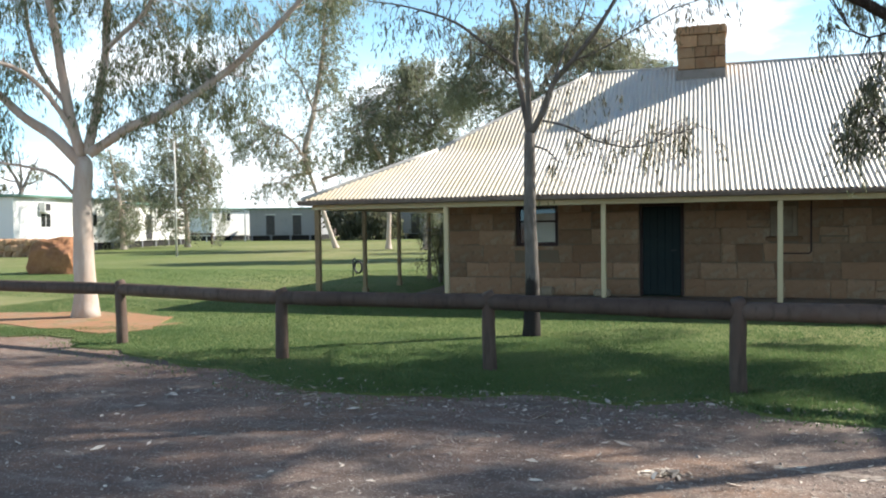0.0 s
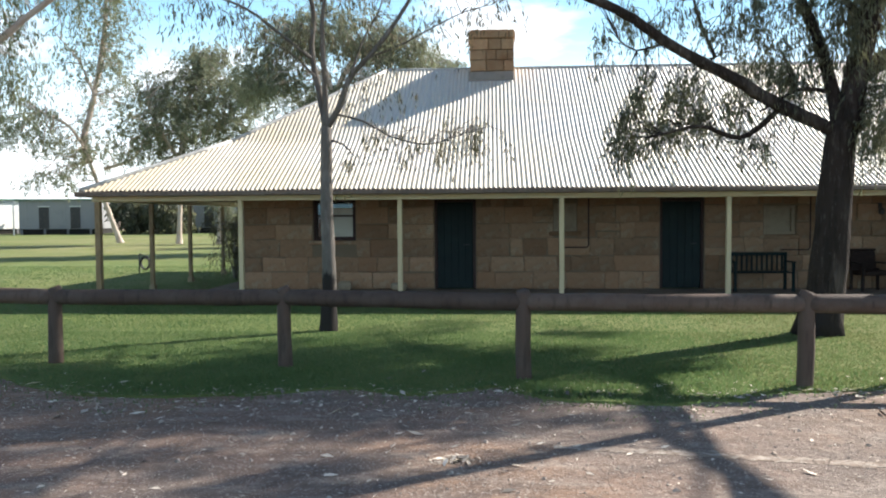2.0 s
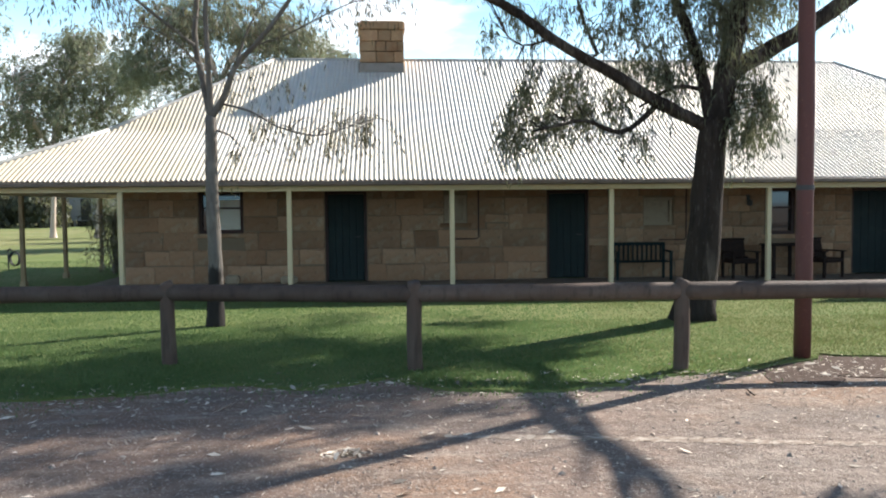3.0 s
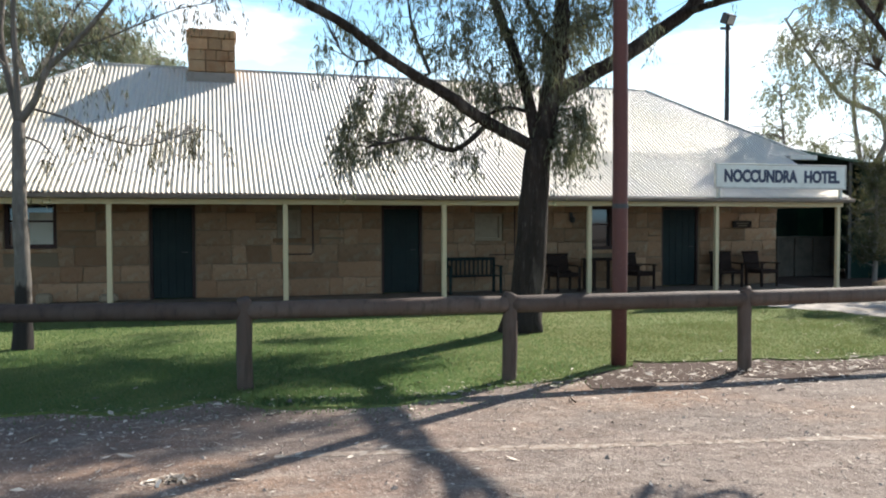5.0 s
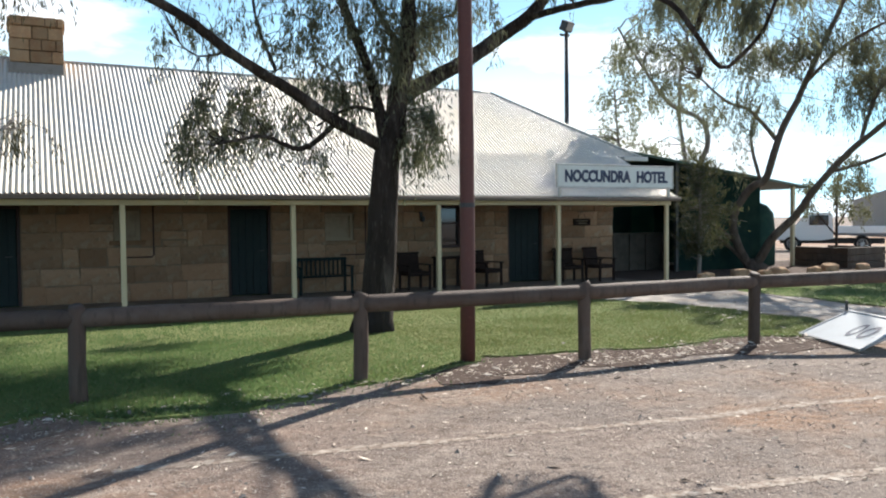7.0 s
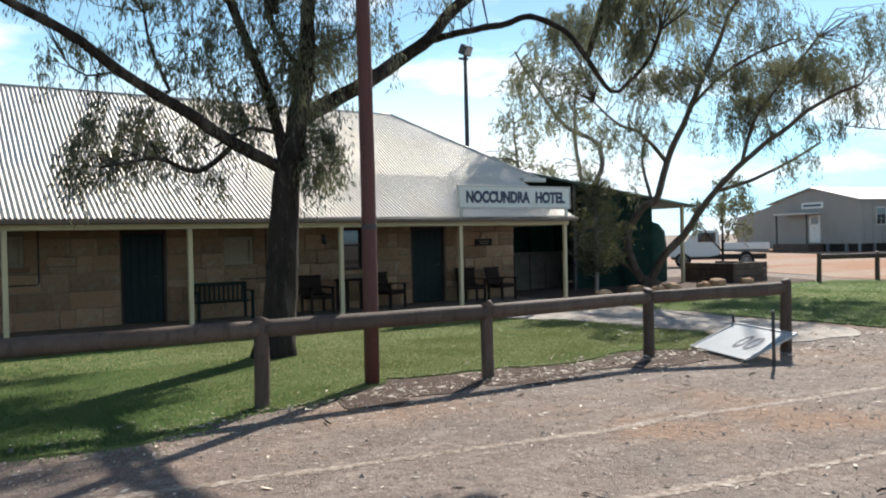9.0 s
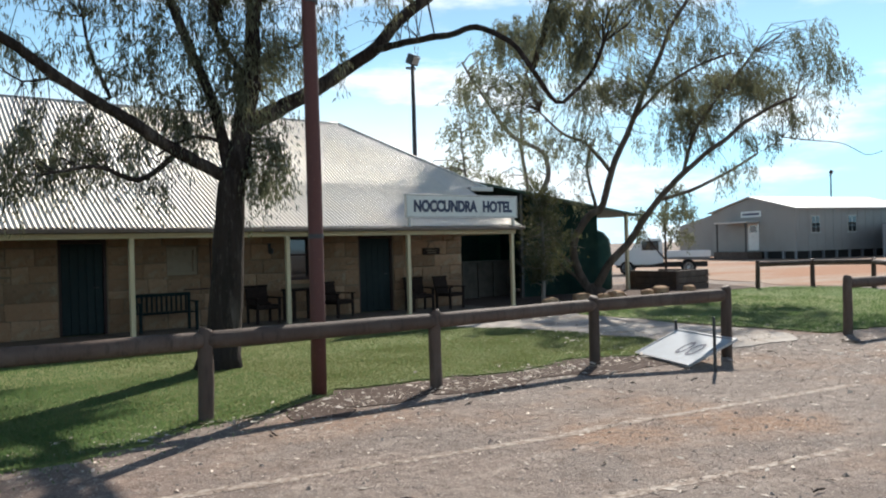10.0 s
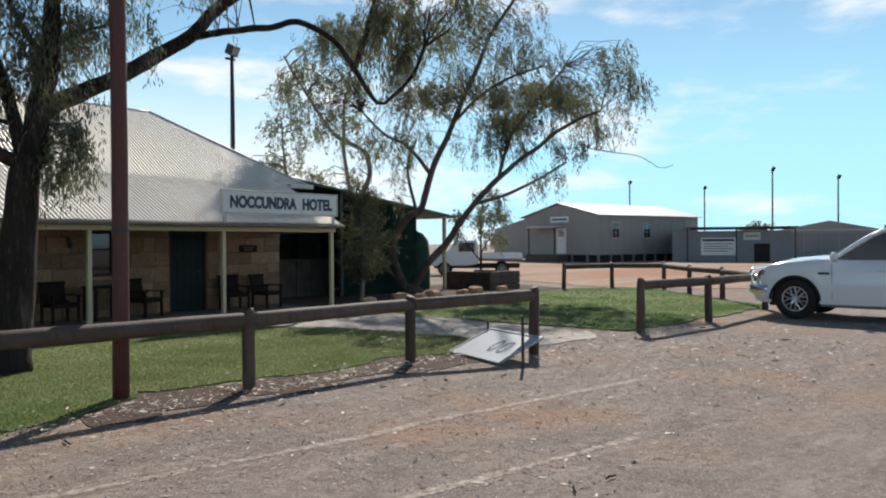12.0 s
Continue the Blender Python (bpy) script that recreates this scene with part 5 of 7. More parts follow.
leaning_gum = start_tree('gum_tree', 'multi-stemmed leaning gum tree beside the green shed', 'pale_dark', base=(19.10, 17.00))
limb(leaning_gum, [(19.10, 17.00, -0.05), (18.90, 17.26, 0.21)], 0.19, 0.17, 'trunk', flare=0.3)
limb(leaning_gum, [(18.88, 17.29, 0.10), (18.59, 17.51, 0.79), (18.49, 17.53, 1.69), (18.75, 17.16, 2.49), (19.01, 16.79, 2.76), (19.20, 16.48, 4.00), (19.55, 15.96, 5.42), (19.95, 15.36, 7.00), (20.22, 14.90, 8.21), (20.58, 14.29, 9.24), (20.73, 13.97, 10.25)], 0.13, 0.04)
limb(leaning_gum, [(18.94, 17.22, 0.10), (19.17, 16.70, 0.97), (19.45, 16.12, 1.68), (19.76, 15.45, 2.71), (20.15, 14.65, 3.61), (20.61, 13.69, 4.45), (21.02, 12.73, 5.18), (21.37, 11.78, 5.55)], 0.13, 0.04)
limb(leaning_gum, [(18.64, 17.55, 0.79), (18.14, 17.82, 1.33), (17.65, 18.08, 1.51), (17.15, 18.32, 1.43)], 0.06, 0.03)
limb(leaning_gum, [(20.28, 15.63, 2.91), (21.08, 14.87, 3.22), (21.76, 14.24, 3.68), (22.41, 13.58, 4.23)], 0.06, 0.03)
limb(leaning_gum, [(19.37, 16.74, 3.85), (19.08, 17.46, 4.78), (18.78, 18.17, 5.18), (18.45, 18.88, 5.95)], 0.07, 0.03)
limb(leaning_gum, [(19.83, 16.19, 5.47), (20.13, 15.28, 6.30), (20.38, 14.37, 6.75), (20.68, 13.32, 7.00)], 0.06, 0.03)
limb(leaning_gum, [(17.88, 18.32, 1.42), (18.47, 17.65, 0.70), (18.74, 17.29, 0.16)], 0.07, 0.05)
limb(leaning_gum, [(21.70, 14.20, 6.21), (23.0, 14.9, 6.5), (24.4, 15.5, 6.5)], 0.03, 0.015)
limb(leaning_gum, [(22.25, 12.66, 4.60), (22.52, 12.02, 4.45), (22.84, 11.22, 4.28), (23.03, 10.66, 3.91), (23.13, 10.25, 3.98)], 0.018, 0.008)
limb(leaning_gum, [(20.71, 15.05, 3.66), (21.06, 14.85, 4.94), (21.70, 14.20, 6.21), (22.32, 13.52, 7.31)], 0.06, 0.03)
limb(leaning_gum, [(19.07, 17.08, 2.59), (19.18, 17.55, 4.07), (19.67, 17.61, 5.04)], 0.06, 0.03)
clump(leaning_gum, (16.85, 19.27, 5.79), 0.87, 0.72, 28)
clump(leaning_gum, (16.32, 19.73, 6.66), 0.72, 0.65, 22)
clump(leaning_gum, (17.38, 18.80, 6.88), 0.72, 0.72, 24)
clump(leaning_gum, (17.89, 18.31, 5.28), 0.65, 0.58, 17)
clump(leaning_gum, (18.52, 17.67, 4.75), 0.72, 0.72, 22)
clump(leaning_gum, (19.13, 17.01, 5.29), 0.72, 0.72, 26)
clump(leaning_gum, (19.83, 16.18, 6.73), 0.87, 0.79, 35)
clump(leaning_gum, (19.61, 16.46, 8.00), 0.87, 0.72, 30)
clump(leaning_gum, (20.50, 15.33, 8.34), 0.87, 0.65, 28)
clump(leaning_gum, (20.92, 14.75, 7.25), 0.87, 0.79, 39)
clump(leaning_gum, (21.52, 13.86, 7.76), 0.72, 0.65, 28)
clump(leaning_gum, (21.42, 14.01, 6.15), 0.94, 0.72, 44)
clump(leaning_gum, (22.08, 12.96, 6.65), 0.87, 0.72, 44)
clump(leaning_gum, (22.59, 12.05, 7.32), 0.72, 0.65, 37)
clump(leaning_gum, (22.83, 11.59, 6.41), 0.58, 0.65, 28)
clump(leaning_gum, (22.42, 12.36, 5.57), 0.65, 0.51, 24)
clump(leaning_gum, (21.89, 13.27, 5.06), 0.72, 0.51, 24)
clump(leaning_gum, (20.92, 14.75, 5.09), 0.87, 0.65, 28)
clump(leaning_gum, (20.28, 15.62, 5.29), 0.72, 0.72, 22)
clump(leaning_gum, (21.52, 13.87, 3.82), 0.58, 0.36, 13)
clump(leaning_gum, (20.71, 15.05, 2.94), 0.58, 0.43, 11)
clump(leaning_gum, (20.93, 14.75, 9.05), 1.01, 0.51, 26)
clump(leaning_gum, (20.18, 15.76, 9.25), 0.87, 0.51, 22)
clump(leaning_gum, (18.89, 17.28, 6.73), 0.72, 0.72, 19)
clump(leaning_gum, (18.52, 17.68, 3.67), 0.58, 0.58, 9)
clump(leaning_gum, (17.25, 18.92, 7.95), 0.72, 0.51, 15)
clump(leaning_gum, (19.41, 19.90, 9.44), 0.72, 0.52, 30)
clump(leaning_gum, (18.47, 20.38, 8.88), 0.56, 0.54, 30)
clump(leaning_gum, (19.08, 18.98, 8.61), 0.70, 0.52, 30)
clump(leaning_gum, (19.66, 20.76, 9.09), 0.56, 0.42, 30)
clump(leaning_gum, (17.79, 19.69, 8.84), 0.60, 0.46, 30)
clump(leaning_gum, (19.08, 15.80, 6.37), 0.56, 0.33, 20)
clump(leaning_gum, (17.76, 16.48, 7.10), 0.54, 0.34, 20)
clump(leaning_gum, (18.61, 14.51, 6.47), 0.44, 0.30, 20)
clump(leaning_gum, (19.43, 17.01, 6.49), 0.41, 0.32, 20)
clump(leaning_gum, (16.79, 15.50, 6.05), 0.40, 0.41, 20)
clump(leaning_gum, (20.12, 14.77, 6.32), 0.41, 0.37, 20)
clump(leaning_gum, (23.78, 15.60, 7.12), 0.46, 0.43, 34)
clump(leaning_gum, (22.46, 16.28, 6.88), 0.56, 0.48, 34)
clump(leaning_gum, (23.31, 14.31, 6.92), 0.61, 0.32, 34)
clump(leaning_gum, (24.13, 16.81, 6.23), 0.51, 0.33, 34)
clump(leaning_gum, (21.49, 15.30, 5.61), 0.59, 0.50, 34)
clump(leaning_gum, (24.82, 14.57, 6.56), 0.47, 0.45, 34)
finish_tree(leaning_gum, LEAF, None, 19, 5)

far_gum_a = start_tree('gum_tree', 'tall pale gum tree with a leaning trunk on the far lawn', 'pale', base=(-24.04, 50.58))
limb(far_gum_a, [(-24.04, 50.58, -0.05), (-24.70, 50.26, 2.22), (-25.58, 49.82, 5.15)], 0.17500000000000002, 0.112, 'trunk', flare=0.28)
limb(far_gum_a, [(-25.58, 49.82, 5.15), (-25.91, 49.87, 6.72), (-25.44, 50.34, 9.47), (-24.94, 50.81, 13.41), (-24.78, 51.11, 17.36), (-24.65, 51.40, 19.76)], 0.22, 0.06)
limb(far_gum_a, [(-25.73, 49.74, 5.93), (-26.41, 48.81, 7.42), (-27.46, 47.66, 8.12)], 0.12, 0.05)
limb(far_gum_a, [(-25.26, 49.98, 9.41), (-26.14, 50.09, 11.42), (-27.36, 50.00, 13.05)], 0.1, 0.04)
limb(far_gum_a, [(-24.83, 50.20, 4.76), (-23.45, 51.41, 5.56), (-22.53, 52.36, 7.57)], 0.12, 0.05)
clump(far_gum_a, (-25.16, 50.03, 14.81), 2.17, 2.37, 34)
clump(far_gum_a, (-25.73, 49.74, 11.34), 1.98, 1.98, 30)
clump(far_gum_a, (-23.81, 50.69, 12.91), 1.58, 1.98, 24)
clump(far_gum_a, (-28.29, 48.33, 7.85), 2.17, 1.58, 34)
clump(far_gum_a, (-26.68, 49.24, 5.93), 1.98, 1.58, 26)
clump(far_gum_a, (-27.38, 48.85, 4.00), 1.78, 0.99, 18)
clump(far_gum_a, (-24.25, 50.48, 7.86), 2.17, 2.37, 36)
clump(far_gum_a, (-29.27, 47.74, 6.88), 1.19, 0.99, 12)
clump(far_gum_a, (-24.76, 50.23, 17.90), 2.37, 1.58, 22)
clump(far_gum_a, (-23.40, 50.88, 16.39), 1.19, 1.98, 14)
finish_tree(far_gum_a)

far_gum_b = start_tree('gum_tree', 'dense dark-leaved gum tree on the far lawn', 'pale', base=(-19.26, 48.30))
limb(far_gum_b, [(-19.26, 48.30, -0.05), (-19.20, 48.32, 1.57), (-19.01, 48.40, 5.22)], 0.1625, 0.10400000000000001, 'trunk', flare=0.26)
limb(far_gum_b, [(-19.01, 48.40, 5.22), (-18.99, 48.77, 7.43), (-18.56, 49.29, 9.67), (-17.78, 49.93, 11.19)], 0.22, 0.06)
limb(far_gum_b, [(-19.01, 48.40, 4.85), (-20.03, 47.45, 6.99), (-20.45, 46.72, 8.72)], 0.14, 0.05)
limb(far_gum_b, [(-18.89, 48.45, 6.31), (-16.97, 49.68, 7.43), (-15.70, 50.62, 8.94)], 0.14, 0.05)
clump(far_gum_b, (-20.54, 47.77, 8.14), 1.83, 1.83, 57)
clump(far_gum_b, (-19.18, 48.34, 9.21), 2.02, 1.65, 62)
clump(far_gum_b, (-17.45, 48.99, 10.65), 1.65, 1.47, 57)
clump(far_gum_b, (-16.44, 49.33, 9.18), 1.65, 1.65, 57)
clump(far_gum_b, (-18.19, 48.72, 7.39), 2.20, 1.65, 59)
clump(far_gum_b, (-20.91, 47.61, 5.96), 1.83, 1.47, 39)
clump(far_gum_b, (-15.39, 49.67, 9.53), 1.65, 1.47, 52)
clump(far_gum_b, (-19.24, 48.31, 5.58), 1.83, 1.28, 31)
clump(far_gum_b, (-16.82, 49.20, 6.64), 1.83, 1.28, 31)
clump(far_gum_b, (-17.78, 48.87, 11.38), 1.28, 0.81, 31)
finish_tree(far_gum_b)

far_gum_c = start_tree('gum_tree', 'broad gum tree behind the stone hotel', 'pale', base=(-7.21, 37.31))
limb(far_gum_c, [(-7.21, 37.31, -0.05), (-7.17, 37.32, 4.12), (-7.39, 37.27, 7.30)], 0.11875000000000001, 0.076, 'trunk', flare=0.19)
limb(far_gum_c, [(-7.39, 37.27, 7.30), (-7.89, 37.17, 8.89), (-8.65, 37.00, 9.97)], 0.14, 0.05)
limb(far_gum_c, [(-7.34, 37.28, 7.29), (-6.34, 37.47, 9.09), (-5.05, 37.66, 10.07)], 0.14, 0.05)
clump(far_gum_c, (-9.42, 36.81, 9.74), 1.61, 1.21, 65)
clump(far_gum_c, (-7.87, 37.18, 10.21), 1.61, 1.07, 59)
clump(far_gum_c, (-6.07, 37.51, 10.13), 1.47, 1.07, 59)
clump(far_gum_c, (-4.54, 37.73, 9.78), 1.21, 0.94, 46)
clump(far_gum_c, (-9.96, 36.67, 7.90), 1.34, 0.94, 46)
clump(far_gum_c, (-5.06, 37.66, 9.03), 1.61, 0.80, 39)
clump(far_gum_c, (-10.72, 36.46, 8.18), 1.07, 1.07, 33)
clump(far_gum_c, (-3.53, 37.84, 8.94), 0.94, 0.67, 20)
# Clumps hidden by the roof, added to widen the shade on the far lawn.
clump(far_gum_c, (-8.69, 36.99, 6.81), 1.61, 1.07, 52)
clump(far_gum_c, (-6.62, 37.42, 7.01), 1.61, 1.07, 52)
clump(far_gum_c, (-5.08, 37.66, 7.21), 1.61, 1.07, 52)
clump(far_gum_c, (-7.41, 37.27, 5.71), 1.88, 1.07, 52)
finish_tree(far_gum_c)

far_gum_d = start_tree('gum_tree', 'low gum tree behind the stone hotel', 'pale', base=(-3.60, 47.87))
limb(far_gum_d, [(-3.60, 47.87, -0.05), (-3.55, 47.87, 6.26)], 0.15000000000000002, 0.096, 'trunk', flare=0.24)
limb(far_gum_d, [(-3.55, 47.87, 6.26), (-3.85, 47.85, 8.88), (-4.15, 47.82, 10.20)], 0.14, 0.05)
clump(far_gum_d, (-3.52, 47.87, 10.49), 1.69, 0.68, 24)
clump(far_gum_d, (-2.57, 47.93, 10.59), 1.19, 0.51, 14)
clump(far_gum_d, (-4.47, 47.79, 10.22), 1.35, 0.85, 14)
finish_tree(far_gum_d)

far_gum_e = start_tree('gum_tree', 'bushy gum tree in front of the white cabins', 'pale', base=(-38.90, 54.55))
limb(far_gum_e, [(-38.90, 54.55, -0.05), (-38.93, 54.53, 2.26), (-39.09, 54.41, 4.51)], 0.209375, 0.134, 'trunk', flare=0.335)
limb(far_gum_e, [(-39.09, 54.41, 4.51), (-39.39, 54.20, 6.75), (-39.53, 54.10, 8.53)], 0.16, 0.06)
limb(far_gum_e, [(-39.09, 54.41, 4.51), (-38.00, 55.18, 6.31), (-37.61, 55.45, 7.67)], 0.14, 0.05)
clump(far_gum_e, (-39.37, 54.21, 7.64), 2.13, 1.89, 44)
clump(far_gum_e, (-38.35, 54.94, 6.31), 1.89, 2.13, 40)
clump(far_gum_e, (-40.43, 53.43, 5.85), 1.89, 2.13, 34)
clump(far_gum_e, (-38.75, 54.66, 4.06), 2.13, 2.13, 34)
clump(far_gum_e, (-40.64, 53.27, 3.63), 1.42, 1.89, 20)
clump(far_gum_e, (-37.48, 55.54, 5.41), 1.04, 1.89, 16)
clump(far_gum_e, (-39.49, 54.12, 1.82), 1.65, 1.18, 14)
clump(far_gum_e, (-37.36, 55.62, 2.24), 0.85, 1.89, 12)
finish_tree(far_gum_e)

far_gum_f = start_tree('gum_tree', 'small gum tree in front of the white cabins', 'pale', base=(-40.75, 49.35))
limb(far_gum_f, [(-40.75, 49.35, -0.05), (-40.81, 49.30, 1.87), (-40.97, 49.17, 4.39)], 0.2, 0.128, 'trunk', flare=0.32)
limb(far_gum_f, [(-40.97, 49.17, 4.39), (-41.23, 48.95, 6.05), (-41.35, 48.85, 7.30)], 0.12, 0.05)
clump(far_gum_f, (-41.37, 48.83, 6.47), 1.58, 1.58, 20)
clump(far_gum_f, (-40.96, 49.18, 4.81), 1.35, 1.35, 16)
clump(far_gum_f, (-40.70, 49.39, 2.71), 1.58, 1.35, 30)
clump(far_gum_f, (-40.58, 49.49, 1.45), 1.35, 0.90, 16)
finish_tree(far_gum_f)

bare_tree = start_tree('bare_tree', 'almost leafless tree behind the white cabins', 'grey', base=(-68.01, 66.33))
limb(bare_tree, [(-68.01, 66.33, -0.05), (-67.87, 66.47, 3.34), (-67.71, 66.63, 5.71)], 0.296875, 0.19, 'trunk', flare=0.47500000000000003)
limb(bare_tree, [(-67.71, 66.63, 5.71), (-68.23, 66.11, 7.47), (-68.92, 65.39, 8.92)], 0.2, 0.06)
limb(bare_tree, [(-67.72, 66.63, 5.41), (-67.12, 67.23, 7.50), (-66.52, 67.82, 9.00)], 0.2, 0.06)
limb(bare_tree, [(-67.71, 66.63, 5.71), (-67.70, 66.64, 8.08), (-67.81, 66.53, 9.85)], 0.16, 0.05)
limb(bare_tree, [(-67.52, 66.83, 6.30), (-66.76, 67.59, 6.61), (-66.17, 68.17, 7.51)], 0.1, 0.04)
limb(bare_tree, [(-68.06, 66.28, 6.59), (-68.78, 65.53, 6.87), (-69.47, 64.80, 7.45)], 0.1, 0.04)
clump(bare_tree, (-68.59, 65.73, 7.47), 2.35, 1.68, 5)
clump(bare_tree, (-67.12, 67.23, 7.50), 2.01, 1.68, 5)
finish_tree(bare_tree)

side_gum = start_tree('gum_tree', 'thin wispy gum tree behind the hotel', 'grey', base=(23.57, 24.51))
limb(side_gum, [(23.57, 24.51, -0.05), (23.65, 24.43, 3.55)], 0.10625000000000001, 0.068, 'trunk', flare=0.17)
limb(side_gum, [(23.65, 24.43, 3.55), (23.96, 24.13, 4.67), (23.72, 24.35, 5.59), (22.85, 25.18, 6.33), (22.01, 25.91, 8.00), (21.32, 26.48, 9.43)], 0.12, 0.04)
limb(side_gum, [(23.57, 24.51, 2.87), (23.48, 25.05, 4.74), (23.63, 25.37, 7.10), (24.10, 25.38, 9.22)], 0.1, 0.04)
limb(side_gum, [(21.48, 26.36, 3.63), (21.31, 26.49, 5.27), (21.22, 26.56, 6.90)], 0.06, 0.03)
limb(side_gum, [(23.57, 24.51, 0.82), (21.83, 26.07, 2.92), (21.48, 26.36, 3.63)], 0.1, 0.06)
clump(side_gum, (21.31, 26.49, 6.20), 0.84, 1.08, 14)
clump(side_gum, (20.95, 26.78, 4.82), 0.96, 0.72, 11)
clump(side_gum, (22.01, 25.91, 8.45), 1.08, 1.08, 13)
clump(side_gum, (23.01, 25.03, 8.82), 1.08, 1.08, 13)
clump(side_gum, (23.33, 24.73, 7.43), 0.96, 0.96, 10)
clump(side_gum, (22.35, 25.62, 6.60), 0.84, 0.84, 6)
clump(side_gum, (22.51, 25.48, 4.29), 1.08, 0.72, 11)
clump(side_gum, (23.49, 24.58, 5.15), 0.84, 0.96, 7)
clump(side_gum, (20.40, 27.20, 5.07), 0.67, 0.60, 6)
clump(side_gum, (21.67, 26.20, 9.40), 0.84, 0.72, 6)
clump(side_gum, (23.17, 24.88, 9.93), 1.20, 0.72, 9)
finish_tree(side_gum)

far_gum_g = start_tree('gum_tree', 'small shady tree behind the verandah', 'pale', base=(-16.37, 47.24))
limb(far_gum_g, [(-16.37, 47.24, -0.05), (-16.35, 47.25, 1.53)], 0.15625, 0.1, 'trunk', flare=0.25)
limb(far_gum_g, [(-16.35, 47.25, 1.53), (-16.24, 47.29, 2.59), (-16.05, 47.35, 3.64)], 0.1, 0.05)
clump(far_gum_g, (-15.92, 47.40, 1.53), 0.78, 1.41, 22)
clump(far_gum_g, (-16.06, 47.35, 3.29), 1.06, 1.06, 14)
finish_tree(far_gum_g)


# Tree hidden by the roof, added to shade the lawn left of the hotel.
unseen_shade_gum = start_tree('gum_tree', 'unseen spreading gum tree added behind the hotel to shade the lawn', 'pale', base=(2.2, 38.0))
limb(unseen_shade_gum, [(2.2, 38.0, -0.05), (2.3, 38.0, 2.4), (2.1, 37.9, 4.2)], 0.17, 0.11, 'trunk', flare=0.26)
limb(unseen_shade_gum, [(2.1, 37.9, 4.2), (0.6, 37.2, 5.6), (-1.4, 36.4, 6.6)], 0.10, 0.04)
limb(unseen_shade_gum, [(2.1, 37.9, 4.2), (3.4, 38.6, 5.8), (4.8, 39.6, 6.8)], 0.10, 0.04)
limb(unseen_shade_gum, [(2.2, 38.0, 3.4), (2.6, 36.2, 5.2), (2.4, 34.2, 6.2)], 0.09, 0.04)
for c in ((-1.3, 36.3, 6.4), (0.6, 37.4, 6.6), (2.4, 38.4, 6.9), (4.6, 39.6, 6.6), (2.4, 34.4, 6.0), (1.2, 35.8, 5.4), (3.6, 37.2, 5.6)):
    clump(unseen_shade_gum, c, 1.7, 1.0, 40)
finish_tree(unseen_shade_gum)

shrub = start_tree('shrub', 'dark leafy shrub beside the end of the stone wall', 'grey', base=(-6.75, 20.6))
for k in range(4):
    limb(shrub, [(-6.75, 20.6, -0.05), (-6.75 + 0.16 * math.cos(k * 1.6), 20.6 + 0.16 * math.sin(k * 1.6), 0.7), (-6.75 + 0.3 * math.cos(k * 1.6 + 0.3), 20.6 + 0.3 * math.sin(k * 1.6 + 0.3), 1.4)], 0.03, 0.012, 'stem')
for k in range(9):
    clump(shrub, (-6.75 + 0.28 * math.cos(k * 2.4), 20.6 + 0.28 * math.sin(k * 2.4), 0.5 + 0.15 * k), 0.36, 0.26, 16)
finish_tree(shrub, LEAFBROWN, 0.08, 12, 5, 0.3)


# ---- verandah furniture ----
def chair(at, turn, label):
    c = thing("armchair", pose(*at, 0, 0, turn) @ Matrix.Diagonal((1, 1, 0.88, 1)), label, "chair", "verandah chairs")
    part("seat", boxed(-0.26, 0.26, -0.27, 0.24, 0.36, 0.47, 0.03), CHAIRWOOD, c, "dark padded seat")
    b = part("backrest", boxed(-0.27, 0.27, 0.0, 0.05, 0.02, 0.46, 0.02), CHAIRWOOD, c, "dark padded back")
    part("top_rail", boxed(-0.29, 0.29, -0.008, 0.045, 0.462, 0.52, 0.015), CHAIRWOOD, b)
    b.location, b.rotation_euler = (0, 0.24, 0.44), (radians(-10), 0, 0)
    for x in (-0.27, 0.27):
        for y in (-0.22, 0.22):
            part("leg", boxed(x - 0.025, x + 0.025, y - 0.025, y + 0.025, 0.0, 0.62 if y < 0 else 0.5, 0.005), CHAIRWOOD, c)
        part("armrest", boxed(x - 0.04, x + 0.04, -0.30, 0.30, 0.62, 0.65, 0.01), CHAIRWOOD, c)
    return c


def bench(at):
    b = thing("bench", pose(*at) @ Matrix.Diagonal((0.92, 1, 0.88, 1)), "dark green slatted timber bench against the wall", "bench")
    for i in range(4):
        part("slat", boxed(-0.62, 0.62, -0.22 + i * 0.115, -0.12 + i * 0.115, 0.42, 0.445, 0.006), BENCHWOOD, b)
    part("top_rail", boxed(-0.66, 0.66, 0.25, 0.29, 0.80, 0.88, 0.01), BENCHWOOD, b)
    for i in range(11):
        x = -0.55 + i * 0.11
        part("back_slat", boxed(x - 0.02, x + 0.02, 0.26, 0.28, 0.45, 0.80), BENCHWOOD, b)
    for x in (-0.62, 0.62):
        for y in (-0.22, 0.24):
            part("leg", boxed(x - 0.03, x + 0.03, y, y + 0.05, 0.0, 0.66 if y < 0 else 0.86, 0.005), BENCHWOOD, b)
        part("armrest", boxed(x - 0.035, x + 0.035, -0.26, 0.24, 0.66, 0.69, 0.008), BENCHWOOD, b)


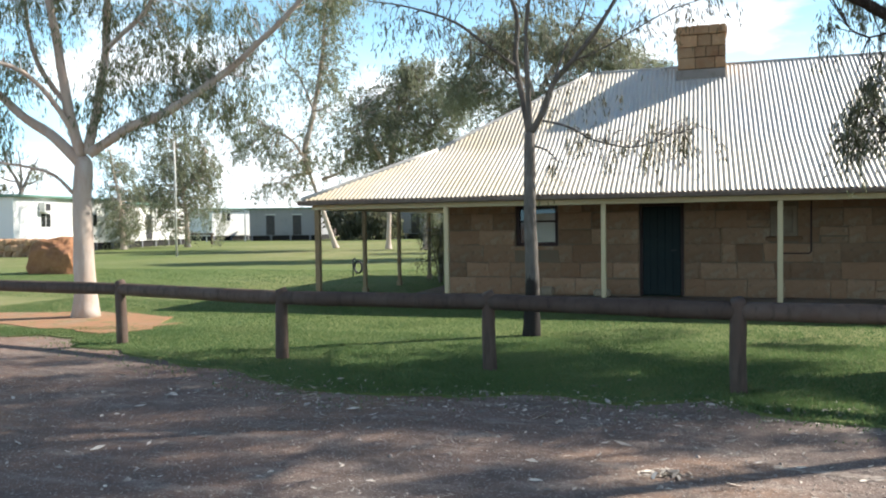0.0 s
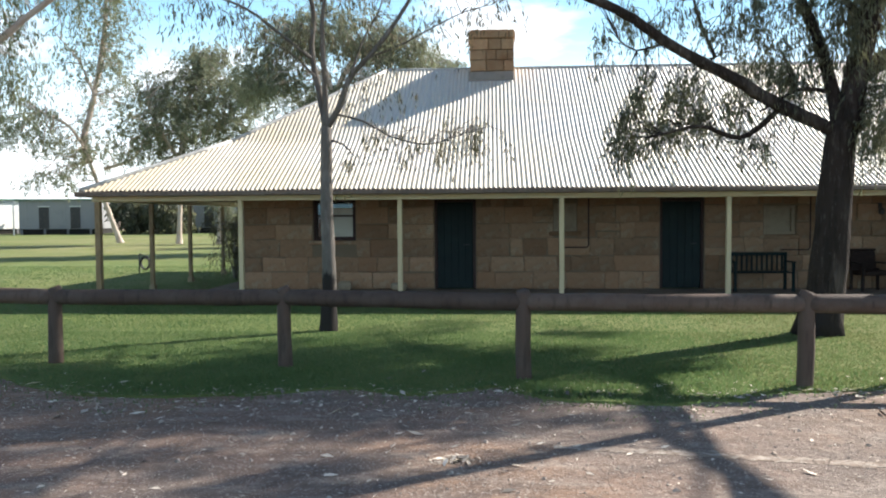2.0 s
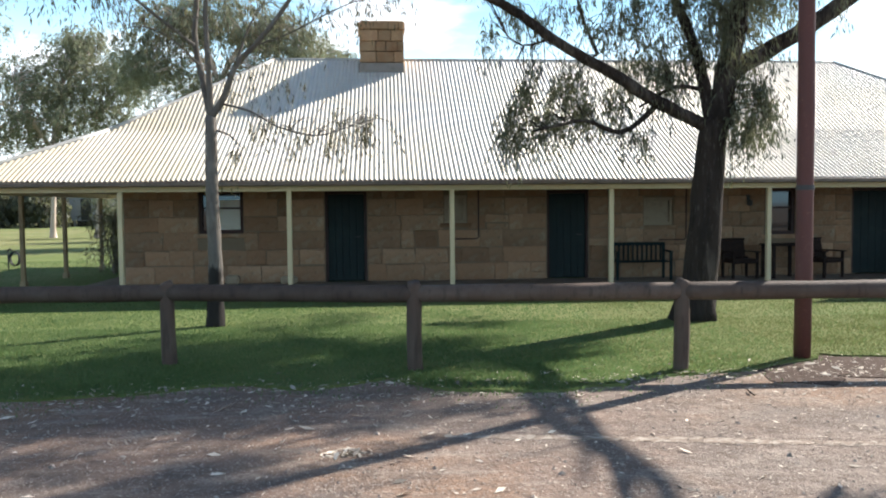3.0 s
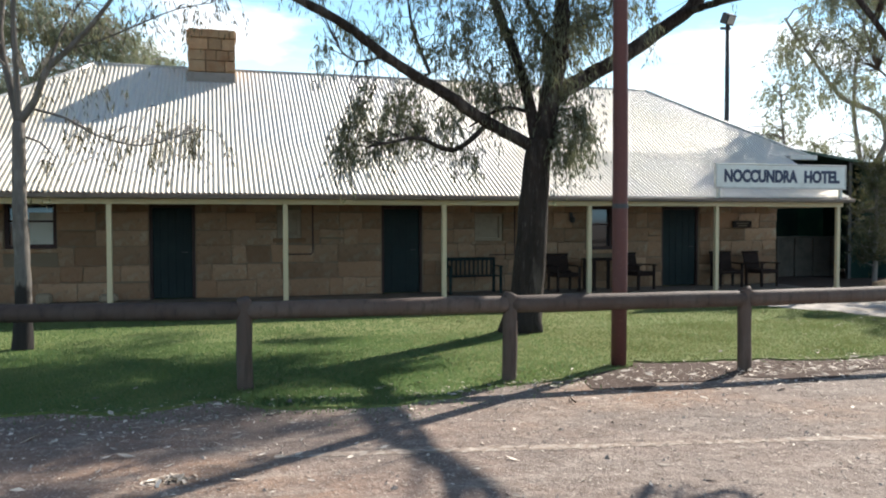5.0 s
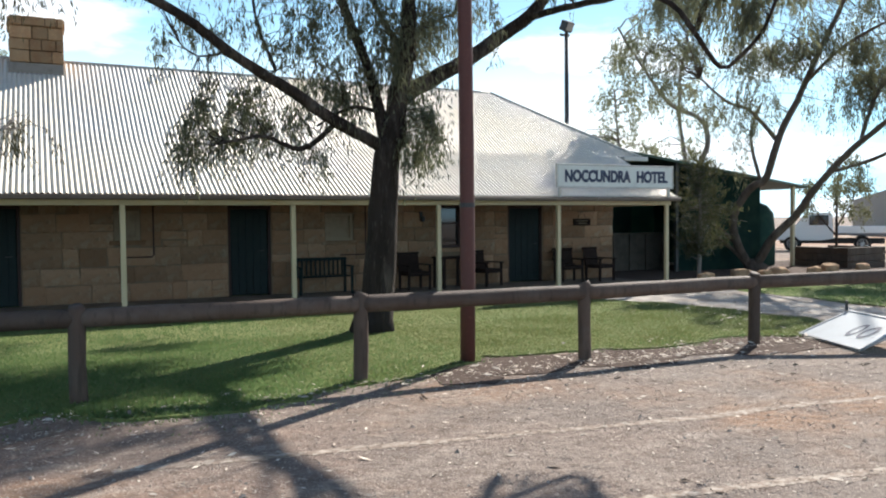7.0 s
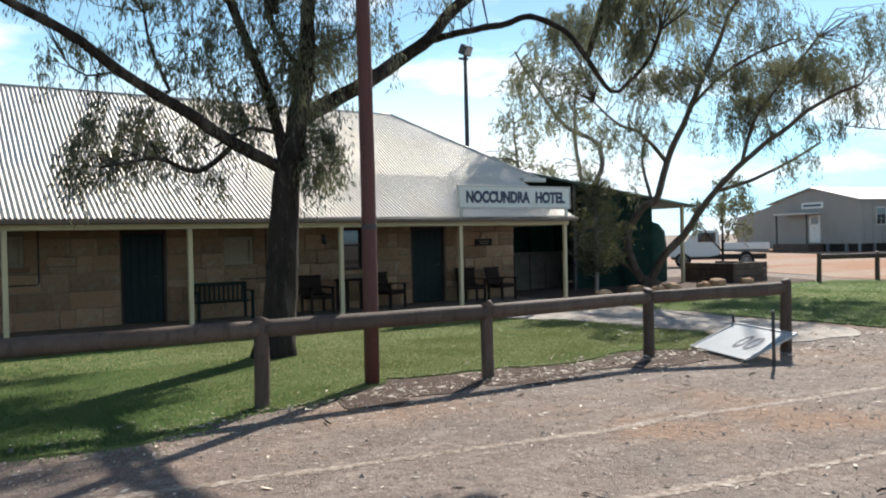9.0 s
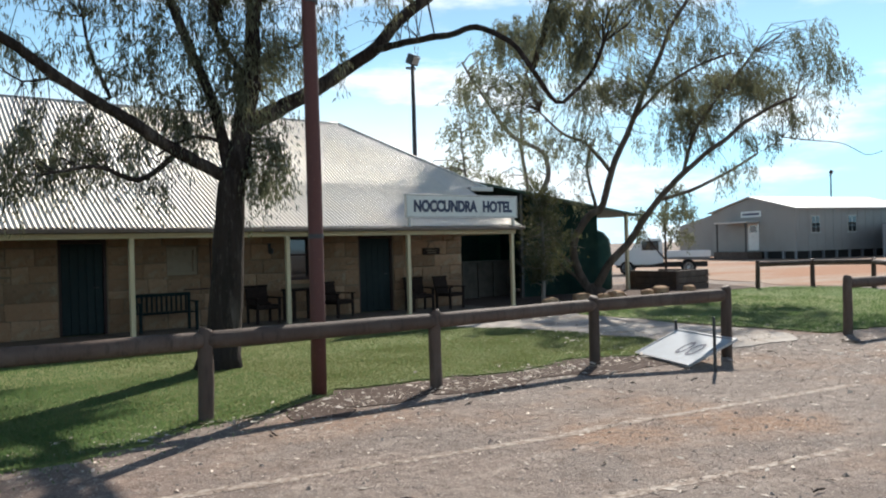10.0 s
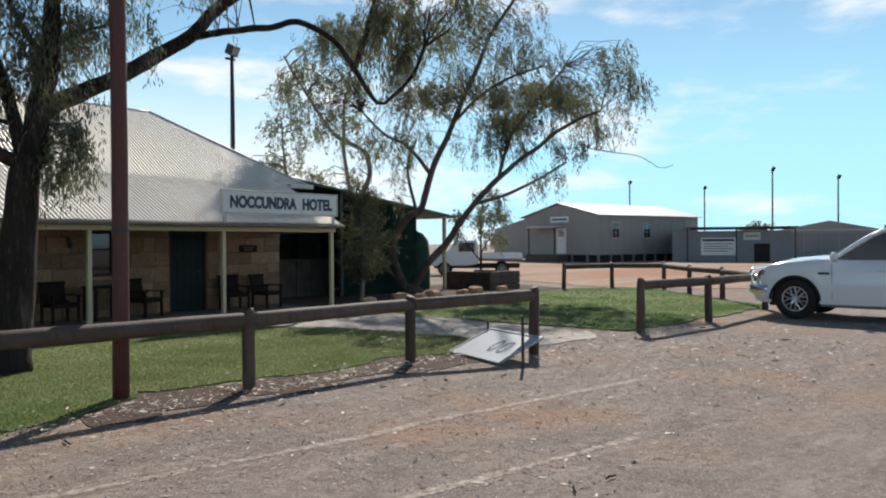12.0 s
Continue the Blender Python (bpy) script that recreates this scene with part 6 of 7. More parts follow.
bench((5.40, 16.55, 0.05))
chair((7.55, 16.55, 0.05), 4, "dark timber armchair on the verandah beside a small table")
chair((9.40, 16.5, 0.05), 20, "dark timber armchair on the verandah, turned a little")
chair((11.75, 16.5, 0.05), -8, "dark timber armchair on the verandah beside the green door")
chair((12.65, 16.4, 0.05), 14, "dark timber armchair at the end of the verandah")
tab = thing("side_table", (8.45, 16.5, 0.05), "small dark timber table between verandah chairs", "table")
part("tabletop", boxed(-0.36, 0.36, -0.3, 0.3, 0.68, 0.72, 0.01), CHAIRWOOD, tab)
for x in (-0.3, 0.3):
    for y in (-0.24, 0.24):
        part("leg", boxed(x - 0.03, x + 0.03, y - 0.03, y + 0.03, 0.0, 0.68), CHAIRWOOD, tab)
plq = thing("hanging_plaque", (12.54, 17.0, 1.45), "small dark timber plaque hung on the stone wall by a cord", "plaque")
part("board", boxed(-0.27, 0.27, 0.0, 0.03, 0.0, 0.17, 0.008), CHAIRWOOD, plq)
part("cord", tube_mesh("cord", [(-0.14, 0.015, 0.17), (0.0, 0.02, 0.36), (0.14, 0.015, 0.17)], 0.006, 5), DARKSTEEL, plq)
for i, (w0, z0) in enumerate(((0.18, 0.11), (0.14, 0.05))):
    part("writing", boxed(-w0, w0, -0.004, 0.0, z0 - 0.012, z0 + 0.012), LINING, plq)
lamp = thing("wall_lamp", (7.95, 17.02, 1.72), "small dark wall lamp beside the window", "lamp")
part("bracket", boxed(-0.03, 0.03, 0.0, 0.06, -0.02, 0.1), DARKSTEEL, lamp)
part("globe", tube_mesh("globe", [(0, -0.05, -0.14), (0, -0.05, -0.11), (0, -0.05, -0.03), (0, -0.05, 0.0)], [0.03, 0.06, 0.06, 0.03], 10), DARKSTEEL, lamp, smooth=True)
# Added blocks stand in for pale rendered blotches low on the wall.
for x, w, h in ((-3.15, 0.28, 0.2), (-2.0, 0.34, 0.16)):
    rk = boxed(-w / 2, w / 2, -0.1, 0.1, 0.0, h, 0.04)
    tagged(part("wall_foot_block", rk, PANEL), "squared block in place of a pale blotch at the wall's foot", "stone").location = (x, 16.8, 0.05)


# ---- fallen sign board by the gate post ----
def fallen_sign():
    p1, p2, p3 = Vector((9.23, 7.56, 0.03)), Vector((8.71, 6.29, 0.03)), Vector((9.41, 6.29, 0.30))
    s = thing("fallen_sign", p2, "white sign board lying tilted on the ground on two stakes", "sign")
    ex, ey = (p1 - p2), (p3 - p2)
    L, H = ex.length, ey.length
    ex, ey = ex.normalized(), (ey - ex.normalized() * ey.dot(ex.normalized())).normalized()
    m = Matrix((ex, ey, ex.cross(ey))).transposed().to_4x4()
    if m.col[2].z < 0:
        m.col[2] *= -1
    part("board", boxed(0, L, 0, H, -0.012, 0.0, 0.004, m), SIGNBOARD, s)
    fr = bmesh.new()
    for a in ((-0.02, L + 0.02, -0.02, 0.012), (-0.02, L + 0.02, H - 0.012, H + 0.02), (-0.02, 0.012, 0.0125, H - 0.0125), (L - 0.012, L + 0.02, 0.0125, H - 0.0125)):
        box(fr, a[0], a[1], a[2], a[3], -0.02, 0.012, 0.003, m)
    part("frame", fr, GALV, s, "galvanised edge")
    for cx, rx, ry in ((0.36, 0.10, 0.17), (0.60, 0.09, 0.17)):
        pts = [(cx + k * rx * math.cos(t), 0.36 + k * ry * math.sin(t)) for k in (1.0, 0.66) for t in [math.pi * i / 10 for i in range(20)]]
        ring = mesh_of("lettering", [m @ Vector((x, y, 0.005)) for x, y in pts], [(i, (i + 1) % 20, 20 + (i + 1) % 20, 20 + i) for i in range(20)])
        part("lettering", ring, SIGNBLUE, s, "faded dark blue painted mark")
    for at, top in (((8.72, 5.91, -0.05), 0.67), ((9.95, 7.40, -0.05), 0.45)):
        b0 = Vector(at) - p2
        part("stake", tube_mesh("stake", [b0, b0 + Vector((0.01, 0.01, top + 0.05))], [0.022, 0.02], 6), DARKSTEEL, s, "dark steel stake")


fallen_sign()


# ---- floodlight pole, flagpole, boulder, stones, tap ----
def light_pole(at, h, label, r=0.07):
    p = thing("light_pole", (at[0], at[1], 0), label, "light pole", "light poles")
    part("shaft", tube_mesh("shaft", [(0, 0, -0.1), (0, 0, h * 0.5), (0, 0, h)], [r, r * 0.85, r * 0.7], 10), DARKSTEEL, p, smooth=True)
    part("bracket", boxed(-0.3, 0.12, -0.04, 0.04, h - 0.25, h - 0.17), DARKSTEEL, p)
    hd = boxed(-0.26, 0.26, -0.16, 0.16, -0.2, 0.2, 0.04)
    o = part("floodlight", hd, DARKSTEEL, p)
    o.location, o.rotation_euler = (-0.05, -0.1, h + 0.12), (radians(25), 0, radians(20))
    part("lens", boxed(-0.2, 0.2, -0.172, -0.162, -0.15, 0.15), GALV, o)


light_pole((18.52, 26.1), 9.0, "tall dark floodlight pole behind the hotel", 0.11)
for az, el, d in ((63.07, 4.19, 96), (68.02, 3.7, 100), (72.3, 4.81, 84), (76.2, 4.15, 92)):
    a = radians(az)
    light_pole((math.sin(a) * d, math.cos(a) * d), 1.5 + d * math.tan(radians(el)), "slim street light pole beyond the sheds", 0.1)
fp = thing("flagpole", (-27.24, 37.16, 0), "bare pale grey flagpole on the far lawn", "flagpole")
part("shaft", tube_mesh("shaft", [(0, 0, -0.1), (0.03, 0, 3.5), (0, 0, 6.95)], [0.06, 0.05, 0.04], 8), FLASH, fp, smooth=True)
part("truck", boxed(-0.09, 0.09, -0.09, 0.09, 6.9, 7.05, 0.03), DARKSTEEL, fp)


def rock_mesh(name, sx, sy, sz, seed, mat, cut=0.0, sub=4):
    bm = bmesh.new()
    bmesh.ops.create_icosphere(bm, subdivisions=sub, radius=1)
    for v in bm.verts:
        p = v.co.copy()
        k = 1 + 0.28 * noise.noise(p * 1.1 + Vector((seed, 0, 0))) + 0.10 * noise.noise(p * 3.1 + Vector((0, seed, 0))) + 0.04 * noise.noise(p * 8 + Vector((0, 0, seed)))
        p = Vector([math.copysign(abs(c) ** 0.72, c) for c in p]) * k
        v.co = (p.x * sx, p.y * sy, max(p.z, -0.75) * sz)
    return bm


b = part("boulder", rock_mesh("boulder", 0.98, 0.9, 0.84, 3.0, BOULDER), BOULDER, smooth=False)
b.location = (-22.2, 23.6, 0.5)
tagged(b, "rust-red sandstone boulder standing on the lawn", "boulder")
rub = thing("rubble_wall", (-38.0, 36.0, 0), "low dry wall of rough orange stones before the cabins", "stone wall")
rnd = random.Random(8)
shapes = []
for i in range(6):
    bm = rock_mesh("stone", 0.34, 0.3, 0.24, 5.0 + i, RUBBLE, sub=2)
    me = bpy.data.meshes.new("stone")
    bm.to_mesh(me)
    bm.free()
    me.materials.append(RUBBLE.m)
    shapes.append(me)
for row in range(3):
    for i in range(16 - row):
        s = part("stone", shapes[rnd.randrange(6)], RUBBLE, rub)
        s.location = (-4.6 + i * 0.50 + row * 0.2 + rnd.uniform(-0.08, 0.08), 1.2 - i * 0.02 + rnd.uniform(-0.15, 0.15), 0.16 + row * 0.34)
        s.rotation_euler = (0, 0, rnd.uniform(0, 6))
tap = thing("garden_tap", Matrix.Translation((-10.3, 22.76, 0)) @ Matrix.Scale(0.72, 4), "dark garden tap with a coiled hose on a stake", "tap")
part("stake", tube_mesh("stake", [(0, 0, -0.05), (0, 0, 0.75), (0.06, 0, 0.8), (0.14, 0, 0.74)], 0.03, 6), DARKSTEEL, tap)
part("hose_coil", merged("hose_coil", [tube([(0.18 * math.cos(a) + 0.22, 0.05 * k, 0.42 + 0.26 * math.sin(a)) for a in [i * math.pi / 8 for i in range(17)]], [0.03] * 17, 6) for k in range(3)]), BLACKPLASTIC, tap)


# ---- white cabins on the far lawn ----
def cabin(at, turn, length, depth, h, wall_mat, label, doors=(), windows=(), aircon=()):
    """Local x runs along the front, whose face is y = 0 and looks to -y."""
    c = thing("cabin", pose(*at, 0, 0, turn), label, "cabin", "cabins")
    w = bmesh.new()
    box(w, 0, length, 0, depth, 0.55, h)
    part("wall", w, wall_mat, c)
    n = int(length / 1.2)
    rib = None
    for i in range(n):
        rib = part("batten", rib.data if rib else boxed(-0.02, 0.02, -0.012, 0.0, 0.56, h - 0.02), wall_mat, c)
        rib.location = ((i + 0.5) * length / n, 0, 0)
    rf = boxed(-0.3, length + 0.3, -0.35, depth + 0.3, h, h + 0.16, 0.02)
    part("roof", rf, CABINROOF, c, "flat green metal roof")
    # Solid dark block in place of the shaded space between the stumps.
    part("base", boxed(0.1, length - 0.1, 0.15, depth - 0.1, 0.0, 0.55), DARKSHADE, c, "dark block painted for the shade under the floor")
    for i in range(int(length / 2.2) + 1):
        x = min(i * 2.2 + 0.1, length - 0.2)
        part("stump", boxed(x, x + 0.2, 0.0, 0.14, -0.02, 0.55), TRIMGREY, c)
    for x in doors:
        d = part("door", boxed(x, x + 0.95, -0.05, -0.013, 0.6, 2.75, 0.01), DARKSTEEL, c, "dark glazed door")
        part("frame", boxed(x - 0.08, x + 1.03, -0.035, -0.0125, 2.76, 2.85), SIGNWHITE, d)
    for x, z in windows:
        f = part("window", boxed(x, x + 1.1, -0.045, -0.013, z, z + 1.0, 0.01), SIGNWHITE, c)
        part("pane", boxed(x + 0.06, x + 0.52, -0.052, -0.046, z + 0.06, z + 0.94), GLASS, f)
        part("pane", boxed(x + 0.58, x + 1.04, -0.052, -0.046, z + 0.06, z + 0.94), GLASS, f)
    for x, z in aircon:
        a = part("air_conditioner", boxed(x, x + 0.9, -0.45, -0.014, z, z + 0.65, 0.02), SIGNWHITE, c)
        part("grille", boxed(x + 0.1, x + 0.6, -0.462, -0.452, z + 0.1, z + 0.55), DARKSTEEL, a)
    return c


cabin((-41.7, 40.3, 0), 98.6, 12.2, 7, 3.7, CABINWHITE, "white portable cabin with a green roof and air conditioner", (), ((2.6, 1.7), (8.0, 1.7)), ((2.5, 2.75),))
cabin((-43.7, 53.3, 0), 98.6, 10.3, 7, 3.5, CABINWHITE, "white portable cabin half hidden by a gum tree", (3.0,), ((6.5, 1.6),), ())
cabin((-52.6, 78.5, 0), 62, 7.0, 6, 3.55, CABINWHITE, "bright white cabin end at the back of the lawn", (), ((1.2, 2.2),), ())
cabin((-46.9, 77.0, 0), 10, 7.4, 6, 3.4, CABINSHADE, "grey cabin darkened for its shaded front, dark doors, green roof", (1.9, 4.9), (), ())
cabin((-32.5, 80.5, 0), 8, 12.0, 6, 3.3, CABINSHADE, "grey cabin darkened for its shaded front, seen beyond the verandah", (3.0,), ((6.5, 1.6),), ())
cabin((-19.0, 84.0, 0), 4, 11.0, 6, 3.2, CABINSHADE, "grey cabin in tree shade, the shade put into its colour", (3.0,), ((6.0, 1.6),), ())
sw = thing("swing_set", (-47.5, 73.5, 0), "thin steel swing set on the far lawn", "swing set")
for x in (-2.5, 2.2):
    part("upright", tube_mesh("upright", [(x, 0, -0.05), (x, 0, 3.2)], 0.07, 6), GALV, sw)
part("crossbar", tube_mesh("crossbar", [(-2.5, 0, 3.2), (2.2, 0, 3.2)], 0.07, 6), GALV, sw)
lowf = thing("low_rail", (-43.5, 64.0, 0), "low dark rail barrier before the cabins", "barrier")
for x in (-3.0, 0.5):
    part("upright", boxed(x - 0.08, x + 0.08, -0.08, 0.08, -0.05, 1.0), TIMBER, lowf)
part("crossbar", boxed(-3.3, 0.8, -0.085, -0.14, 0.85, 1.02), TIMBER, lowf)


# ---- green shade-cloth shed, tank, planter, ute ----
def shade_shed():
    s = thing("green_shed", (0, 0, 0), "dark green shade-cloth shed with a sloping iron roof", "shed")
    roofz = lambda x: 3.56 - (x - 14.0) * 0.127
    bm = bmesh.new()
    for a in ((14.0, 22.1),):
        v = [bm.verts.new((x, y, roofz(x) + dz)) for dz in (0, 0.07) for x, y in ((a[0], 17.9), (a[1], 17.9), (a[1], 23.4), (a[0], 23.4))]
        for q in ((0, 1, 2, 3), (4, 5, 6, 7), (0, 1, 5, 4), (1, 2, 6, 5), (2, 3, 7, 6), (3, 0, 4, 7)):
            bm.faces.new([v[i] for i in q])
    part("roof", bm, GREENROOF, s)
    for x, y in ((16.7, 18.05), (21.6, 18.05), (21.6, 23.0), (14.3, 20.4)):
        part("post", boxed(x - 0.05, x + 0.05, y - 0.05, y + 0.05, -0.05, roofz(x)), CREAM if x > 20 else DARKSTEEL, s)
    for (x0, y0), (x1, y1) in (((14.3, 20.4), (17.0, 20.4)), ((16.75, 18.1), (20.2, 18.1)), ((20.2, 18.1), (20.2, 23.0)), ((17.0, 20.4), (17.0, 23.0)), ((14.3, 23.0), (21.6, 23.0))):
        n = 8
        bm = bmesh.new()
        pts = []
        for i in range(n + 1):
            t = i / n
            x, y = x0 + (x1 - x0) * t, y0 + (y1 - y0) * t
            o = 0.03 * math.sin(i * 2.1)
            pts.append((bm.verts.new((x + o, y + o, 0.02)), bm.verts.new((x, y, roofz(x) - 0.03))))
        for a, b in zip(pts, pts[1:]):
            bm.faces.new((a[0], b[0], b[1], a[1]))
        bmesh.ops.solidify(bm, geom=list(bm.faces), thickness=0.02)
        part("cloth_wall", bm, SHADECLOTH, s, "dark green shade cloth")
    part("screen", boxed(14.6, 17.3, 19.2, 19.26, 0.02, 1.12, 0.01), SCREEN, s, "low beige screen panel")
    for i in range(5):
        part("batten", boxed(14.65 + i * 0.62, 14.71 + i * 0.62, 19.15, 19.196, 0.02, 1.12), SCREEN, s)
    part("rail", boxed(14.6, 17.3, 19.14, 19.2, 1.125, 1.18, 0.01), SCREEN, s)


shade_shed()
tk = thing("water_tank", (21.0, 19.6, 0), "dark round water tank under the shed roof", "tank")
part("body", tube_mesh("body", [(0, 0, 0.0), (0, 0, 0.05), (0, 0, 0.6), (0, 0, 1.2), (0, 0, 1.75), (0, 0, 2.0), (0, 0, 2.15), (0, 0, 2.2)], [1.0, 1.05, 1.06, 1.05, 1.0, 0.8, 0.45, 0.1], 24), SHADECLOTH, tk, smooth=True)
pl = thing("planter", (22.9, 17.0, 0), "low planter box of weathered timber sleepers", "planter")
for z in (0.0, 0.22, 0.44):
    part("sleeper", boxed(-0.75, 0.8, -0.62, -0.5, z, z + 0.21, 0.015), TIMBER, pl)
    part("sleeper", boxed(0.8, 0.92, -0.62, 1.4, z, z + 0.21, 0.015), TIMBER, pl)
    part("sleeper", boxed(-0.87, -0.75, -0.62, 1.4, z, z + 0.21, 0.015), TIMBER, pl)
part("soil", boxed(-0.75, 0.8, -0.5, 1.4, 0.0, 0.55), MULCH, pl)
for x, y, r, s in ((15.2, 15.3, 0.24, 1.0), (16.6, 15.5, 0.3, 2.0), (18.3, 15.7, 0.26, 3.0), (20.6, 15.9, 0.3, 4.0), (21.9, 15.8, 0.22, 5.0), (17.4, 15.4, 0.2, 6.0), (19.6, 15.6, 0.22, 7.0)):
    g = part("edging_stone", rock_mesh("edging_stone", r, r * 0.8, r * 0.6, s, RUBBLE, sub=2), RUBBLE)
    g.location = (x, y, 0.08)
    tagged(g, "rough brown edging stone in the garden bed", "stone", "garden stones")


def wheel(parent, at, r, w, spokes=14):
    """Axis along local x."""
    prof = [(-w / 2, r * 0.62), (-w / 2, r * 0.93), (-w * 0.36, r), (w * 0.36, r), (w / 2, r * 0.93), (w / 2, r * 0.62)]
    verts, faces, n = [], [], 36
    for i in range(n):
        a = 2 * math.pi * i / n
        verts += [(x, q * math.cos(a), q * math.sin(a)) for x, q in prof]
    k = len(prof)
    for i in range(n):
        j = (i + 1) % n
        faces += [(i * k + m, i * k + (m + 1) % k, j * k + (m + 1) % k, j * k + m) for m in range(k)]
    wob = part("wheel", mesh_of("tyre", verts, faces), TYRE, parent, "black tyre on a spoked alloy rim", smooth=True)
    wob.location = at
    rim = [tube([(-w / 2 + 0.015, 0.60 * r * math.cos(a), 0.60 * r * math.sin(a)) for a in [2 * math.pi * i / 24 for i in range(25)]], [0.018] * 25, 6)]
    for i in range(spokes):
        a = 2 * math.pi * (i // 2) / (spokes // 2) + (0.10 if i % 2 else -0.10)
        a2 = 2 * math.pi * (i // 2) / (spokes // 2) + (0.26 if i % 2 else -0.26)
        rim.append(tube([(-w / 2 + 0.03, 0.05 * math.cos(a), 0.05 * math.sin(a)), (-w / 2 + 0.012, 0.3 * r * math.cos(a), 0.3 * r * math.sin(a)), (-w / 2 + 0.02, 0.6 * r * math.cos(a2), 0.6 * r * math.sin(a2))], [0.02, 0.014, 0.013], 5))
    rim.append(tube([(-w / 2 + 0.0, 0, 0), (-w / 2 + 0.06, 0, 0)], [0.05, 0.075], 12))
    part("rim", merged("rim", rim), ALLOY, wob)
    part("hub", tube_mesh("hub", [(-w / 2 + 0.07, 0, 0), (w / 2 - 0.02, 0, 0)], r * 0.6, 20), BLACKPLASTIC, wob)
    return wob


def car():
    """Local y runs forward from the front axle, x = 0 is the near side plane, z up."""
    S = 1.1
    c = thing("white_suv", Matrix.Translation((17.66, 5.15, 0)) @ Matrix.Scale(S, 4), "white four-wheel-drive wagon parked nose to the fence", "car")
    W = 1.88
    R = 0.435

    def z_top(y):
        pts = [(-3.9, 1.15), (-0.62, 1.15), (-0.3, 1.15), (0.2, 1.10), (0.48, 1.04), (0.64, 0.97), (0.73, 0.88), (0.78, 0.70)]
        for (a, za), (b, zb) in zip(pts, pts[1:]):
            if a <= y <= b:
                return za + (zb - za) * (y - a) / (b - a)
        return pts[-1][1]

    def z_low(y):
        base = 0.30 if y < 0.6 else 0.30 + (y - 0.6) * 0.15
        for wy in (0.0, -2.85):
            q = R ** 2 - (y - wy) ** 2
            if q > 0:
                base = max(base, 0.36 + math.sqrt(q))
        return min(base, z_top(y) - 0.06)

    ys = [-3.9 + i * 0.05 for i in range(94)] + [0.78]
    verts, faces, rows = [], [], []
    for y in ys:
        nar = 0.0 if y < 0.3 else 0.26 * ((y - 0.3) / 0.65) ** 2
        nar = nar if y > -3.4 else 0.1 * ((-3.4 - y) / 0.5) ** 2
        zt, zl = z_top(y), z_low(y)
        half = [(nar, zl), (nar - 0.02, zl + (zt - zl) * 0.35), (nar - 0.005, zl + (zt - zl) * 0.7), (nar + 0.035, zt - 0.035), (nar + 0.13, zt), (W * 0.5, zt + 0.055)]
        row = []
        for x, z in half:
            row.append(len(verts))
            verts.append((x, y, z))
        for x, z in half[-2::-1]:
            row.append(len(verts))
            verts.append((W - x, y, z))
        rows.append(row)
    for a, b in zip(rows, rows[1:]):
        for i in range(len(a) - 1):
            faces.append((a[i], b[i], b[i + 1], a[i + 1]))
    faces.append(tuple(rows[0]))
    faces.append(tuple(rows[-1])[::-1])
    body = part("body", mesh_of("body", verts, faces), CARWHITE, c, "glossy white body", smooth=True)
    # cabin: pillars and roof, glass set inside
    gh = bmesh.new()
    ring = [(-0.66, 1.14, 0.06), (-1.46, 1.66, 0.20), (-2.2, 1.72, 0.21), (-3.2, 1.68, 0.22), (-3.75, 1.15, 0.09)]
    left = [Vector((x, y, z)) for y, z, x in ring]
    for side in (0, 1):
        pts = [Vector((W - p.x, p.y, p.z)) if side else p for p in left]
        me = tube_mesh("pillar", smooth_line(pts, 0.15), 0.045, 8)
        part("roof_rail", me, CARWHITE, c, smooth=True)
    vs = [[gh.verts.new((x, y, z + (0.05 if 0.3 < x < W - 0.3 else 0.02))) for x in (xi, 0.5, W / 2, W - 0.5, W - xi)] for y, z, xi in ring[1:4]]
    for a, b in zip(vs, vs[1:]):
        for i in range(4):
            gh.faces.new((a[i], a[i + 1], b[i + 1], b[i]))
    part("roof", gh, CARWHITE, c, smooth=True)
    gl = bmesh.new()
    for q in ([left[0], left[1], left[2], left[3], left[4]], [Vector((W - p.x, p.y, p.z)) for p in left], [left[0], left[1], Vector((W - left[1].x, left[1].y, left[1].z)), Vector((W - left[0].x, left[0].y, left[0].z))], [left[3], left[4], Vector((W - left[4].x, left[4].y, left[4].z)), Vector((W - left[3].x, left[3].y, left[3].z))]):
        gl.faces.new([gl.verts.new(p) for p in q])
    part("window_glass", gl, GLASS, c, "dark tinted glass")
    for y in (-1.75,):
        part("pillar", tube_mesh("pillar", [(0.05, y + 0.05, 1.09), (0.19, y - 0.02, 1.62)], 0.04, 6), BLACKPLASTIC, c)
    for x in (0.24, W - 0.24):
        part("roof_rack", tube_mesh("roof_rack", smooth_line([(x, -1.5, 1.72), (x, -1.65, 1.80), (x, -2.9, 1.80), (x, -3.1, 1.72)], 0.1), 0.02, 6), DARKSTEEL, c)
    lining = boxed(0.10, W - 0.10, -3.6, 0.5, 0.24, 0.9)
    part("underbody", lining, BLACKPLASTIC, c)
    for x in (0.13, W - 0.13):
        for y in (0.0, -2.85):
            wh = wheel(c, (x, y, 0.385), 0.385, 0.25)
            if x > 1:
                wh.rotation_euler = (0, 0, math.pi)
    part("mirror", tube_mesh("mirror", [(-0.10, -0.74, 1.12), (-0.15, -0.74, 1.14), (-0.19, -0.74, 1.20), (-0.17, -0.74, 1.27)], [0.035, 0.06, 0.075, 0.05], 10), CARWHITE, c, smooth=True)
    hl = rock_mesh("headlight", 0.10, 0.20, 0.10, 0.0, CHROME, sub=2)
    part("headlight", hl, CHROME, c, "clear headlight").location = (0.15, 0.55, 0.84)
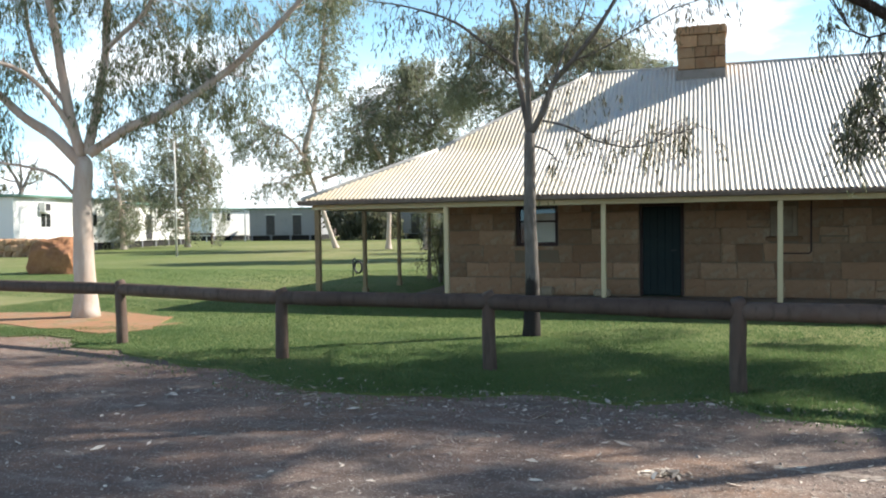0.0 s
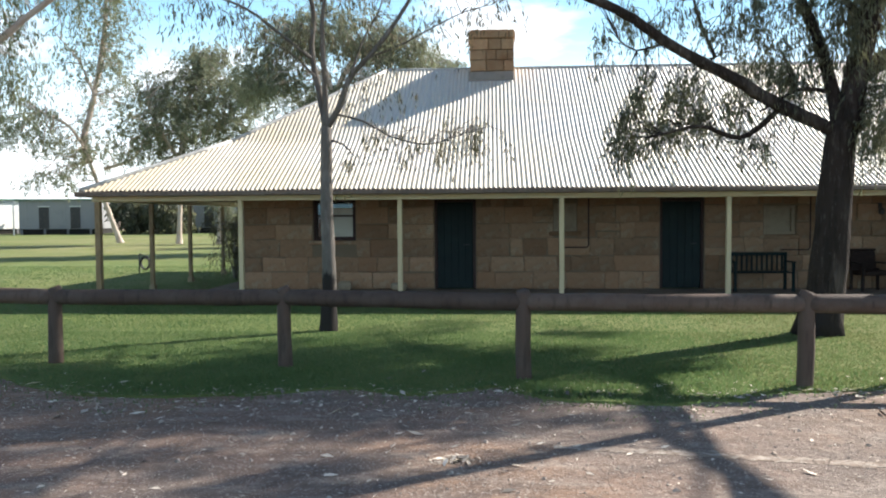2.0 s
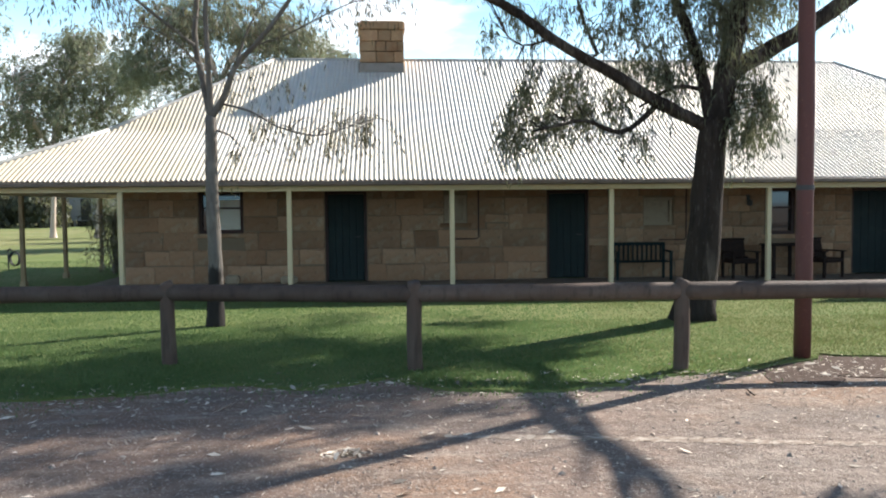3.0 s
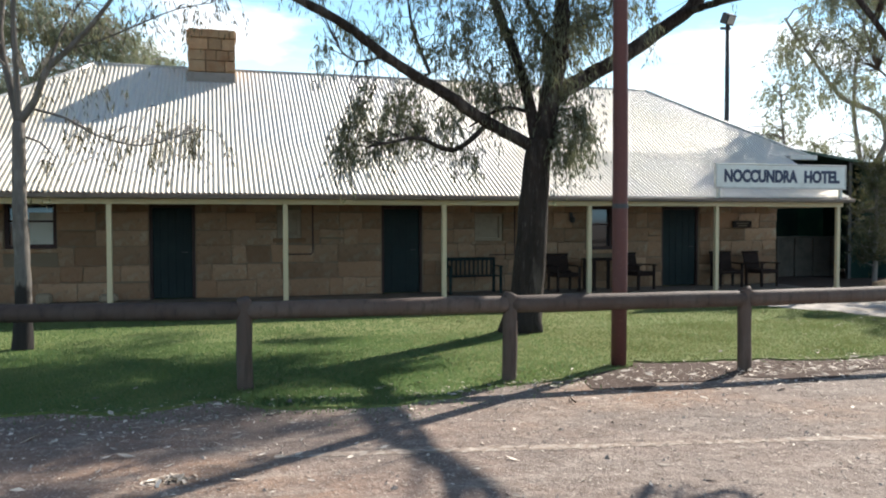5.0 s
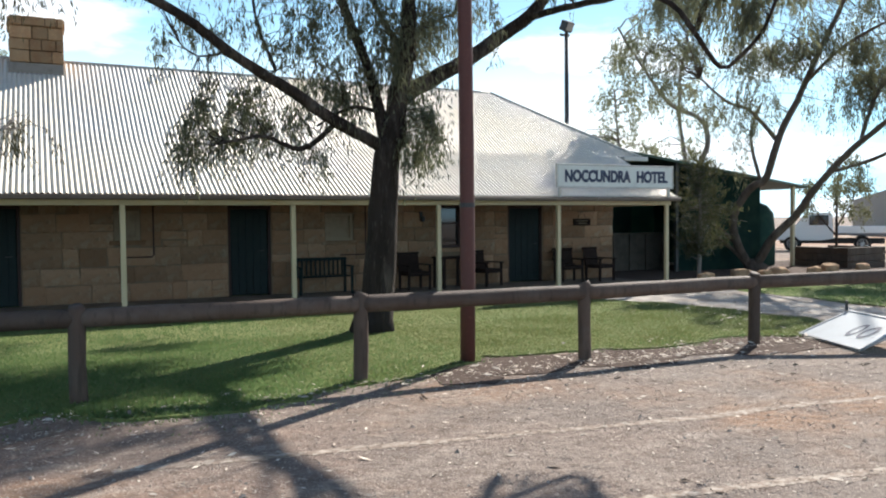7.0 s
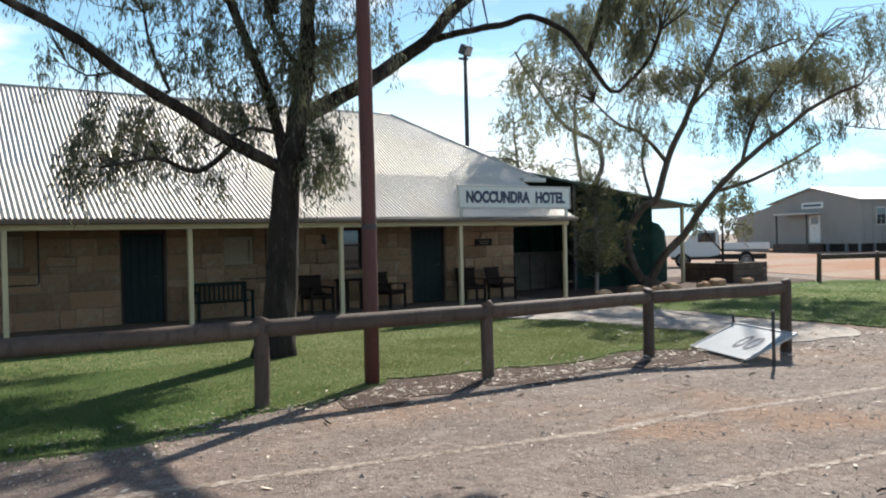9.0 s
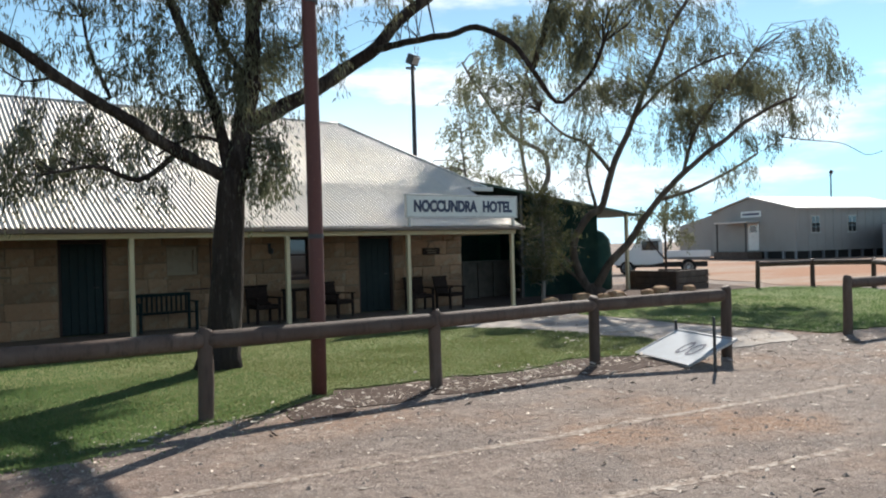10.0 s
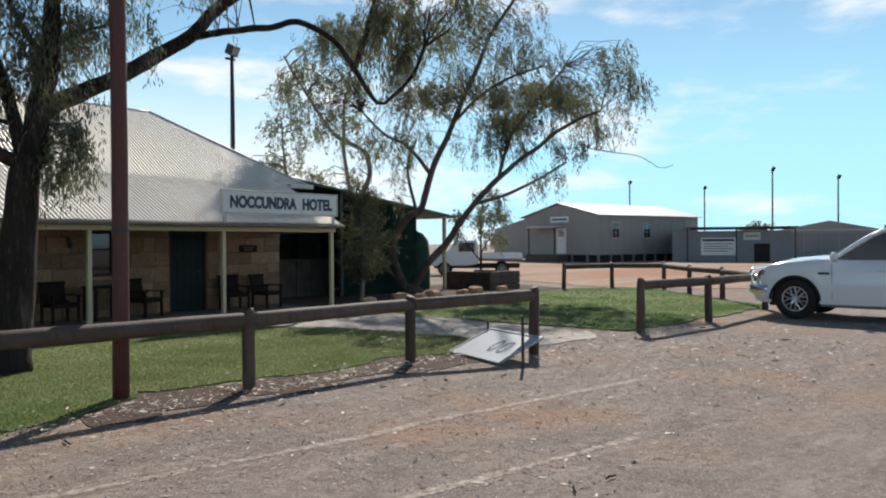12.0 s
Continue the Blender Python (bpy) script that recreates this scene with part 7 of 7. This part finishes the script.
    part("bumper", tube_mesh("bumper", smooth_line([(0.06, 0.46, 0.46), (0.16, 0.66, 0.46), (0.5, 0.76, 0.46), (W - 0.5, 0.76, 0.46), (W - 0.16, 0.66, 0.46)], 0.08), 0.13, 10), CARWHITE, c, "moulded front bumper", smooth=True)
    part("fog_lamp", boxed(0.22, 0.38, 0.83, 0.87, 0.42, 0.52, 0.02), CHROME, c)
    part("grille", boxed(0.5, W - 0.5, 0.75, 0.81, 0.62, 0.84, 0.02), BLACKPLASTIC, c)
    bar = part("bull_bar", tube_mesh("bull_bar", smooth_line([(0.03, 0.50, 0.55), (0.10, 0.74, 0.55), (0.34, 0.87, 0.55), (W - 0.34, 0.87, 0.55), (W - 0.10, 0.74, 0.55), (W - 0.03, 0.50, 0.55)], 0.06), 0.095, 10), CHROME, c, "polished alloy bull bar", smooth=True)
    part("hoop", tube_mesh("hoop", smooth_line([(0.26, 0.84, 0.55), (0.25, 0.90, 0.80), (0.36, 0.90, 0.93), (W - 0.36, 0.90, 0.93), (W - 0.25, 0.90, 0.80), (W - 0.26, 0.84, 0.55)], 0.06), 0.032, 8), CHROME, bar, smooth=True)
    part("hoop", tube_mesh("hoop", smooth_line([(0.08, 0.66, 0.58), (0.09, 0.70, 0.78), (0.25, 0.89, 0.80)], 0.06), 0.026, 8), CHROME, bar, smooth=True)
    part("sill", boxed(0.03, 0.12, -2.4, -0.45, 0.25, 0.33, 0.02), TRIMGREY, c)
    part("side_vent", boxed(-0.03, 0.0, -0.62, -0.42, 0.86, 0.90, 0.008), DARKSTEEL, c)
    part("door_line", boxed(-0.016, -0.006, -0.664, -0.658, 0.42, 1.06), DARKSTEEL, c)
    part("door_handle", boxed(-0.045, -0.01, -1.62, -1.42, 0.93, 0.965, 0.01), CARWHITE, c)
    for a in (0, 1):
        arch = tube_mesh("wheel_arch", [(-0.012, (-2.85 * a) + 0.45 * math.cos(t), 0.365 + 0.45 * math.sin(t)) for t in [math.pi * i / 16 for i in range(17)]], 0.022, 6)
        part("wheel_arch", arch, BLACKPLASTIC, c, smooth=True)
    return c


car()


def ute():
    u = thing("white_ute", pose(33.0, 25.8, 0, 0, 0, 127), "white utility truck with a drop-side tray", "ute")
    # local x runs forward
    cab = bmesh.new()
    prof = [(0.1, 0.5), (2.05, 0.5), (2.1, 0.95), (1.95, 1.1), (1.15, 1.2), (0.75, 1.78), (-0.35, 1.8), (-0.42, 0.6)]
    a = [cab.verts.new((x, -0.85, z)) for x, z in prof]
    b = [cab.verts.new((x, 0.85, z)) for x, z in prof]
    cab.faces.new(a), cab.faces.new(b[::-1])
    for i in range(len(prof)):
        j = (i + 1) % len(prof)
        cab.faces.new((a[i], a[j], b[j], b[i]))
    bmesh.ops.bevel(cab, geom=list(cab.edges), offset=0.05, segments=2, affect="EDGES")
    part("cab", cab, CARWHITE, u)
    for y in (-0.87, 0.87):
        part("side_window", boxed(-0.2, 0.62, y - 0.01, y + 0.01, 1.22, 1.68), GLASS, u)
    part("windscreen", boxed(-0.02, 0.0, -0.7, 0.7, -0.3, 0.3), GLASS, u).matrix_local = pose(1.0, 0, 1.5, 0, -35, 0)
    part("tray", boxed(-2.6, -0.5, -0.95, 0.95, 0.75, 0.85, 0.02), TRIMGREY, u)
    for y in (-0.95, 0.92):
        part("drop_side", boxed(-2.6, -0.5, y, y + 0.03, 0.85, 1.15, 0.01), CARWHITE, u)
    part("tailboard", boxed(-2.63, -2.6, -0.95, 0.95, 0.85, 1.15), CARWHITE, u)
    part("headboard", boxed(-0.5, -0.45, -0.9, 0.9, 0.85, 1.6), CARWHITE, u)
    for x in (1.35, -1.6):
        for y in (-0.75, 0.75):
            w = wheel(u, (x, y, 0.36), 0.36, 0.22)
            w.rotation_euler = (0, 0, math.pi / 2 if y < 0 else -math.pi / 2)
    part("chassis", boxed(-2.5, 1.9, -0.5, 0.5, 0.36, 0.6), BLACKPLASTIC, u)


ute()


# ---- grey sheds across the dirt yard ----
def gable_shed():
    s = thing("grey_shed", pose(59.4, 33.0, 0, 0, 0, math.degrees(math.atan2(-3.0, 13.4))), "grey metal-clad building on stumps with a pale gable roof", "shed")
    L, Wd, E, RZ, F = 13.7, 9.0, 3.95, 5.05, 0.62
    w = bmesh.new()
    prof = [(0, F), (Wd, F), (Wd, E), (Wd / 2, RZ), (0, E)]
    a = [w.verts.new((0, y, z)) for y, z in prof]
    b = [w.verts.new((L, y, z)) for y, z in prof]
    w.faces.new(a), w.faces.new(b[::-1])
    for i in range(5):
        w.faces.new((a[i], a[(i + 1) % 5], b[(i + 1) % 5], b[i]))
    part("wall", w, SHEDGREY, s)
    r = bmesh.new()
    for y0, z0, y1, z1 in ((-0.35, E - 0.02, Wd / 2, RZ + 0.06), (Wd / 2, RZ + 0.06, Wd + 0.35, E - 0.02)):
        v = [r.verts.new((x, y, z + d)) for d in (0, 0.06) for x, y, z in ((-0.3, y0, z0), (L + 0.3, y0, z0), (L + 0.3, y1, z1), (-0.3, y1, z1))]
        for q in ((0, 1, 2, 3), (4, 5, 6, 7), (0, 1, 5, 4), (1, 2, 6, 5), (2, 3, 7, 6), (3, 0, 4, 7)):
            r.faces.new([v[i] for i in q])
    part("roof", r, SHEDROOF, s, "pale corrugated gable roof")
    lean = bmesh.new()
    prof = [(Wd + 0.01, 0.2), (13.6, 0.2), (13.6, 3.0), (Wd + 0.01, E - 0.02)]
    a = [lean.verts.new((0.3, y, z)) for y, z in prof]
    b = [lean.verts.new((L, y, z)) for y, z in prof]
    lean.faces.new(a), lean.faces.new(b[::-1])
    for i in range(4):
        lean.faces.new((a[i], a[(i + 1) % 4], b[(i + 1) % 4], b[i]))
    part("lean_to", lean, SHEDGREY, s)
    # Dark block stands for the shade below the shed floor.
    part("base", boxed(0.2, L - 0.2, 0.2, Wd - 0.2, 0.0, F), DARKSHADE, s)
    for i in range(10):
        part("stump", boxed(i * 1.49, i * 1.49 + 0.12, 0.0, 0.18, -0.02, F), TRIMGREY, s)
    for i in range(5):
        part("stump", boxed(0.0, 0.18, 1.2 + i * 1.8, 1.4 + i * 1.8, -0.02, F), TRIMGREY, s)
    for i in range(15):
        part("cover_strip", boxed(0.4 + i * 0.93, 0.44 + i * 0.93, -0.02, 0.0, F, E - 0.05), SHEDGREY, s)
    for x in (1.6, 5.7):
        win = part("window", boxed(x, x + 1.0, -0.05, -0.021, 2.0, 3.4, 0.01), FLASH, s, "dark sliding window")
        part("pane", boxed(x + 0.08, x + 0.48, -0.06, -0.051, 2.08, 3.32), GLASS, win)
        part("pane", boxed(x + 0.54, x + 0.94, -0.06, -0.051, 2.08, 3.32), GLASS, win)
    d = part("door", boxed(-0.06, 0.0, 3.7, 4.8, F + 0.1, 2.9), SIGNWHITE, s, "white door with a dark pane")
    part("pane", boxed(-0.07, -0.061, 3.9, 4.6, 2.2, 2.75), GLASS, d)
    part("awning", boxed(-1.5, 0.0, 3.6, 7.2, 3.0, 3.1, 0.01), SHEDROOF, s, "pale flat awning")
    for y in (3.8, 7.0):
        part("awning_post", boxed(-1.4, -1.3, y - 0.05, y + 0.05, 0.0, 3.0), DARKSTEEL, s)
    part("landing", boxed(-1.6, -0.01, 3.4, 7.2, 0.0, F, 0.02), TIMBER, s)
    sg = part("sign_board", boxed(-0.05, 0.0, 3.4, 5.6, 3.45, 3.95, 0.01), SIGNWHITE, s, "white sign with blue writing")
    part("writing", boxed(-0.06, -0.051, 3.6, 5.4, 3.62, 3.78), SIGNBLUE, sg)


gable_shed()


def annex():
    s = thing("annex_shed", pose(64.0, 28.6, 0, 0, 0, math.degrees(math.atan2(-8.7, 3.0))), "low blue-grey shed with a dark flat roof and signs", "shed")
    part("wall", boxed(0, 9.2, 0, 7, 0, 2.55), SHEDBLUE, s)
    for i in range(13):
        part("rib", boxed(0.3 + i * 0.7, 0.34 + i * 0.7, -0.02, 0.0, 0, 2.5), SHEDBLUE, s)
    part("roof", boxed(1.0, 9.7, -0.7, 7.3, 2.75, 2.88, 0.02), DARKSTEEL, s, "dark flat roof")
    for x in (1.2, 5.0, 9.4):
        part("roof_post", boxed(x, x + 0.12, -0.55, -0.43, 0, 2.75), DARKSTEEL, s)
    # Flat dark panel in place of a shaded doorway.
    part("opening", boxed(6.4, 7.6, -0.03, -0.021, 0.0, 1.5), DARKSHADE, s, "doorway panel painted dark for the shade inside")
    a = part("sign_board", boxed(2.3, 5.0, -0.08, -0.03, 0.55, 2.0, 0.01), SIGNWHITE, s, "large white notice board")
    part("writing", boxed(2.4, 4.9, -0.09, -0.081, 1.7, 1.9), SIGNBLUE, a)
    for i in range(4):
        part("writing", boxed(2.5, 4.8 - (i % 2) * 0.4, -0.09, -0.081, 1.45 - i * 0.2, 1.53 - i * 0.2), TRIMGREY, a)
    b = part("sign_board", boxed(5.6, 6.9, -0.08, -0.03, 1.8, 2.4, 0.01), FLASH, s, "small pale sign")
    part("writing", boxed(5.75, 6.75, -0.09, -0.081, 2.05, 2.18), TRIMGREY, b)


annex()


def back_shed(at, turn, L, Wd, h, label):
    s = thing("far_shed", pose(*at, 0, 0, turn), label, "shed")
    w = bmesh.new()
    prof = [(0, 0), (L, 0), (L, h), (L / 2, h + 0.9), (0, h)]
    a = [w.verts.new((x, 0, z)) for x, z in prof]
    b = [w.verts.new((x, Wd, z)) for x, z in prof]
    w.faces.new(a), w.faces.new(b[::-1])
    for i in range(5):
        w.faces.new((a[i], a[(i + 1) % 5], b[(i + 1) % 5], b[i]))
    part("wall", w, SHEDGREY, s)
    for i in range(5):
        part("door_panel", boxed(0.6 + i * L / 5.5, 0.6 + (i + 0.9) * L / 5.5, -0.05, -0.01, 0.1, h - 0.4), SHEDBLUE, s)
    part("roof_edge", boxed(-0.2, L + 0.2, -0.2, Wd, h - 0.12, h - 0.02), FLASH, s)


back_shed((87.5, 27.0, 0), -74, 9, 8, 2.9, "grey gabled shed at the back of the yard")
back_shed((92.0, 16.0, 0), -76, 7, 8, 2.8, "small grey shed with roller doors")

for k, (az, d, r) in enumerate(((71.2, 110, 1.3), (70.6, 118, 1.0), (61.0, 130, 1.8), (60.2, 120, 1.2), (-14, 120, 3), (-38, 120, 3.5), (-48, 130, 4), (20, 130, 3), (-24.6, 87, 1.6), (-22.4, 84, 1.4), (-13.2, 88, 1.8), (-10.6, 90, 1.6))):
    a = radians(az)
    x, y = math.sin(a) * d, math.cos(a) * d
    t = start_tree("far_tree", "small dark tree far behind the buildings", "grey", (x, y))
    limb(t, [(x, y, -0.1), (x + 0.1, y, r), (x, y, 1.2 + r)], 0.16, 0.08, "trunk")
    clump(t, (x, y, 1.6 + r), r, r * 0.62, 46)
    clump(t, (x + r * 0.8, y - r * 0.6, 1.3 + r * 0.8), r * 0.6, r * 0.4, 20)
    finish_tree(t, LEAF, 0.42)

sap = start_tree("gum_tree", "thin young gum tree behind the timber planter", "dark", (27.0, 20.6))
limb(sap, [(27.0, 20.6, -0.05), (27.05, 20.6, 1.4), (26.9, 20.5, 2.6), (27.1, 20.5, 3.7)], 0.06, 0.02, "trunk")
limb(sap, [(27.05, 20.6, 1.2), (27.5, 20.4, 2.0), (27.8, 20.2, 2.9)], 0.035, 0.015)
limb(sap, [(27.0, 20.6, 0.9), (26.4, 20.9, 1.7), (25.9, 21.0, 2.5)], 0.035, 0.015)
for c in ((27.1, 20.5, 3.6), (27.8, 20.2, 2.9), (25.9, 21.0, 2.5), (26.9, 20.5, 2.7), (27.4, 20.4, 1.9)):
    clump(sap, c, 0.5, 0.4, 5)
finish_tree(sap, LEAF)

pine = start_tree("cypress_shrub", "feathery upright green shrub at the verandah's end", "grey", (15.9, 16.3))
limb(pine, [(15.9, 16.3, -0.05), (15.92, 16.3, 1.2), (15.95, 16.32, 2.9)], 0.07, 0.02, "trunk")
for i in range(13):
    z = 0.55 + i * 0.2
    r = 0.58 * math.sin(math.pi * min(1.0, (i + 3) / 17)) + 0.05
    clump(pine, (15.92 + 0.16 * math.sin(i * 2.4), 16.3 + 0.16 * math.cos(i * 2.4), z), r * (0.7 + 0.5 * ((i * 7) % 5) / 4), 0.26, 17)
finish_tree(pine, PALMLEAF, 0.10, 13, 5, -0.45)


# ---- stones, bark and dead leaves on the ground ----
def scatter(name, n, region, size, kind, seed, mat, label, dense=None):
    rng = np.random.default_rng(seed)
    x0, x1, y0, y1 = region
    x, y = rng.uniform(x0, x1, n), rng.uniform(y0, y1, n)
    if dense:
        cx, cy, sx, sy = dense
        x, y = rng.normal(cx, sx, n), rng.normal(cy, sy, n)
    s = size * rng.lognormal(0, 0.5, n)
    z = np.array([0.005 * noise.noise((a * 0.6, b * 0.6, 0.3)) - 0.010 if b < 7.0 else 0.02 for a, b in zip(x, y)])
    p = np.stack([x, y, z], 1)
    a = rng.uniform(0, 2 * np.pi, n)
    e = np.stack([np.cos(a), np.sin(a), rng.normal(0, 0.18, n)], 1) * s[:, None]
    f = np.stack([-np.sin(a), np.cos(a), rng.normal(0, 0.35, n)], 1) * (s * (0.28 if kind == "leaf" else 0.8))[:, None]
    up = np.array([0, 0, 1.0]) * (s * (0.16 if kind == "leaf" else 0.6))[:, None]
    if kind == "leaf":
        q = np.stack([p - e + up * 0.5, p + f + up * 1.5, p + e + up * 0.7, p - f], 1)
        q[:, :, 2] = np.maximum(q[:, :, 2], (p[:, 2] + 0.004)[:, None])
        me = tris(name, q.reshape(-1, 3), 4)
    else:
        top = p + up
        c = [p - e, p - f, p + e, p + f]
        me = tris(name, np.stack([np.stack([c[i], c[(i + 1) % 4], top], 1) for i in range(4)], 1).reshape(-1, 3), 3)
    tagged(part(name, me, mat), label, "litter" if kind == "leaf" else "gravel", kind="stuff")


scatter("gravel", 16000, (-9, 14, 2.2, 7.2), 0.006, "stone", 1, PEBBLE, "fine grey and brown gravel on the dirt")
scatter("gravel", 1500, (-9, 20, 2.5, 7.2), 0.008, "stone", 2, PEBBLE, "scattered small stones on the dirt")
scatter("leaf_litter", 5600, (-9, 18, 2.4, 7.4), 0.018, "leaf", 3, LITTER, "dry gum leaves scattered over the dirt")
scatter("leaf_litter", 2300, (3, 10, 6, 8), 0.02, "leaf", 4, LITTER, "dry pale leaves and bark under the fence", (6.6, 7.15, 2.2, 0.38))
scatter("leaf_litter", 1500, (-9, 18, 6.5, 7.5), 0.022, "leaf", 5, LITTER, "dry leaves along the lawn edge", (-1.5, 6.9, 3.0, 0.35))
scatter("leaf_litter", 2000, (9, 18, 6, 14), 0.025, "leaf", 6, LITTER, "dry leaves on the path and the gate gap", (11.3, 7.5, 1.4, 2.4))
scatter("leaf_litter", 90, (0, 1, 0, 1), 0.03, "leaf", 7, LITTER, "small heap of dry grass and leaves on the dirt", (-0.31, 5.28, 0.09, 0.06))
for i, (x, y, l, a) in enumerate(((4.63, 2.70, 0.16, 35), (5.01, 2.64, 0.12, -5), (3.1, 6.6, 0.2, 80), (8.0, 5.7, 0.2, 15))):
    st = part("fallen_bark", tube_mesh("fallen_bark", [(-l / 2, 0, 0.004), (0, 0.01, 0.008), (l / 2, 0, 0.004)], [0.006, 0.009, 0.005], 6, 0.3, i), BARK["dark"])
    st.location, st.rotation_euler = (x, y, 0.0), (0, 0, radians(a))
    tagged(st, "dark strip of fallen bark on the dirt", "bark", "fallen bark")


# ---- stones of the front wall ----
def block_mesh(l, h, seed):
    rnd = random.Random(seed)
    bm = boxed(-l / 2, l / 2, -0.03, 0.03, -h / 2, h / 2, 0.016)
    for v in bm.verts:
        v.co += Vector((rnd.uniform(-1, 1) * 0.02, rnd.uniform(-1, 1) * 0.012 if v.co.y < 0 else 0, rnd.uniform(-1, 1) * 0.018))
    me = bpy.data.meshes.new("stone_block")
    bm.to_mesh(me)
    bm.free()
    me.materials.append(SANDSTONE.m)
    return me


def lay_wall():
    rnd = random.Random(11)
    shapes = {}
    z, row = 0.05, 0
    while z < 2.5:
        h = (0.37, 0.33, 0.38, 0.32, 0.36, 0.34, 0.39)[row % 7]
        cut = [(o[0] - 0.012, o[1] + 0.012) for o in OPENINGS if o[3] + 0.01 > z + 0.05 and o[2] - 0.10 < z + h - 0.05]
        x, spans = WX0, []
        for a, b in sorted(cut):
            spans.append((x, a))
            x = b
        spans.append((x, WX1))
        for a, b in spans:
            e = a
            while b - e > 0.05:
                l = round(rnd.choice((0.3, 0.44, 0.52, 0.58, 0.66, 0.72, 0.84)) + rnd.uniform(-0.02, 0.02), 1)
                if b - e - l < 0.28:
                    l = b - e
                if l > 1.0:
                    l = l / 2
                split = rnd.random() < 0.16 and l < 0.6
                for k in range(2 if split else 1):
                    hh = h * (0.42, 0.58)[k] if split else h
                    key = (round(l, 2), round(hh, 3), rnd.randrange(3))
                    if key not in shapes:
                        shapes[key] = block_mesh(key[0] - 0.012, hh - 0.012, len(shapes))
                    s = part("stone_block", shapes[key], SANDSTONE, wall)
                    s.location = (e + l / 2, WALL_Y + 0.026 - rnd.uniform(0, 0.022), z + hh / 2 + (h * 0.42 if k else 0))
                e += l
        z += h
        row += 1


lay_wall()
